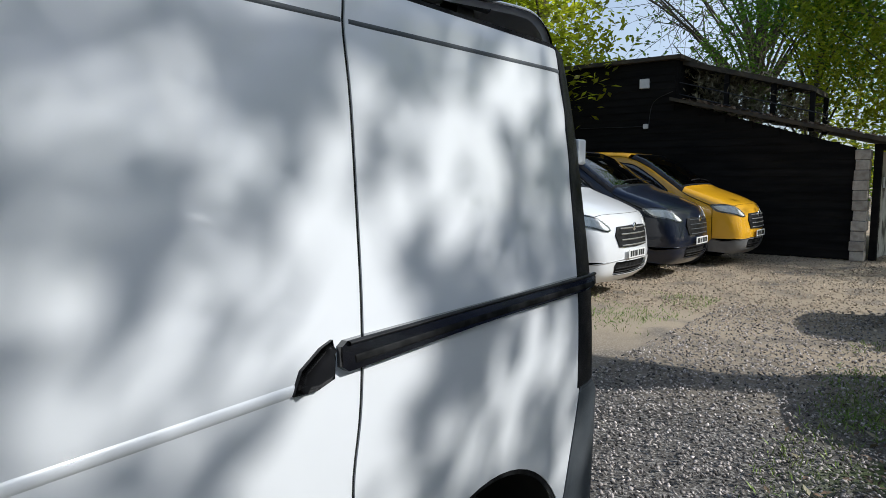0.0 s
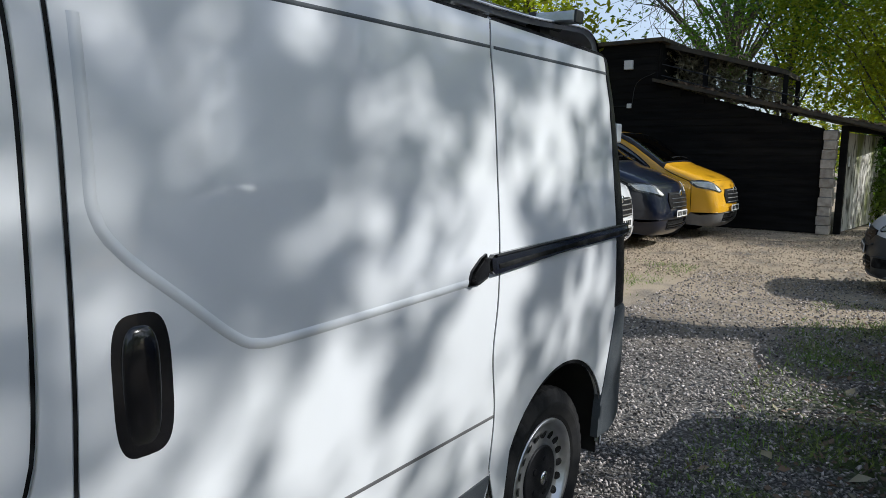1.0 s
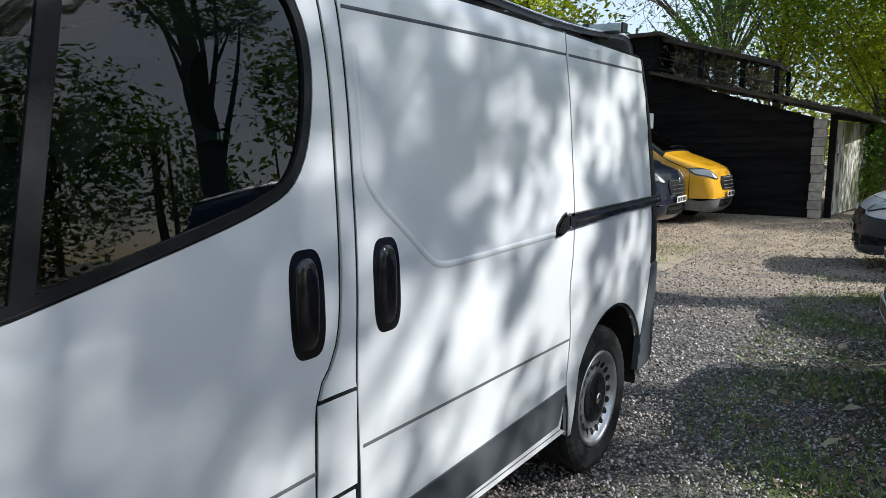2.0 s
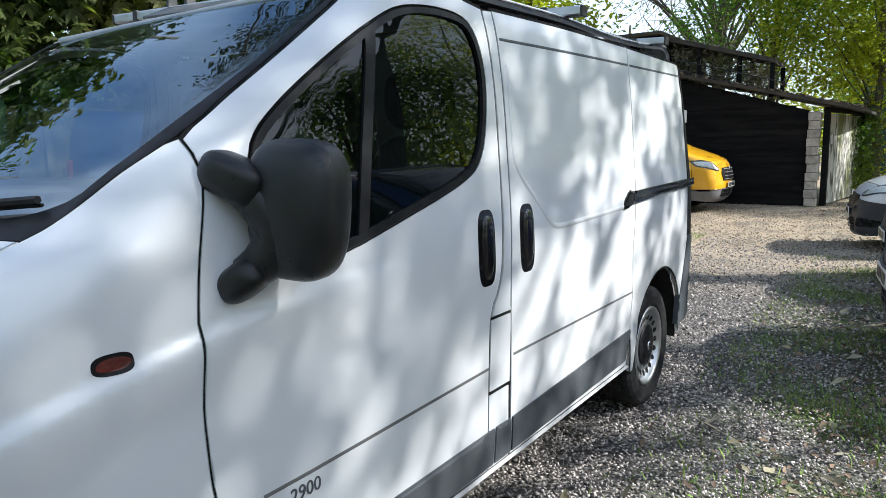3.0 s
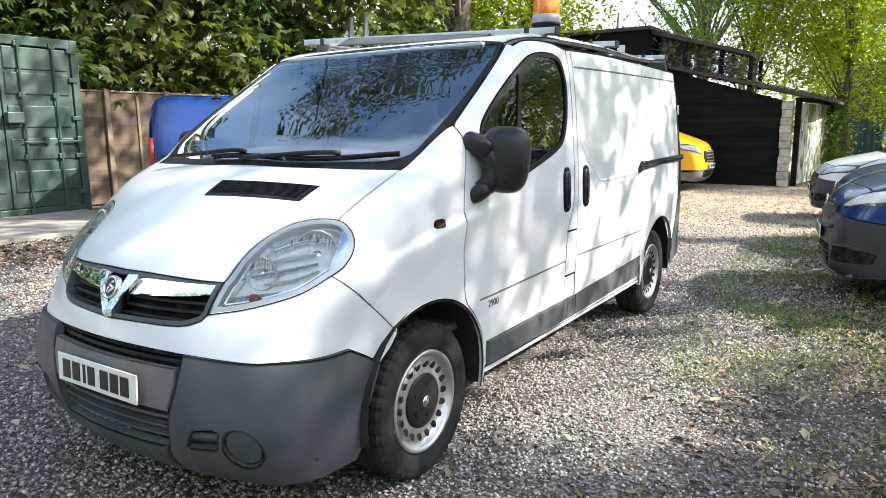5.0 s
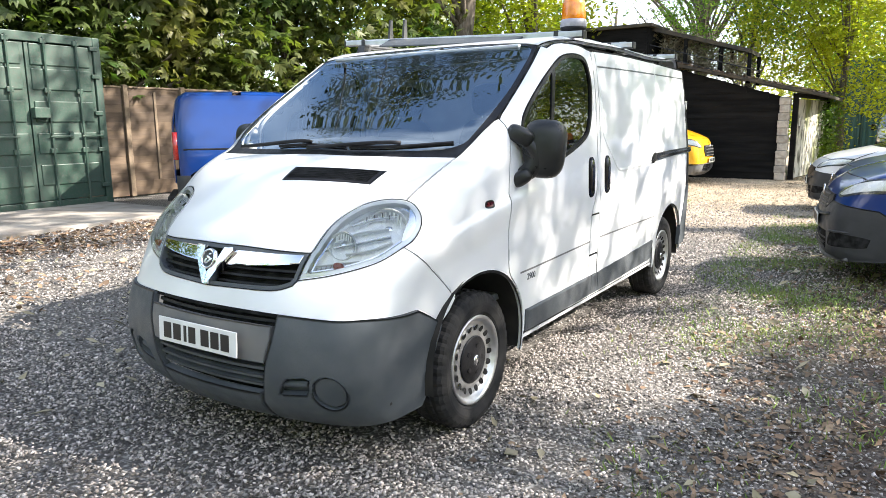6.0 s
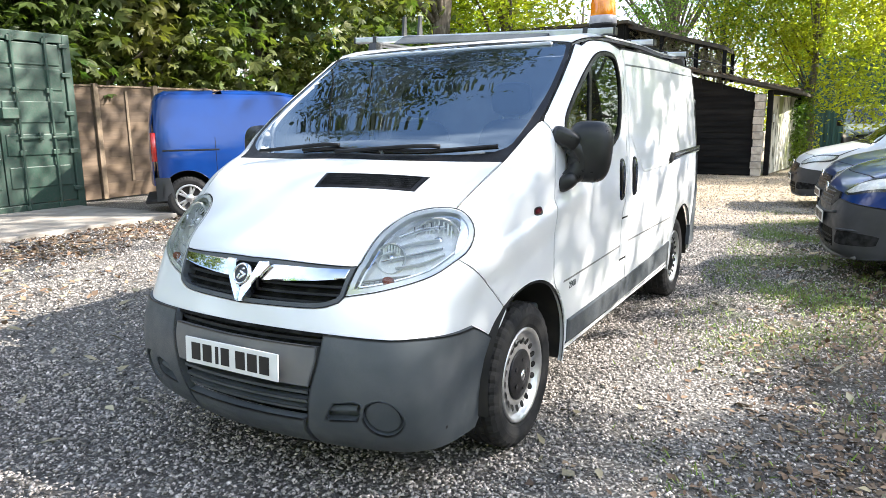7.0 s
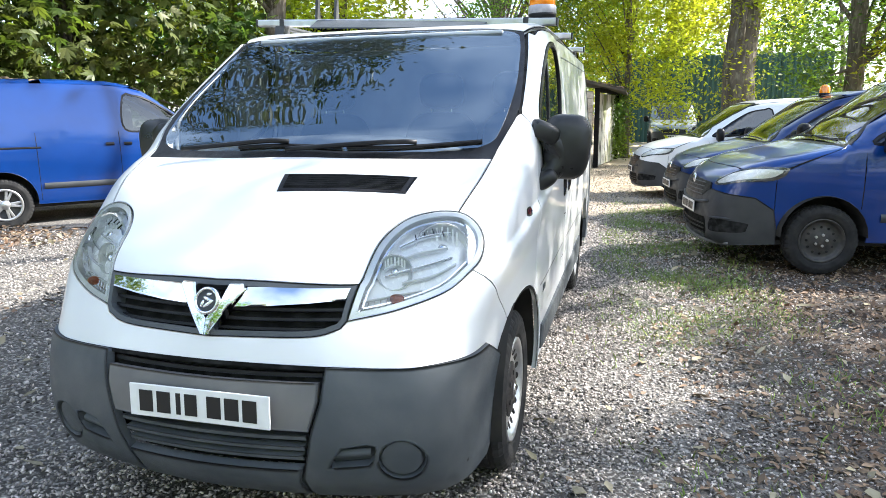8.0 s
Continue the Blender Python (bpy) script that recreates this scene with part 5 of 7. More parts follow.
STONE_V = [(1, 0, 0), (0.2, 0.95, 0), (-0.95, 0.3, 0), (-0.3, -0.9, 0.1), (0.1, 0.1, 0.8), (0.4, -0.6, 0.5), (0, 0, -0.7)]
STONE_F = [(0, 1, 4), (1, 2, 4), (2, 3, 4), (3, 5, 4), (5, 0, 4), (1, 0, 6), (2, 1, 6), (3, 2, 6), (5, 3, 6), (0, 5, 6)]
STONES = material("gravel_stones", (0.52, 0.465, 0.43), 0.85, second=(0.22, 0.195, 0.175), scale=40, per_island=0.9, stops=(0.35, 0.6))
under = lambda p: (np.abs(p[:, 0]) > 0.98) | (p[:, 1] < -0.95) | (p[:, 1] > 3.95)
near_right = spread(60000, 0.6, 4.2, -2.0, 4.5, lambda p: np.clip(1.1 - np.maximum(p[:, 0] - 1.6, 0) * 0.62, 0.12, 1))
mid_right = spread(26000, -0.5, 4.5, 4.5, 10.5, lambda p: np.clip(1.2 - (p[:, 1] - 4.5) * 0.12, 0.2, 1))
near_front = spread(30000, -4.5, 1.6, -2.4, -0.4)
left = spread(16000, -6.5, -0.9, -0.5, 4.0)
far_lane = spread(17000, -6.0, 3.4, 9.5, 17.5)
beneath = spread(7000, -1.0, 1.0, -1.0, 4.0)
for nm, p, s0, s1 in (("gravel_near", near_right, 0.005, 0.0115), ("gravel_track", mid_right, 0.008, 0.016), ("gravel_front", near_front, 0.006, 0.013), ("gravel_left", left, 0.007, 0.015),  ("gravel_beneath", beneath, 0.006, 0.012)):
    scatter_mesh("gravel", STONE_V, STONE_F, p, rng.uniform(s0, s1, len(p)), STONES, "loose grey and buff gravel stones", "gravel", 0.5, 0.3)

BUFF = material("buff_gravel_stones", (0.58, 0.48, 0.36), 0.85, second=(0.30, 0.245, 0.18), scale=40, per_island=0.5, stops=(0.35, 0.6))
scatter_mesh("gravel", STONE_V, STONE_F, far_lane, rng.uniform(0.011, 0.022, len(far_lane)), BUFF, "buff gravel on the sunny lane", "gravel", 0.5, 0.3)

LEAF_V = [(-1, 0, 0), (-0.2, 0.5, 0.10), (1, 0, 0.05), (-0.2, -0.5, 0.12), (0.2, 0, -0.03)]
LEAF_F = [(0, 4, 1), (1, 4, 2), (0, 3, 4), (4, 3, 2)]
DRY = material("dry_leaf", (0.13, 0.078, 0.046), 0.75, second=(0.21, 0.15, 0.095), scale=3, per_island=0.5)
PALE_LEAF = material("pale_fallen_leaf", (0.34, 0.30, 0.20), 0.7, second=(0.24, 0.20, 0.11), scale=4, per_island=0.4)
GREEN_BITS = material("low_green_weeds", (0.16, 0.26, 0.045), 0.6, second=(0.24, 0.29, 0.07), scale=3, per_island=0.5)
patchy = lambda p, a: 0.5 + 0.5 * np.sin(p[:, 0] * 3.1 + a + 1.5 * np.sin(p[:, 1] * 1.9)) * np.sin(p[:, 1] * 2.3 + a)
p = spread(44000, 1.0, 5.0, -2.2, 9.0, lambda p: np.clip((p[:, 0] - 1.25) * 0.9, 0.04, 1) * (0.35 + 0.65 * patchy(p, 0.4)))
scatter_mesh("leaf_litter", LEAF_V, LEAF_F, p, rng.uniform(0.010, 0.032, len(p)), DRY, "brown fallen leaves on the gravel", "leaf litter", 0.35, 0.5, (1, 1, 1))
p = np.vstack([spread(260, 0.9, 4.0, -2.0, 8.0), spread(500, -8, -1, -2, 4)])
scatter_mesh("fallen_leaves", LEAF_V, LEAF_F, p, rng.uniform(0.025, 0.06, len(p)), PALE_LEAF, "pale curled fallen leaves on the gravel", "fallen leaves", 0.3, 0.5, (1, 1, 1))
p = np.vstack([spread(5200, -8.7, -4.8, 0.5, 4.2, lambda p: 0.2 + 0.8 * patchy(p, 2.0)), spread(2500, -8, -3.0, -2.5, 2.0, lambda p: 0.1 + 0.4 * patchy(p, 1.0))])
scatter_mesh("leaf_drift", LEAF_V, LEAF_F, p, rng.uniform(0.02, 0.05, len(p)), DRY, "drift of brown leaves by the container", "leaf litter", 0.35, 0.5, (1, 1, 1))
BLADE_V = [(-0.09, 0, 0), (0.09, 0, 0), (0.05, 0.12, 0.6), (0, 0.4, 1.0)]
BLADE_F = [(0, 1, 2), (0, 2, 3)]
p = np.vstack([spread(52000, 0.95, 2.6, 1.2, 9.0, lambda p: np.clip(1.1 - np.abs(p[:, 0] - 1.75) * 1.3, 0, 1) * np.clip(patchy(p, 0.9) * 1.7 - 0.30, 0, 1) * np.clip((p[:, 1] - 1.5) / 2.0, 0.15, 1)),
               spread(16000, 1.2, 3.6, -1.8, 3.0, lambda p: np.clip(patchy(p, 2.2) * 1.6 - 0.75, 0, 1) * 0.4),
               spread(5000, -2.6, -0.6, 8.0, 10.6, lambda p: np.clip(patchy(p, 0.2) * 1.5 - 0.5, 0, 1))])
scatter_mesh("grass", BLADE_V, BLADE_F, p, rng.uniform(0.018, 0.05, len(p)), GREEN_BITS, "short sparse green grass in the gravel", "grass", 0.5, 0.0, (1, 1, 1))


# ---- trees ----
BARK = material("bark", (0.13, 0.105, 0.08), 0.95, second=(0.07, 0.06, 0.045), scale=5, bump=0.02, bump_scale=9, stretch=(1, 1, 0.25), speckle=(0.20, 0.18, 0.14), speckle_scale=14)
CHESTNUT = leaf_material("chestnut_leaf", (0.05, 0.10, 0.026), (0.13, 0.13, 0.036), 0.40, 0.5)
LIME = leaf_material("lime_leaf", (0.22, 0.24, 0.035), (0.36, 0.32, 0.04), 0.68, 0.3)
GREEN = leaf_material("green_leaf", (0.07, 0.15, 0.035), (0.15, 0.22, 0.045), 0.6, 0.35)
# darker copy of the oak leaf: shade on its underside put into the colour
SHADE_LEAF = leaf_material("shade_dark_leaf", (0.022, 0.036, 0.012), (0.07, 0.065, 0.018), 0.22, 0.5)
OAK = leaf_material("oak_leaf", (0.05, 0.095, 0.022), (0.12, 0.155, 0.03), 0.5, 0.4)


def leaf_cloud(name, centres, per, spread_r, size, mat, parent, label, long=1.0, droop=0.0, seed=1, fingers=0):
    g = np.random.default_rng(seed)
    n = len(centres) * per
    c = np.repeat(np.array(centres), per, 0) + g.normal(0, 1, (n, 3)) * np.array((1, 1, 0.8)) * spread_r
    d = g.normal(0, 1, (n, 3))
    d[:, 2] = d[:, 2] * 0.5 - droop
    d /= np.linalg.norm(d, axis=1, keepdims=True)
    up = g.normal(0, 0.55, (n, 3)) + (0, 0, 1)
    s = np.cross(d, up)
    s /= np.maximum(np.linalg.norm(s, axis=1, keepdims=True), 1e-6)
    nn = np.cross(s, d)
    k = (size * g.uniform(0.6, 1.35, n))[:, None]
    if fingers:
        turn = np.tile(np.linspace(-1.25, 1.25, fingers), n)[:, None]
        c, d, s, nn, k = (np.repeat(q, fingers, 0) for q in (c, d, s, nn, k))
        k = k * (1 - 0.25 * np.abs(turn))
        d2 = d * np.cos(turn) + s * np.sin(turn) - nn * 0.25
        s = s * np.cos(turn) - d * np.sin(turn)
        d = d2
        c = c + d * k * long
        n *= fingers
    v = np.stack([c - d * k * long, c + s * k * 0.42 + nn * k * 0.10, c + d * k * long, c - s * k * 0.42 + nn * k * 0.10], 1).reshape(-1, 3)
    f = (np.array([[0, 1, 2], [0, 2, 3]])[None] + (np.arange(n) * 4)[:, None, None]).reshape(-1, 3)
    me = bpy.data.meshes.new(name)
    me.vertices.add(len(v))
    me.vertices.foreach_set("co", v.reshape(-1))
    me.loops.add(f.size)
    me.loops.foreach_set("vertex_index", f.reshape(-1).astype(np.int32))
    me.polygons.add(len(f))
    me.polygons.foreach_set("loop_start", (np.arange(len(f)) * 3).astype(np.int32))
    me.update(calc_edges=True)
    return link_mesh(name, me, mat, parent, label)


def tree(base, height, radius, blobs, clumps, per, spread_r, size, mat, label, seed, lean=(0, 0), limbs=10, droop=0.0, ivy=0, long=1.0, twigs=0, fingers=0):
    """A tapered trunk with limbs and a crown of leaf clumps inside uneven blobs (centre, radii)."""
    g = np.random.default_rng(seed)
    root = thing("tree", pose(*base), label, "tree")
    n = 10
    line = [(lean[0] * (k / n) ** 1.3 + g.normal(0, 0.05), lean[1] * (k / n) ** 1.3 + g.normal(0, 0.05), height * k / n - (0.15 if k == 0 else 0)) for k in range(n + 1)]
    bm = tube(line, radius, 12, taper=[1.45 if k == 0 else 1.0 - 0.78 * k / n for k in range(n + 1)])
    for v in bm.verts:
        a = math.atan2(v.co.y, v.co.x)
        v.co.x *= 1 + 0.06 * math.sin(a * 5 + v.co.z)
        v.co.y *= 1 + 0.06 * math.cos(a * 4 + v.co.z)
    trunk = part("trunk", bm, BARK, root, "rough bark trunk", smooth=True)
    pts = []
    vol = np.array([r[0] * r[1] * r[2] for _, r in blobs]) ** 0.75
    for (c, r), share in zip(blobs, vol / vol.sum()):
        for _ in range(int(clumps * share)):
            q = g.normal(0, 1, 3)
            q = q / np.linalg.norm(q) * g.uniform(0.25, 1.0) ** 0.45
            pts.append(np.array(c) - np.array(base) + q * np.array(r))
    pts = np.array(pts)
    pts = pts[pts[:, 2] > 0.3]
    heads = pts[g.choice(len(pts), min(limbs, len(pts)), replace=False)]
    for h in heads:
        bm = bmesh.new()
        k = int(np.clip(h[2] / height * n * 0.55, 2, n - 1))
        s = np.array(line[k])
        mid = s + (h - s) * 0.5 + g.normal(0, 0.25, 3) + (0, 0, 0.25)
        rr = radius * (0.30 - 0.18 * k / n)
        bend = flow([s, mid, h], 0.5)
        tube(bend, rr, 6, bm=bm, taper=list(np.linspace(1, 0.25, len(bend))))
        for _ in range(twigs):
            e = mid + (h - mid) * g.uniform(0, 0.9) 
            q = e + g.normal(0, 0.9, 3)
            tube([e, (e + q) / 2 + g.normal(0, 0.1, 3), q], rr * 0.22, 4, bm=bm, taper=[1, 0.7, 0.3])
        part("limb", bm, BARK, trunk, smooth=True)
    leaf_cloud("crown", pts, per, spread_r, size, mat, root, "crown of separate leaves", long, droop, seed, fingers)
    if ivy:
        a = g.uniform(0, 6.283, ivy)
        h = g.uniform(0, height * 0.8, ivy)
        q = np.stack([np.cos(a) * radius * 1.15 + lean[0] * (h / height) ** 1.3, np.sin(a) * radius * 1.15 + lean[1] * (h / height) ** 1.3, h], -1)
        leaf_cloud("ivy", q, 8, 0.13, 0.07, LIME if mat is LIME else OAK, trunk, "ivy leaves on the trunk", 0.8, 0.2, seed + 1)
    return root


# unseen tall trees outside the yard, added between sun and van to dapple light
tree((12.4, 9.6, 0), 12, 0.34, [((9.6, 6.9, 8.0), (0.6, 1.7, 1.5)), ((11.2, 9.2, 6.6), (1.2, 1.8, 0.7))], 310, 14, 0.10, 0.085, OAK, "unseen tall broadleaf tree, its crown shaped to dapple the van", 11, limbs=7)
tree((13.6, 2.6, 0), 12, 0.34, [((12.0, 5.1, 9.9), (0.8, 1.8, 1.1)), ((12.6, 4.2, 8.4), (1.3, 1.7, 0.7)), ((12.6, 5.6, 7.3), (1.3, 1.9, 0.8)), ((12.6, 2.4, 6.8), (1.2, 1.8, 0.8))], 800, 15, 0.12, 0.085, OAK, "unseen broadleaf tree, its crown shaped to shade van and ground", 12, limbs=9)
tree((13.0, 14.6, 0), 9, 0.32, [((12.6, 13.6, 5.2), (2.0, 2.2, 2.2)), ((14.0, 16.6, 5.6), (2.6, 2.6, 2.4)), ((14.6, 19.6, 5.0), (2.4, 2.4, 2.4))], 420, 20, 0.42, 0.13, OAK, "tall broadleaf tree behind the parked vans", 13, limbs=10)
for k, (x, y) in enumerate(((14.0, -8.0), (14.6, -3.2), (14.2, 1.6), (15.0, 5.6))):
    tree((x, y, 0), 6.5, 0.20, [((x, y, 2.6), (1.6, 2.8, 2.6)), ((x + 0.6, y + 1.4, 4.8), (1.6, 2.6, 1.8))], 330, 22, 0.40, 0.12, OAK, "dense green hedge tree along the yard's edge", 60 + k, limbs=6)
# unseen tree, crowns set in the sun's path to the container and fence
tree((9.5, 11.5, 0), 16, 0.38, [((8.4, 7.6, 12.4), (2.3, 2.4, 1.0)), ((5.9, 9.6, 13.2), (2.6, 2.4, 1.0)), ((4.8, 12.4, 12.6), (2.4, 2.2, 1.0))], 210, 14, 0.34, 0.15, OAK, "unseen very tall broadleaf tree added to shade the container and fence", 14, limbs=12, lean=(-2.0, -1.6))
# sunlit trees across the yard before the van's nose
for k, (x, y) in enumerate(((-8.0, -13.0), (-2.0, -14.5), (4.0, -14.0), (9.5, -12.5))):
    tree((x, y, 0), 9, 0.26, [((x, y, 4.6), (2.8, 2.0, 2.8)), ((x + 1.2, y - 0.6, 8.0), (2.4, 2.0, 2.0)), ((x - 1.8, y + 0.4, 2.4), (2.0, 1.4, 1.8))], 300, 18, 0.42, 0.15, LIME if k % 2 else GREEN, "sunlit leafy tree across the yard", 70 + k, limbs=8)
# chestnuts over the container and fence
tree((-11.9, 6.2, 0.1), 9, 0.30, [((-11.4, 3.0, 4.1), (1.4, 2.4, 1.7)), ((-11.2, 6.2, 4.2), (1.5, 2.2, 2.2)), ((-10.8, 4.8, 5.4), (2.2, 3.4, 1.7)), ((-10.1, 4.4, 3.2), (0.5, 1.0, 0.8)), ((-11.6, 8.4, 3.6), (1.2, 1.8, 2.0))], 1000, 9, 0.30, 0.11, CHESTNUT, "horse chestnut with large leaves over the fence", 21, limbs=12, droop=0.45, long=1.1, fingers=5)
tree((-11.4, 11.0, 0.1), 9, 0.28, [((-10.8, 9.6, 3.8), (1.5, 2.6, 2.4)), ((-9.6, 12.6, 4.0), (2.0, 2.6, 3.0)), ((-10.4, 10.4, 7.0), (2.4, 3.6, 2.4))], 1000, 9, 0.32, 0.11, CHESTNUT, "horse chestnut behind the blue van", 22, limbs=12, droop=0.45, long=1.1, fingers=5)
tree((-12.8, 0.2, 0.1), 9, 0.3, [((-12.2, 0.6, 5.0), (2.0, 2.8, 2.6)), ((-12.6, -3.2, 4.6), (2.4, 2.6, 3.4))], 560, 9, 0.34, 0.12, CHESTNUT, "chestnut tree behind the container", 23, limbs=10, droop=0.4, fingers=5)
tree((-8.2, 14.6, 0.1), 13, 0.34, [((-3.6, 8.6, 10.4), (2.2, 2.6, 1.3)), ((-5.6, 10.5, 10.2), (2.8, 2.8, 1.8)), ((-5.6, 5.6, 9.6), (1.2, 1.8, 0.9)), ((-4.3, 6.0, 9.8), (1.3, 1.3, 0.7)), ((-7.8, 5.0, 9.8), (1.8, 1.8, 1.1))], 560, 36, 0.30, 0.075, SHADE_LEAF, "tall tree reaching over the yard", 25, limbs=14, lean=(1.6, -2.0))
tree((-7.6, 18.0, 0.1), 9, 0.3, [((-7.2, 16.6, 3.6), (2.4, 1.8, 3.2)), ((-9.2, 15.0, 3.6), (1.8, 1.8, 3.0)), ((-8.6, 18.6, 6.0), (2.0, 2.0, 2.0)), ((-8.6, 16.6, 6.8), (2.2, 2.0, 2.2))], 700, 26, 0.36, 0.11, LIME, "yellow-green tree behind the van", 24, limbs=10)
# open tree with bare branches behind the shed
tree((-4.2, 26.0, 0), 13, 0.26, [((-5.0, 25.5, 7.4), (4.2, 2.4, 2.2)), ((-2.6, 26.0, 9.6), (3.4, 2.4, 2.6)), ((-7.8, 26.0, 8.6), (2.8, 2.0, 2.2))], 150, 14, 0.42, 0.10, OAK, "open dark tree with bare branches behind the shed", 31, limbs=40, twigs=8)
# birches and limes by the shed's end
tree((1.05, 20.9, 0), 10, 0.12, [((-0.4, 20.6, 5.0), (1.9, 1.4, 2.4)), ((1.6, 21.4, 4.6), (2.0, 1.4, 3.0)), ((0.8, 20.6, 8.0), (2.6, 2.0, 2.4)), ((2.5, 20.8, 2.4), (0.8, 0.8, 1.6))], 900, 30, 0.28, 0.075, LIME, "bright yellow-green birch at the end of the shed", 41, limbs=14, droop=0.5, ivy=160)
tree((-1.8, 22.6, 0), 10, 0.15, [((-2.4, 22.0, 4.8), (2.2, 1.5, 2.0)), ((-1.2, 22.2, 8.0), (2.6, 2.0, 2.8)), ((-1.4, 23.0, 6.2), (1.4, 1.4, 2.0)), ((0.4, 23.4, 5.4), (1.8, 1.4, 3.0))], 820, 30, 0.30, 0.075, GREEN, "green birch rising behind the shed", 42, limbs=12, droop=0.4)
tree((4.1, 18.4, 0), 13, 0.50, [((3.6, 19.2, 10.5), (3.0, 2.0, 1.8)), ((2.4, 19.2, 5.4), (1.3, 1.2, 2.2)), ((4.6, 17.9, 4.7), (0.8, 0.5, 0.8))], 620, 28, 0.32, 0.09, LIME, "old broad tree with ivy on its thick trunk", 43, limbs=10, ivy=420)
tree((8.6, 25.0, 0), 14, 0.34, [((8.4, 25.4, 4.6), (2.6, 1.6, 3.6)), ((11.0, 25.0, 7.0), (3.0, 2.0, 3.0)), ((7.0, 26.0, 9.0), (2.8, 2.0, 2.6))], 620, 26, 0.40, 0.11, OAK, "tall tree in the far hedge", 44, limbs=10)
tree((13.2, 23.0, 0), 14, 0.36, [((13.0, 23.0, 4.6), (2.8, 2.0, 3.6)), ((14.0, 22.0, 9.0), (3.0, 2.4, 3.0)), ((10.4, 24.0, 3.4), (1.8, 1.2, 2.6))], 520, 26, 0.40, 0.11, LIME, "ivy-clad tree in the far hedge", 45, limbs=10, ivy=200)
tree((3.0, 36.0, 0), 14, 0.34, [((2.4, 36.0, 6.6), (3.4, 2.0, 4.2)), ((-1.8, 35.0, 5.6), (3.4, 2.0, 4.8)), ((6.6, 37.0, 8.2), (3.2, 2.0, 3.6))], 640, 26, 0.46, 0.13, LIME, "sunlit tree behind the green building", 46, limbs=10)

g = np.random.default_rng(55)
q = np.stack([g.uniform(-17, -14, 520), g.uniform(-8, 24, 520), g.uniform(0.2, 8.5, 520)], -1)
q2 = np.stack([g.uniform(-15, -9.5, 200), g.uniform(24, 27, 200), g.uniform(0.2, 6.0, 200)], -1)
tagged(leaf_cloud("thicket", np.vstack([q, q2]), 30, 0.55, 0.17, OAK, None, "dense dark green thicket behind the chestnuts", 1.0, 0.0, 56), category="thicket", kind="stuff")

# far woods all round
g = np.random.default_rng(5)
ang = g.uniform(0, 2 * math.pi, 2600)
rad = g.uniform(40, 56, 2600)
far_pts = np.stack([np.cos(ang) * rad + 0.5, np.sin(ang) * rad + 6, g.uniform(0.2, 1.0, 2600) ** 0.8 * (9 + 3 * np.sin(ang * 7) + 2 * np.sin(ang * 17)) * np.where(np.abs(ang - 1.90) < 0.24, 0.38, 1.0)], -1)
tagged(leaf_cloud("far_woods", far_pts, 34, 0.85, 0.30, OAK, None, "far green woods round the yard", 1.0, 0.0, 9), category="woods", kind="stuff")
bm = bmesh.new()
for k in range(120):
    a = 2 * math.pi * k / 120 + g.normal(0, 0.02)
    r = g.uniform(46, 56)
    tube([(math.cos(a) * r, 6 + math.sin(a) * r, -0.2), (math.cos(a) * r + g.normal(0, 0.3), 6 + math.sin(a) * r, 5), (math.cos(a) * r + g.normal(0, 0.6), 6 + math.sin(a) * r, 10)], g.uniform(0.12, 0.3), 6, bm=bm, taper=[1, 0.8, 0.3])
part("far_trunks", bm, BARK, None, "dark trunks in the far woods", kind="stuff", category="woods")


# ---- other parked vans ----
BLUE_PAINT = material("blue_paint", (0.002, 0.034, 0.18), 0.3, second=(0.002, 0.028, 0.15), scale=2, coat=0.8, spec=0.3)
CHARCOAL = material("charcoal_bumper_plastic", (0.030, 0.033, 0.037), 0.5, second=(0.042, 0.045, 0.05), scale=6, bump=0.0004, bump_scale=900)
NAVY_PAINT = material("dark_blue_paint", (0.004, 0.007, 0.018), 0.3, second=(0.005, 0.009, 0.024), scale=2, coat=0.6, spec=0.3)
DEEP_BLUE = material("deep_blue_paint", (0.004, 0.024, 0.12), 0.3, second=(0.004, 0.02, 0.10), scale=2, coat=0.7, spec=0.3)
YELLOW_PAINT = material("yellow_paint", (0.80, 0.42, 0.008), 0.3, second=(0.72, 0.37, 0.01), scale=2, coat=0.8)
LAMP_BACK = material("smoked_lamp_back", (0.06, 0.065, 0.07), 0.25, second=(0.10, 0.105, 0.11), scale=20, coat=1.0)
SILVER_PAINT = material("grey_metallic_paint", (0.22, 0.24, 0.24), 0.35, 0.4, second=(0.18, 0.20, 0.20), scale=2, coat=1.0)
SMALL_PROFILE = [(-0.80, 0.18), (-0.92, 0.26), (-0.95, 0.45), (-0.945, 0.62), (-0.91, 0.78), (-0.83, 0.90), (-0.68, 0.985), (-0.3, 1.085), (0.0, 1.15), (0.12, 1.185), (0.42, 1.38), (0.75, 1.60), (0.98, 1.735), (1.25, 1.81), (1.6, 1.84), (2.2, 1.85), (2.9, 1.845), (3.5, 1.82)]
SMALL_HALF = [(0.1, 0.84), (0.3, 0.88), (0.6, 0.905), (0.95, 0.915), (1.15, 0.895), (1.4, 0.855), (1.65, 0.80), (1.85, 0.75)]
SMALL_CROWN = [(0.2, 0.20), (0.6, 0.22), (0.9, 0.26), (1.15, 0.22), (1.7, 0.15), (1.9, 0.04)]
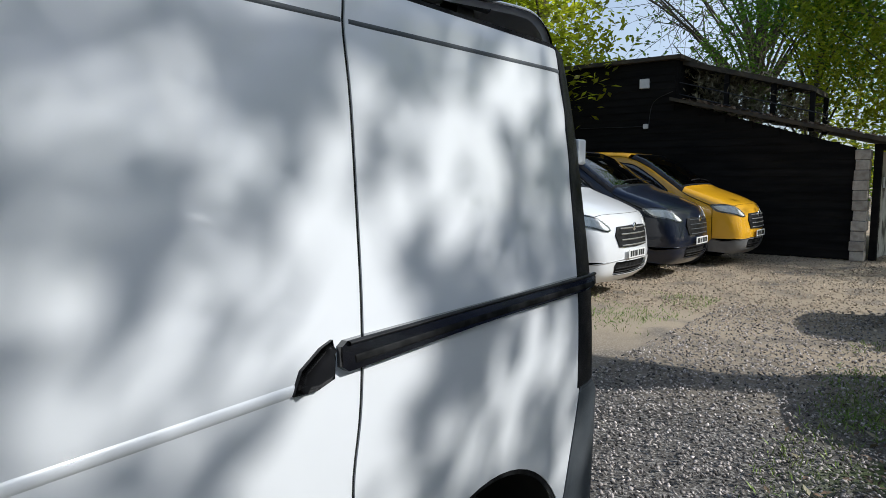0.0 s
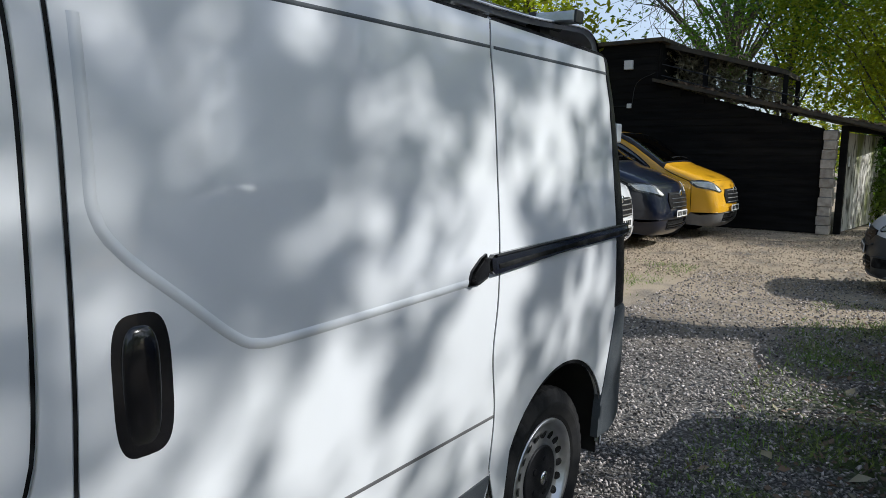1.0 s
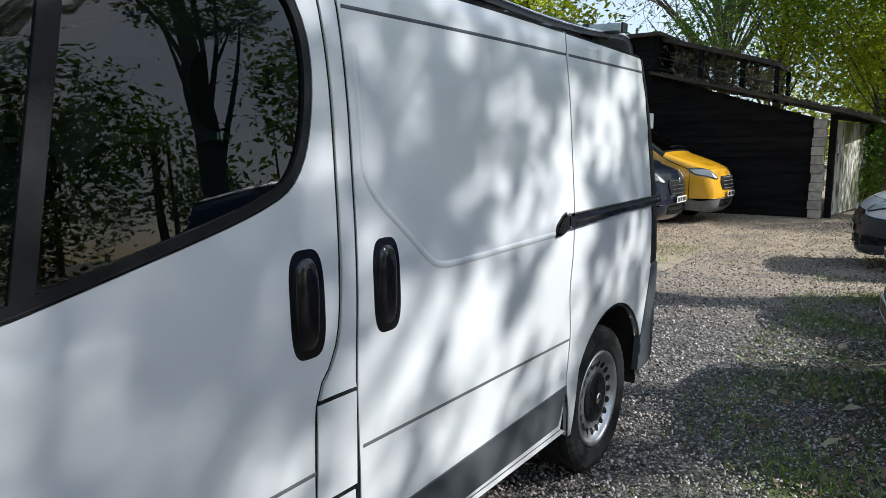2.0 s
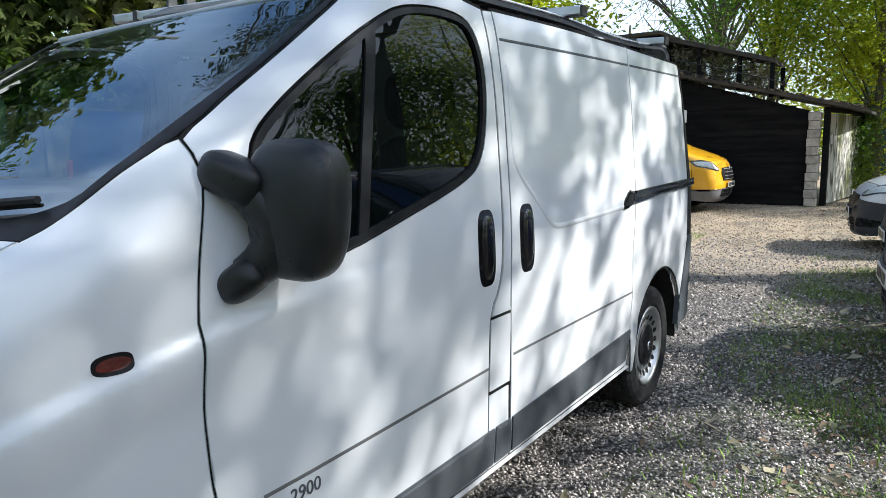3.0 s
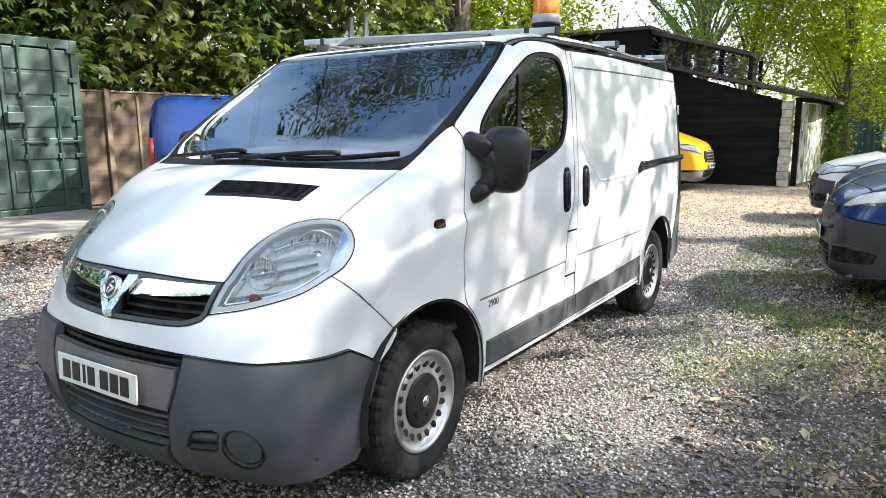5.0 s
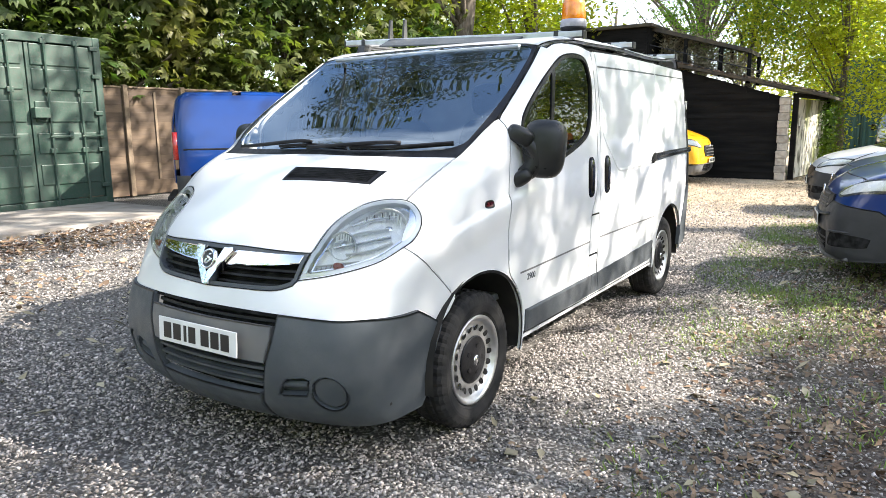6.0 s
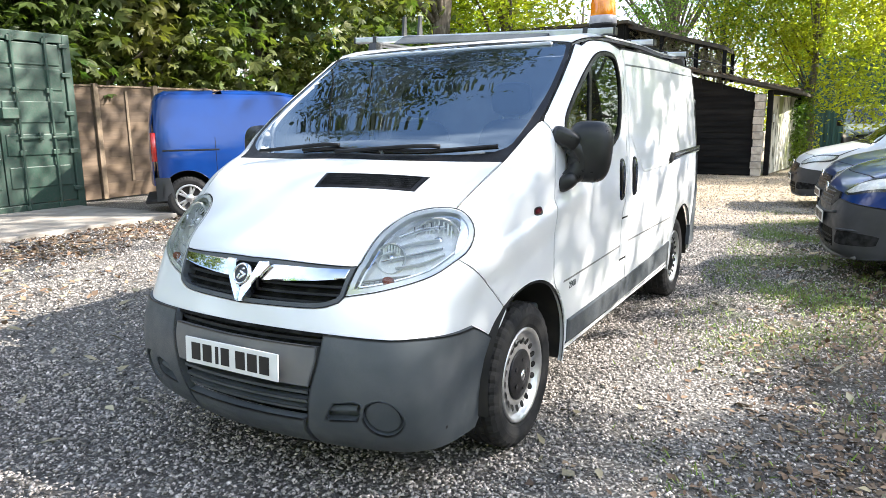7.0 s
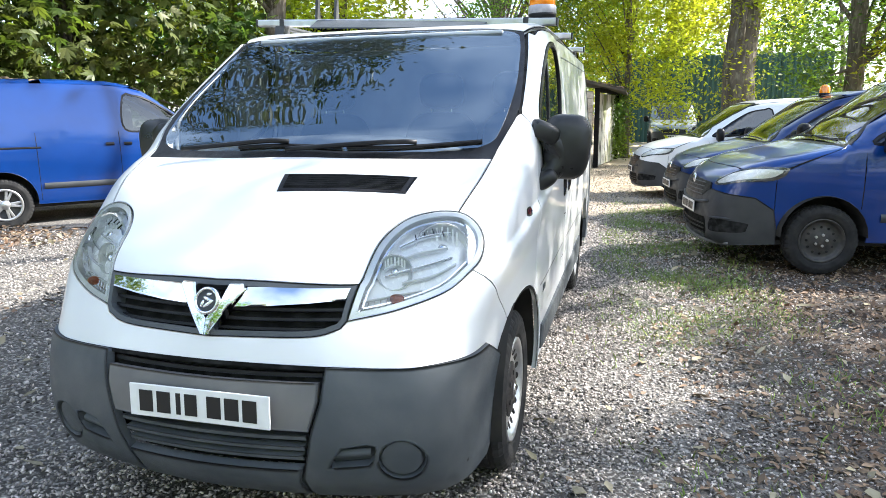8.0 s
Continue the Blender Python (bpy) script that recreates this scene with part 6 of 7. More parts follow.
SMALL = dict(
    body=Body(profile=SMALL_PROFILE,
              hub=(2.2, 0.3), half=SMALL_HALF,
              crown=SMALL_CROWN, taper=0.10, rear=[(0.2, 3.52), (0.9, 3.52), (1.4, 3.48), (1.85, 3.38)],
              round_side=0.14, round_rear=0.20),
    base=2.76, radius=0.315, rim=0.195, track=0.80, corner=-0.40, bumper_z=0.60, hood_z=0.955, hood_y=-0.655,
    shoulder=[(-0.40, 0.90), (-0.2, 1.0), (0.0, 1.085), (0.14, 1.135)], pillar=[(0.14, 1.135), (0.45, 1.355), (0.75, 1.555), (1.0, 1.70), (1.25, 1.76)],
    window=[(0.36, 1.165), (0.55, 1.33), (0.80, 1.50), (1.02, 1.615), (1.25, 1.655), (1.40, 1.645), (1.42, 1.20), (0.90, 1.175)], door=(0.30, 1.50), slide=(1.50, 2.45),
    lamp=([(0.48, 0.80), (0.62, 0.785)], [(-0.50, 0.835), (-0.33, 0.895), (-0.30, 0.955), (-0.40, 0.965)], [(0.70, 0.945), (0.58, 0.885)]), grille=[(0.0, 0.645), (0.34, 0.655), (0.47, 0.73), (0.44, 0.79), (0.0, 0.815)],
    intake=[(0.0, 0.26), (0.42, 0.27), (0.50, 0.34), (0.44, 0.46), (0.0, 0.46)], plate_z=0.54, full_bumper=True)
LARGE = dict(
    body=Body(profile=[(-0.80, 0.20), (-0.93, 0.30), (-0.99, 0.48), (-0.985, 0.70), (-0.94, 0.92), (-0.86, 1.05), (-0.70, 1.13), (-0.40, 1.24), (-0.16, 1.325), (0.1, 1.48), (0.45, 1.70), (0.75, 1.86),
                       (1.0, 1.94), (1.4, 1.975), (2.2, 1.985), (3.0, 1.98), (4.0, 1.95)],
              hub=(2.5, 0.35), half=[(0.1, 0.90), (0.3, 0.94), (0.6, 0.975), (0.95, 0.985), (1.2, 0.965), (1.5, 0.92), (1.75, 0.875), (1.95, 0.84)],
              crown=[(0.2, 0.20), (0.6, 0.22), (1.0, 0.25), (1.3, 0.20), (1.8, 0.14), (2.0, 0.04)], taper=0.10, rear=[(0.2, 3.95), (1.0, 3.95), (1.95, 3.82)],
              round_side=0.14, round_rear=0.2),
    base=2.93, radius=0.335, rim=0.205, track=0.84, corner=-0.45, bumper_z=0.50, hood_z=1.06, hood_y=-0.84,
    shoulder=[(-0.45, 1.02), (-0.25, 1.11), (-0.05, 1.20), (0.06, 1.27)], pillar=[(0.06, 1.27), (0.35, 1.475), (0.65, 1.68), (0.90, 1.81), (1.15, 1.88)],
    window=[(0.30, 1.25), (0.45, 1.42), (0.70, 1.60), (0.95, 1.74), (1.15, 1.775), (1.30, 1.76), (1.32, 1.30), (0.80, 1.26)], door=(0.25, 1.40), slide=(1.42, 2.45),
    lamp=([(0.52, 0.87), (0.64, 0.85)], [(-0.60, 0.92), (-0.42, 1.02), (-0.42, 1.06), (-0.55, 1.06)], [(0.72, 1.04), (0.60, 0.96)]), grille=[(0.0, 0.64), (0.40, 0.65), (0.46, 0.80), (0.40, 0.90), (0.0, 0.91)],
    intake=[(0.0, 0.30), (0.46, 0.31), (0.50, 0.42), (0.46, 0.47), (0.0, 0.47)], plate_z=0.56, full_bumper=False)


def parked_van(k, m, paint, label, bumper=None, wheels="black", name="parked_van", chrome=False, group=""):
    body = k["body"]
    root = thing(name, m, label, "van", group)
    on_side = lambda pairs: body.meet(sd(pairs, 2.0), np.broadcast_to((-1.0, 0, 0), (len(pairs), 3)))
    def on_front(pairs):
        st = np.array([(x, -2.5, z) for x, z in pairs], float)
        return body.meet(st, np.broadcast_to((0, 1.0, 0), st.shape))
    rnd = Round(0.15)
    low = bumper or CHARCOAL
    cy = k["corner"]
    ar = k["radius"] + 0.055
    zc = k["radius"] + 0.03
    shoulder = flow(on_side(k["shoulder"]), 0.06)
    pillar = flow(on_side(k["pillar"]), 0.06)
    end = k["pillar"][-1]
    a0 = math.degrees(math.acos(np.clip((-cy) / ar, -1, 1))) if -cy < ar else 0
    roof_edge = [(end[0] + 0.3, end[1] + 0.02), (2.2, end[1] + 0.03), (k["base"] + 0.5, end[1] + 0.02)]
    rear_y = float(body.rear(np.array(1.2))) - 0.12
    arch_r = arc(k["base"], zc, ar, -8, 188, 20)[:, 1:]
    arch_ff = arc(0.0, zc, ar, -8, 178, 20)[:, 1:]
    lip = on_front([(0.0, k["hood_z"]), (0.3, k["hood_z"]), (0.55, k["hood_z"] - 0.005), (0.72, k["hood_z"] - 0.03)])
    top_corner = shoulder[0]
    for flip in (False, True):
        loop = np.vstack([sd([(cy, k["bumper_z"]), (cy, k["shoulder"][0][1])]), sd(k["shoulder"]), sd(k["pillar"]), sd(roof_edge), sd([(rear_y, end[1] + 0.0), (rear_y, 0.75), (rear_y - 0.02, 0.30)]),
                          sd(arch_r), sd(arch_ff), sd([(cy - 0.0, 0.42)])])
        panel = skin_part("side_panel", skin(body, chain(loop), SIDE, holes=[flow(sd(k["window"]), 0.06, closed=True)], cell=0.10, step=0.06, gap=0.002), paint, root, "", flip)
        wl = flow(sd(k["window"]), 0.06, closed=True)
        skin_part("side_window", skin(body, wl, SIDE, lift=-0.006, cell=0.10, step=0.06, gap=0.002), DARK_GLASS, panel, "dark side window", flip)
        skin_part("window_trim", skin(body, wl, SIDE, holes=[np.array([p[0] * SIDE.u + p[1] * SIDE.v for p in shrink(SIDE.to2(wl), 0.022)])], lift=0.002, cell=0.1, step=0.06, gap=0), BLACK_TRIM, panel, "", flip)
        for y in (k["door"][0], k["door"][1], k["slide"][1]):
            z0 = 0.34 if y > 0.5 else 0.60
            part("shut_line", strip(body, divide(sd([(y, z0), (y, 1.10 if y < 0.5 else end[1] - 0.05)]), 0.08)[:12], SIDE, 0.010, 0.0008, flip=flip), GAP, panel)
        part("slide_rail", strip(body, flow(sd([(k["slide"][1] - 0.05, 1.0), (rear_y - 0.08, 1.0)]), 0.1), SIDE, 0.03, 0.006, flip=flip), BLACK_TRIM, panel)
        for y in (k["door"][1] - 0.10, k["door"][1] + 0.12):
            part("door_handle", strip(body, flow(sd([(y - 0.05, 1.02), (y + 0.05, 1.02)]), 0.02), SIDE, 0.05, 0.02, flip=flip), BLACK_TRIM, panel, smooth=True)
        part("side_moulding", strip(body, flow(sd([(0.46, 0.52), (1.3, 0.52), (k["base"] - 0.45, 0.52)]), 0.1), SIDE, 0.09, 0.014, flip=flip), low, panel, "dark side moulding", smooth=True)
        lamp = flow(np.vstack([on_front(k["lamp"][0]), on_side(k["lamp"][1]), on_front(k["lamp"][2])]), 0.04, closed=True)
        lv = Flat((-0.40, 0.80, -0.35))
        hl = skin_part("headlight", skin(body, lamp, lv, lift=0.002, cell=0.05, gap=0, thick=0.03), LAMP_BACK, root, "clear headlight", flip)
        skin_part("lens", skin(body, lamp, lv, lift=0.010, cell=0.05, gap=0.0, thick=0.004), LENS, hl, "", flip)
        inner = np.array([q[0] * lv.u + q[1] * lv.v for q in shrink(lv.to2(divide(lamp, 0.03)), 0.022)])
        skin_part("reflector", skin(body, inner, lv, lift=0.0055, cell=0.04, gap=0), REFLECTOR, hl, "", flip)
        pc = lamp.mean(0) + (0, 0.01, 0)
        s = -1 if flip else 1
        part("lamp_bowl", lathe([(0.062, 0.0), (0.05, -0.02), (0.0005, -0.035)], 20, m=Matrix.Translation((s * pc[0], pc[1] - 0.004, pc[2])) @ Matrix.Rotation(radians(-90), 4, "Z")), CHROME, hl, smooth=True)
        mir = superblob((0.20, 0.13, 0.24), (s * (body.half(np.array(1.2)) + 0.13), k["door"][0] + 0.16, 1.20), 3, 18, 14)
        mm = part("door_mirror", mir, BLACK_TRIM, root, "black door mirror", smooth=True)
        part("mirror_arm", box((0.14, 0.06, 0.05), (s * (body.half(np.array(1.1)) + 0.02), k["door"][0] + 0.16, 1.12), 0.015), BLACK_TRIM, mm)
        for y in (0.0, k["base"]):
            wheel(pose(s * k["track"], y, k["radius"] - 0.003, 0, 0, 180 if flip else 0), k["radius"], 0.20, k["rim"], wheels, "wheel of the parked van", root)
            well = lathe([(ar, 0.10), (ar, -0.26), (0.0005, -0.27)], 24, m=Matrix.Translation((s * (k["track"] + 0.02), y, zc)) @ Matrix.Rotation(math.pi if flip else 0, 4, "Z"))
            bmesh.ops.delete(well, geom=[v for v in well.verts if v.co.z < 0.25], context="VERTS")
            part("wheel_well", well, UNDER, root)
    # nose, bonnet, bumper
    right = chain(lip, [top_corner], on_side([(cy, k["shoulder"][0][1] - 0.02), (cy, k["bumper_z"] - 0.02)]), on_front([(0.7, k["bumper_z"] - 0.02), (0.4, k["bumper_z"] - 0.02), (0.0, k["bumper_z"] - 0.02)]))
    loop = chain(right, [(-p[0], p[1], p[2]) for p in right[::-1]])
    skin_part("nose_panel", skin(body, loop, rnd, cell=0.07, step=0.05), paint, root)
    cowl = flow(np.array([(0.0, k["pillar"][0][0] - 0.10, 0), (0.4, k["pillar"][0][0] - 0.08, 0), (abs(shoulder[-1][0]), k["pillar"][0][0], 0)]), 0.08)
    st = np.array([(x, y, 3.0) for x, y, z in cowl])
    cowl3 = body.meet(st, np.broadcast_to((0, 0, -1.0), st.shape))
    half = chain(lip, shoulder[:-1], cowl3[::-1])
    loop = chain(half, [(-p[0], p[1], p[2]) for p in half[::-1]])
    skin_part("bonnet", skin(body, loop, HOOD, cell=0.08, step=0.06, seal=0.01), paint, root)
    st = np.array([(x, end[0] - 0.12, 3.0) for x in (0.0, 0.3, 0.6)])
    head = body.meet(st, np.broadcast_to((0, 0, -1.0), st.shape))
    half = chain(cowl3, pillar[:-2], head[::-1])
    loop = chain(half, [(-p[0], p[1], p[2]) for p in half[::-1]])
    ws = skin_part("windscreen", skin(body, loop, HOOD, cell=0.08, step=0.06, lift=-0.004), DARK_GLASS, root, "raked windscreen")
    rim = np.array([p[0] * HOOD.u + p[1] * HOOD.v for p in shrink(HOOD.to2(divide(loop, 0.06)), 0.05)])
    skin_part("windscreen_border", skin(body, loop, HOOD, holes=[rim], cell=0.08, step=0.06), BLACK_TRIM, ws)
    for x0 in (-0.45, 0.12):
        ln = np.array([(x0 + 0.5 * u, k["pillar"][0][0] + 0.02, 3.0) for u in np.linspace(0, 1, 8)])
        q = body.meet(ln, np.broadcast_to((0, 0, -1.0), ln.shape))
        part("wiper", tube(q + body.normal(q) * 0.02, 0.010, 5), BLACK_TRIM, root)
    redge = on_side([(end[0] - 0.0, end[1])] + roof_edge + [(rear_y, end[1])])
    half = chain(head, pillar[-2:], redge)
    loop = chain(half, [(-p[0], p[1], p[2]) for p in half[::-1]])
    skin_part("roof", skin(body, loop, TOP, cell=0.12, step=0.08), paint, root)
    for s in (1, -1):
        bl = np.array([(s * 0.01, 4, 0.5), (s * 0.76, 4, 0.5), (s * 0.70, 4, end[1]), (s * 0.01, 4, end[1])])
        skin_part("rear_door", skin(body, bl, Flat((0, -1, -0.001)), cell=0.15, step=0.1), paint, root)
        lp = body.meet(np.array([(s * 2.0, rear_y + 0.03, z) for z in (0.85, 1.25)]), np.broadcast_to((-1.0 * s, 0, 0), (2, 3)))
        part("tail_lamp", tube([lp[0], (lp[0] + lp[1]) / 2, lp[1]], 0.045, 10), RED, root, "red tail lamp", smooth=True)
    rear_b = [(rear_y - 0.22, 0.30), (rear_y + 0.04, 0.28), (rear_y + 0.04, 0.62), (rear_y - 0.15, 0.62)]
    for flip in (False, True):
        skin_part("rear_bumper", skin(body, sd(rear_b), SIDE, lift=0.012, cell=0.1, gap=0), low, root, "", flip)
    bz = k["bumper_z"] + (0.15 if k["full_bumper"] else 0.0)
    right = chain(on_front([(0.0, bz), (0.35, bz), (0.62, bz - 0.02)]), on_side([(cy - 0.16, bz - 0.06), (cy - 0.0, k["bumper_z"] - 0.02), (-ar * 0.99, zc + 0.05), (-ar * 0.99, 0.26)]), on_front([(0.6, 0.22), (0.3, 0.21), (0.0, 0.21)]))
    loop = chain(right, [(-p[0], p[1], p[2]) for p in right[::-1]])
    hole_r = on_front(k["intake"])
    hole = chain(hole_r, [(-p[0], p[1], p[2]) for p in hole_r[::-1]])
    bp = skin_part("front_bumper", skin(body, loop, rnd, holes=[hole], lift=0.014, thick=0.03, edge=0.012, drop=0.006, cell=0.07, step=0.05), low, root, "dark plastic front bumper")
    # black sheet for the shade inside the intake
    skin_part("intake_back", skin(body, hole, rnd, lift=-0.03, gap=-0.02, cell=0.1), GAP, bp)
    for z in (0.31, 0.35, 0.39):
        sl = on_front([(-0.44, z), (-0.2, z), (0.0, z), (0.2, z), (0.44, z)])
        part("intake_slat", tube(sl, 0.007, 5), BLACK_TRIM, bp)
    if k["full_bumper"]:
        for flip in (False, True):
            fog = flow(np.vstack([on_front([(0.56, 0.36), (0.70, 0.355)]), on_side([(-0.62, 0.37), (-0.60, 0.44)]), on_front([(0.70, 0.47), (0.56, 0.46)])]), 0.04, closed=True)
            # raised black patch, the recess's shade put into its colour
            fp = skin_part("fog_recess", skin(body, fog, Flat((-0.5, 0.86, 0.0)), lift=0.018, cell=0.06, gap=0, thick=0.012), GAP, bp, "black patch painted for the fog lamp's shaded recess", flip)
            fc = fog.mean(0)
            part("fog_lamp", lathe([(0.040, 0.0), (0.036, 0.012), (0.0005, 0.016)], 18, m=Matrix.Translation(((-1 if flip else 1) * (fc[0] - 0.03), fc[1] - 0.045, fc[2])) @ Matrix.Rotation(radians(-90), 4, "Z")), DASH, fp, smooth=True)
            part("recess_bar", tube(flow(np.array([(-p[0] if flip else p[0], p[1], p[2]) for p in on_front([(0.56, 0.475), (0.70, 0.485), (0.80, 0.47)])]) + (0, -0.02, 0), 0.03), 0.012, 6), low, bp, smooth=True)
        lipl = flow(np.vstack([on_front([(-0.7, 0.245), (-0.45, 0.235), (0, 0.23), (0.45, 0.235), (0.7, 0.245)])]), 0.06)
        part("lower_lip", tube(lipl + (0, -0.03, 0), 0.018, 6), GREY_PANEL, bp, "pale lower lip", smooth=True)
        upper = flow(on_front([(-0.50, 0.625), (-0.3, 0.60), (0, 0.595), (0.3, 0.60), (0.50, 0.625)]), 0.05)
        part("upper_fold", tube(upper + (0, -0.022, 0), 0.014, 6), low, bp, smooth=True)
    gr = on_front(k["grille"])
    loop = chain(gr, [(-p[0], p[1], p[2]) for p in gr[::-1]])
    gp = skin_part("grille", skin(body, loop, rnd, lift=0.018, cell=0.06, gap=0, thick=0.02), BLACK_TRIM, root, "black grille")
    gz = np.array(k["grille"])[:, 1]
    for z in np.linspace(gz.min() + 0.03, gz.max() - 0.03, 4):
        sl = on_front([(-0.36, z), (-0.18, z), (0.0, z), (0.18, z), (0.36, z)])
        part("grille_bar", tube(sl + (0, -0.02, 0), 0.010 if chrome else 0.006, 6), ALU if chrome else GREY_TRIM, gp)
    bb = on_front([(0.0, gz.max() - 0.02)])[0]
    part("emblem", lathe([(0.0005, 0.0), (0.055, 0.0), (0.052, 0.012), (0.0005, 0.016)], 24, m=Matrix.Translation((0, bb[1] - 0.02, bb[2])) @ Matrix.Rotation(radians(-90), 4, "Z")), CHROME, gp, "round emblem", smooth=True)
    pz = on_front([(0.0, k["plate_z"])])[0]
    number_plate(root, Matrix.Translation((0, pz[1] - 0.028, k["plate_z"])))
    part("underbody", box((1.5, k["base"] + 1.2, 0.05), (0, k["base"] / 2, 0.27), 0.01), UNDER, root)
    part("dashboard", superblob((1.45, 0.5, 0.30), (0, k["pillar"][0][0] + 0.38, k["pillar"][0][1] - 0.12), 4, 20, 10), DASH, root, smooth=True)
    part("bulkhead", box((1.5, 0.03, 1.2), (0, k["door"][1] + 0.02, 1.05), 0.01), DASH, root)
    for x in (-0.38, 0.38):
        part("seat_back", superblob((0.46, 0.14, 0.85), (x, k["door"][1] - 0.2, 1.12), 3.5, 16, 12), SEAT, root, smooth=True)
    return root


# row facing the lane, seen over the grass
parked_van(SMALL, pose(2.86, 4.92, 0, 0, 0, -82), BLUE_PAINT, "bright blue small van with dark grey bumper on gravel", group="vans facing the lane")
navy = parked_van(SMALL, pose(2.68, 7.543, 0, 0, 0, -82) @ Matrix.Scale(0.93, 4), DEEP_BLUE, "dark blue small van with an amber roof beacon", group="vans facing the lane")
parked_van(SMALL, pose(2.14, 10.343, 0, 0, 0, -82) @ Matrix.Scale(0.90, 4), WHITE_PAINT, "white small van with dark bumper beside the lane", group="vans facing the lane")
bcn = thing("amber_beacon", pose(3.74, 7.69, 1.645), "small amber roof beacon on the dark blue van", "beacon")
part("beacon_base", lathe([(0.0005, 0), (0.075, 0), (0.07, 0.04), (0.0005, 0.04)], 24, m=Matrix.Rotation(radians(-90), 4, "Y")), BLACK_TRIM, bcn)
part("beacon_lens", lathe([(0.065, 0.04), (0.062, 0.12), (0.03, 0.145), (0.0005, 0.148)], 24, m=Matrix.Rotation(radians(-90), 4, "Y")), AMBER, bcn, "amber lens", smooth=True)
# row under the shed wall
parked_van(LARGE, pose(-2.19, 14.6, 0, 0, 0, 90), YELLOW_PAINT, "yellow panel van with a grey bumper by the shed", bumper=GREY_PANEL, group="vans by the shed", chrome=True)
parked_van(LARGE, pose(-2.53, 12.5, 0, 0, 0, 90), NAVY_PAINT, "very dark blue panel van by the shed", bumper=NAVY_PAINT, group="vans by the shed")
parked_van(LARGE, pose(-2.60, 10.15, 0, 0, 0, 90), WHITE_PAINT, "white panel van with a chrome grille by the shed", bumper=WHITE_PAINT, group="vans by the shed", chrome=True)
# blue van before the fence
FENCE_VAN = dict(SMALL, body=Body(profile=SMALL_PROFILE, hub=(2.2, 0.3), half=SMALL_HALF, crown=SMALL_CROWN, taper=0.10, rear=[(0.2, 3.28), (0.9, 3.28), (1.4, 3.26), (1.85, 3.16)], round_side=0.14, round_rear=0.20),
                 window=[(0.36, 1.165), (0.55, 1.33), (0.78, 1.50), (0.98, 1.615), (1.15, 1.655), (1.28, 1.645), (1.30, 1.20), (0.86, 1.175)], door=(0.30, 1.38), slide=(1.38, 2.35))
parked_van(FENCE_VAN, pose(-5.27, 6.95, 0.08, 0, 0, 141.2) @ Matrix.Diagonal((1.02, 1.02, 1.03, 1)), BLUE_PAINT, "bright blue small van with silver wheels by the fence", wheels="alloy")
# grey pick-up at the lane's end
parked_van(SMALL, pose(2.75, 26.2, 0, 0, 0, 0), SILVER_PAINT, "grey vehicle at the far end of the lane")

# ---- shed ----
BLACK_BOARD = material("black_stained_board", (0.007, 0.007, 0.007), 0.85, spec=0.15, second=(0.014, 0.013, 0.012), scale=7, bump=0.002, bump_scale=40, per_object=0.15, stretch=(0.15, 1, 1))
ROOF_FELT = material("mossy_roof_felt", (0.05, 0.045, 0.038), 0.95, second=(0.09, 0.075, 0.05), scale=5, bump=0.01, bump_scale=30)
BLOCK = material("pale_painted_block", (0.52, 0.47, 0.40), 0.9, second=(0.36, 0.31, 0.26), scale=9, bump=0.005, bump_scale=50, per_object=0.2)
PALE_DOOR = material("pale_stained_door", (0.68, 0.65, 0.58), 0.8, second=(0.20, 0.22, 0.07), scale=1.6, stops=(0.45, 0.62), bump=0.002, bump_scale=20, speckle=(0.10, 0.09, 0.07), speckle_scale=9, stretch=(1, 1, 0.35))
shed = thing("shed", pose(-2.89, 16.2, 0), "long black-boarded shed with a sloping roof", "shed")
shed_at = Matrix.Translation((3, -16.2, 0))
top_at = lambda x: 3.07 + (x + 3.43) * -0.298 if x > -3.43 else 3.92
bm = prism([(-9.1, 0), (-0.12, 0), (-0.12, 2.05), (-3.43, 3.06), (-3.43, 3.93), (-9.1, 3.93)], 0.08, m=shed_at @ Matrix.Translation((0, 16.36, 0)) @ Matrix.Rotation(radians(90), 4, "X"))
bmesh.ops.recalc_face_normals(bm, faces=bm.faces)
wall = part("wall", bm, BLACK_BOARD, shed, "black boarded front wall")
n_board = 26
for j in range(n_board):
    z0, z1 = 0.02 + j * 0.152, 0.02 + j * 0.152 + 0.165
    if z0 > 3.85:
        break
    right = -0.12 if z1 < 2.05 else (-3.43 + (3.07 - z1) / 0.298 if z1 < 3.07 else -3.46)
    bm = prism([(0, 0), (0.030, 0), (0.012, z1 - z0), (0, z1 - z0)], right + 9.1, m=shed_at @ Matrix.Translation((-9.1, 16.27, z0)) @ Matrix.Rotation(radians(90), 4, "Z") @ Matrix.Rotation(radians(90), 4, "X") @ Matrix.Diagonal((-1, 1, 1, 1)))
    bmesh.ops.recalc_face_normals(bm, faces=bm.faces)
    part("board", bm, BLACK_BOARD, wall)
part("end_wall", box((0.1, 5.5, 3.6), (-9.1, 19.0, 1.8), m=shed_at), BLACK_BOARD, shed)
def slope(x0, z0, x1, z1, y0, y1, t, mat, nm, lab=""):
    bm = prism([(x0, z0), (x1, z1), (x1, z1 + t), (x0, z0 + t)], y1 - y0, m=shed_at @ Matrix.Translation((0, y1, 0)) @ Matrix.Rotation(radians(90), 4, "X"))
    bmesh.ops.recalc_face_normals(bm, faces=bm.faces)
    return part(nm, bm, mat, shed, lab)
slope(-3.5, 3.10, 0.95, 1.98, 16.05, 21.5, 0.07, ROOF_FELT, "roof", "dark mossy felt roof with leaf litter")
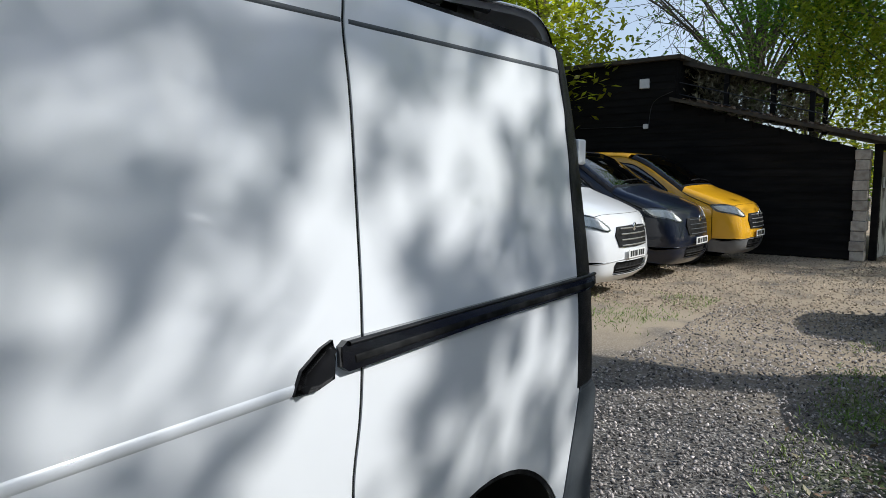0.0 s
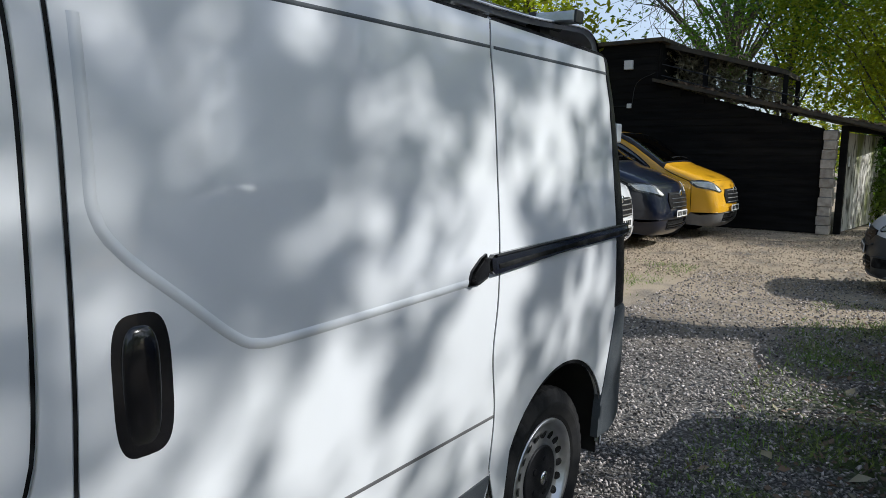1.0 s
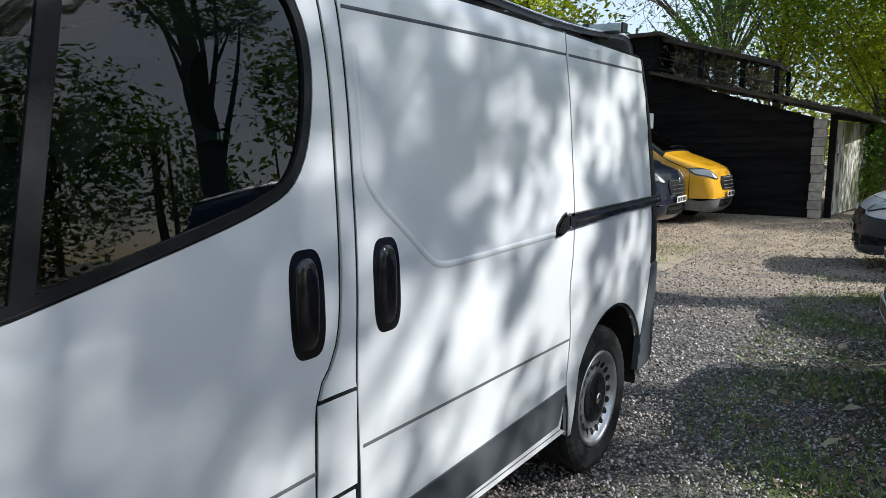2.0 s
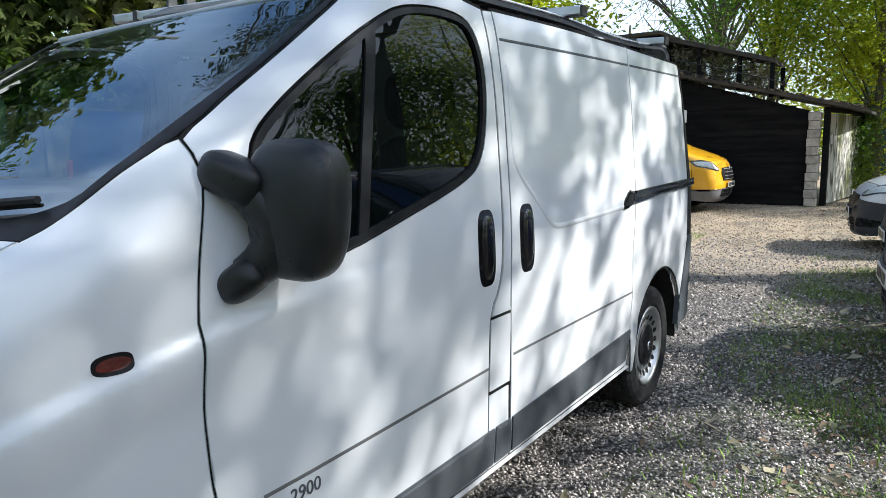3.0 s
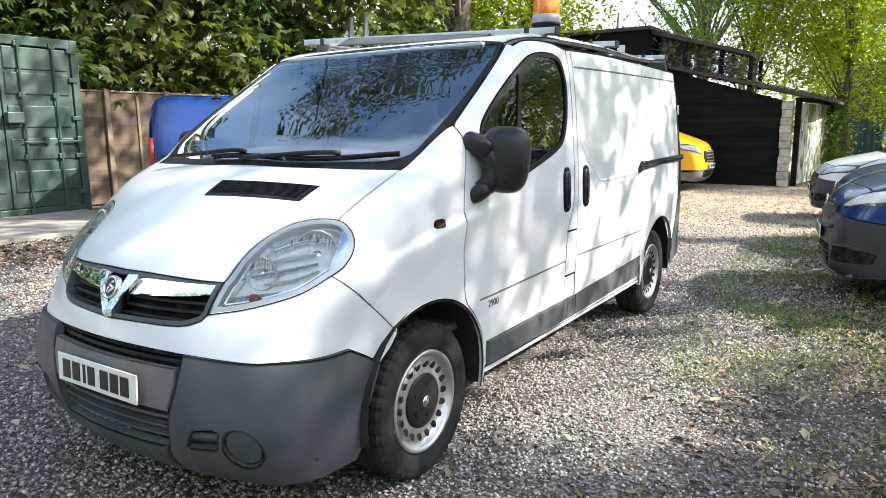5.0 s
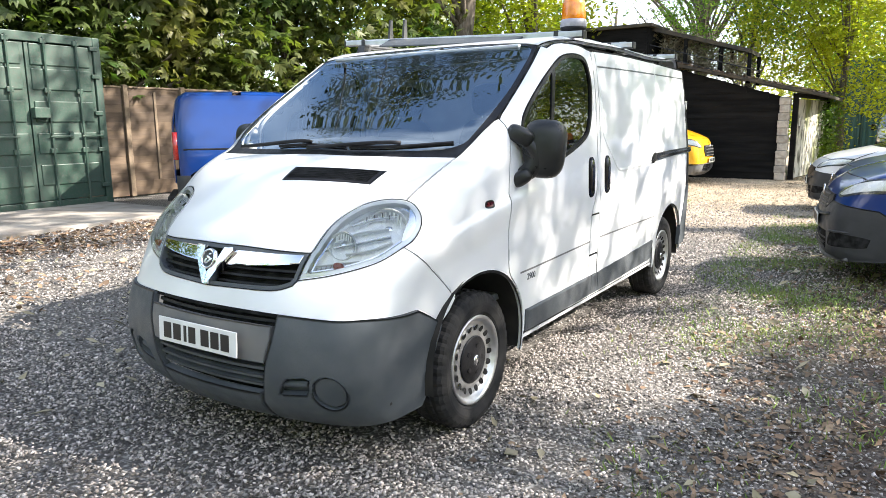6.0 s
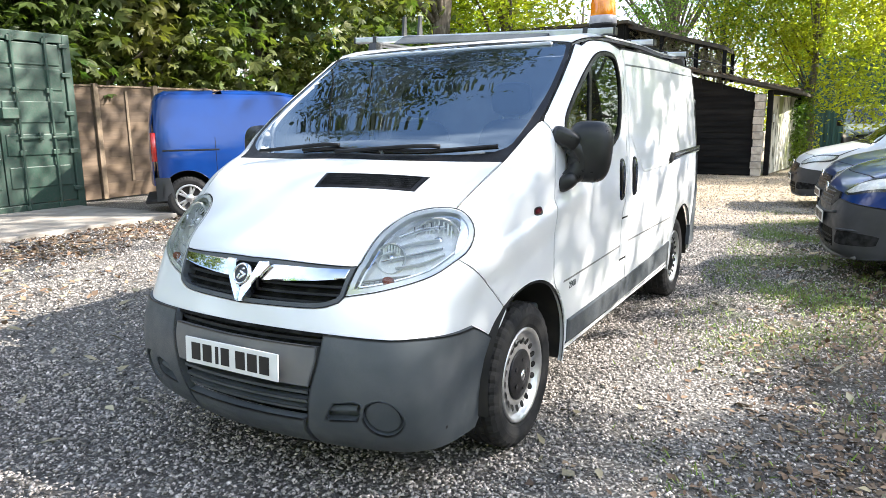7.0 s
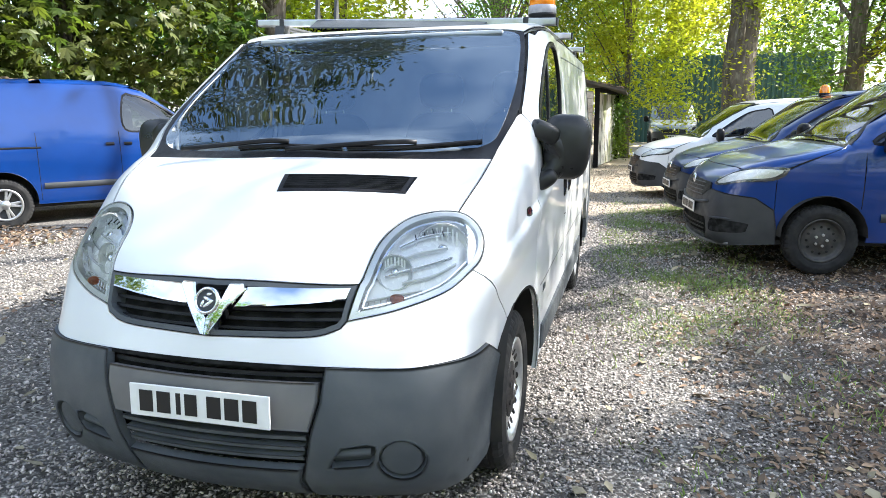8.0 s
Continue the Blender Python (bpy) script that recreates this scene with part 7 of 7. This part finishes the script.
slope(-9.2, 3.95, -3.3, 3.95, 16.1, 21.5, 0.08, ROOF_FELT, "upper_roof", "dark flat upper roof")
slope(-3.9, 4.02, -0.95, 3.16, 16.6, 18.3, 0.10, ROOF_FELT, "canopy_roof", "dark sloping roof on posts")
part("wall_return", box((0.1, 4.5, 0.95), (-3.48, 18.6, 3.48), m=shed_at), BLACK_BOARD, shed)
for x, z0, z1 in ((-2.55, 2.85, 3.62), (-1.65, 2.6, 3.36), (-0.95, 2.4, 3.15)):
    for y in (16.7, 18.1):
        part("roof_post", box((0.09, 0.09, z1 - z0), (x, y, (z0 + z1) / 2), 0.006, m=shed_at), BLACK_BOARD, shed)
for z in (0.18, 0.42):
    bm = tube([(-3.4, 16.35, 3.07 + z), (-1.9, 16.35, 2.62 + z), (-0.6, 16.35, 2.24 + z)], 0.012, 5)
    bmesh.ops.transform(bm, matrix=shed_at, verts=bm.verts)
    part("wire_rail", bm, RACK_BLACK, shed)
for x, z in ((-4.10, 3.50), (-4.05, 2.60)):
    part("outside_lamp" if z > 3 else "junction_box", box((0.20, 0.08, 0.20) if z > 3 else (0.10, 0.06, 0.10), (x, 16.2, z), 0.01, m=shed_at), PLATE_WHITE, shed, "small white box on the shed wall")
bm = tube(flow([(-4.0, 16.22, 2.6), (-3.9, 16.22, 3.1), (-3.5, 16.22, 3.3)], 0.1), 0.008, 5)
tube(flow([(-5.6, 16.22, 2.62), (-4.1, 16.22, 2.60)], 0.3), 0.008, 5, bm=bm)
bmesh.ops.transform(bm, matrix=shed_at, verts=bm.verts)
part("cable", bm, RACK_BLACK, shed, "thin grey cable")
post = thing("block_pier", pose(0.11, 16.27, 0), "pale painted block pier at the shed's corner", "pier")
z = 0.0
for j in range(11):
    w = 0.23 + 0.015 * math.sin(j * 2.7)
    part("block", box((w, 0.30, 0.172), (0.012 * math.sin(j * 5.1), 0.01 * math.cos(j * 3.3), z + 0.088), 0.012), BLOCK, post)
    part("mortar", box((0.20, 0.27, 0.014), (0, 0, z + 0.180), 0.0), GREY_PANEL, post)
    z += 0.183
side = thing("pale_door", pose(0.51, 18.2, 0, 0, 0, 83.5), "pale weathered wooden door stained green with algae", "door")
for j in range(10):
    part("door_board", box((0.335, 0.03, 1.96), (-1.55 + 0.345 * j, 0, 1.0), 0.006), PALE_DOOR, side)
for x in (-1.78, 1.95):
    part("door_post", box((0.10, 0.12, 2.02), (x, -0.02, 1.01), 0.008), BLACK_BOARD, side)
part("lintel", box((3.9, 0.12, 0.10), (0.1, -0.02, 2.06), 0.008), BLACK_BOARD, side)
part("door_notice", box((0.10, 0.012, 0.20), (-1.28, -0.022, 1.42), 0.002), PLATE_WHITE, side, "small white notice")
g = np.random.default_rng(77)
vine = np.stack([0.73 + g.normal(0, 0.12, 260), g.uniform(19.2, 20.6, 260), g.uniform(0.1, 2.1, 260)], -1)
ivy_ob = leaf_cloud("ivy", vine, 12, 0.16, 0.06, OAK, None, "dark ivy hanging over the door's end", 0.9, 0.5, 78)
tagged(ivy_ob, category="ivy", kind="stuff")
vx = g.uniform(-3.3, -0.9, 420)
creeper = np.stack([vx, g.uniform(16.8, 17.8, 420), 3.12 - 0.26 * (vx + 3.4) + g.uniform(0.0, 1.0, 420) * np.clip(0.95 - 0.12 * (vx + 3.4), 0.2, 1)], -1)
tagged(leaf_cloud("creeper", creeper, 9, 0.12, 0.035, PALE_LEAF, None, "pale dry creeper tangled under the open roof", 2.2, 0.5, 79), category="creeper", kind="stuff")
rl = np.stack([g.uniform(-3.3, 0.9, 700), g.uniform(16.1, 17.4, 700)], -1)
rz = 3.10 + (rl[:, 0] + 3.5) * (1.98 - 3.10) / 4.45 + 0.075
scatter_mesh("roof_litter", LEAF_V, LEAF_F, np.column_stack([rl + (0.11, 0), rz]), g.uniform(0.03, 0.07, 700), DRY, "brown leaves lying on the shed roof", "leaf litter", 0.5, 0.5, (1, 1, 1))

# ---- container, slab, fence ----
CONT = material("green_container_paint", (0.030, 0.068, 0.048), 0.45, second=(0.05, 0.085, 0.065), scale=2.5, bump=0.0015, bump_scale=25, speckle=(0.06, 0.075, 0.06), speckle_scale=30)
CONCRETE = material("concrete", (0.34, 0.31, 0.27), 0.9, second=(0.24, 0.21, 0.18), scale=3, bump=0.004, bump_scale=60)
FENCE = material("brown_fence_board", (0.135, 0.095, 0.062), 0.85, second=(0.085, 0.06, 0.042), scale=6, bump=0.003, bump_scale=40, per_object=0.25, stretch=(1, 0.2, 1))
FENCE_POST = material("fence_post", (0.24, 0.18, 0.12), 0.9, second=(0.16, 0.12, 0.085), scale=10, bump=0.003, bump_scale=60)
cont = thing("shipping_container", pose(-8.88, 2.96, 0.14), "dark green steel shipping container with closed doors", "container")
W, H = 2.44, 2.78
for y in (-W / 2 + 0.06, W / 2 - 0.06):
    part("corner_post", box((0.12, 0.12, H), (-0.06, y, H / 2), 0.01), CONT, cont)
part("header", box((0.10, W - 0.24, 0.14), (-0.05, 0, H - 0.07), 0.01), CONT, cont)
part("door_sill", box((0.12, W - 0.24, 0.15), (-0.06, 0, 0.075), 0.01), CONT, cont)
for s in (1, -1):
    leaf = part("door", box((0.05, W / 2 - 0.14, H - 0.32), (-0.06, s * (W / 4 - 0.06), H / 2 + 0.0), 0.006), CONT, cont, "green steel container door")
    for z in (0.62, 1.12, 1.62, 2.12, 2.5):
        part("door_pressing", box((0.03, W / 2 - 0.26, 0.33), (-0.028, s * (W / 4 - 0.06), z - 0.05), 0.014), CONT, leaf)
    for y in (0.28, 0.80):
        rod = part("lock_rod", tube([(0.02, s * y, 0.05), (0.02, s * y, H - 0.06)], 0.019, 8), CONT, leaf, "upright locking rod")
        for z in (0.10, 0.95, 1.9, H - 0.12):
            part("rod_bracket", box((0.05, 0.10, 0.08), (0.005, s * y, z), 0.008), CONT, rod)
        part("handle", box((0.02, 0.36, 0.03), (0.045, s * (y + 0.13), 1.18), 0.006), CONT, rod, "steel door handle")
        part("handle_keeper", box((0.05, 0.07, 0.12), (0.02, s * (y + 0.30), 1.20), 0.008), CONT, rod)
    for z in (0.35, 0.95, 1.55, 2.15, 2.6):
        part("hinge", box((0.05, 0.14, 0.07), (0.0, s * (W / 2 - 0.12), z), 0.01), CONT, leaf)
part("lock_box", box((0.12, 0.24, 0.16), (0.05, 0.12, 1.55), 0.01), CONT, cont, "steel lock box")
for y in (W / 2 - 0.04, -W / 2 + 0.04):
    bm = bmesh.new()
    prof = []
    for j in range(44):
        x = -0.12 - j * 0.135
        o = 0.0 if j % 4 in (0, 3) else -0.036
        prof.append((x, y + (o if y > 0 else -o)))
    lo = [bm.verts.new((a, b, 0.15)) for a, b in prof]
    hi = [bm.verts.new((a, b, H - 0.05)) for a, b in prof]
    for j in range(43):
        bm.faces.new((lo[j], lo[j + 1], hi[j + 1], hi[j]))
    part("corrugated_side", bm, CONT, cont)
part("container_roof", box((6.0, W - 0.04, 0.04), (-3.02, 0, H - 0.02), 0.005), CONT, cont)
slab = part("concrete_slab", box((2.6, 6.2, 0.16), (-7.75, 0.95, 0.115), 0.015), CONCRETE, None, "worn concrete slab before the container", kind="structure", category="slab")
fence = thing("fence", pose(-9.95, 6.5, 0.13), "brown panel fence with posts behind the blue van", "fence")
for j in range(5):
    y = -2.55 + j * 1.27
    part("fence_post", box((0.10, 0.10, 2.12), (0.03, y, 1.06), 0.01), FENCE_POST, fence)
    part("gravel_board", box((0.05, 1.15, 0.28), (0, y + 0.635, 0.15), 0.008), FENCE, fence)
    for q in range(11):
        part("fence_board", box((0.028, 1.16, 0.185), (0.004 * (q % 2), y + 0.635, 0.38 + q * 0.162), 0.004, m=Matrix.Translation((0, 0, 0)) @ Matrix.Rotation(radians(0.0), 4, "X")), FENCE, fence)
    part("capping", box((0.07, 1.2, 0.035), (0, y + 0.635, 2.08), 0.006), FENCE_POST, fence)
    part("batten", box((0.03, 0.05, 1.7), (0.03, y + 0.635, 1.15), 0.004), FENCE_POST, fence)

# ---- green corrugated building far down the lane ----
GREEN_SHEET = material("green_sheet_steel", (0.03, 0.085, 0.075), 0.5, second=(0.045, 0.10, 0.085), scale=1.2, per_object=0.08)
hall = thing("green_building", pose(4.4, 33, 0), "dark green corrugated steel building behind the trees", "building")
for j in range(9):
    bm = bmesh.new()
    prof = []
    for q in range(5):
        for dx, dy in ((0.0, 0.0), (0.07, 0.0), (0.11, -0.06), (0.18, -0.06)):
            prof.append((j * 1.1 - 4.4 + q * 0.22 + dx, dy))
    lo = [bm.verts.new((a, b, 0)) for a, b in prof]
    hi = [bm.verts.new((a, b, 4.05)) for a, b in prof]
    for q in range(len(prof) - 1):
        bm.faces.new((lo[q], lo[q + 1], hi[q + 1], hi[q]))
    part("wall_sheet", bm, GREEN_SHEET, hall)
part("backing", box((10.0, 0.1, 4.0), (0.5, 0.16, 2.0), 0.0), GREEN_SHEET, hall)
part("side_rail", box((10.0, 0.06, 0.12), (0.5, -0.09, 1.9), 0.01), GREEN_SHEET, hall)
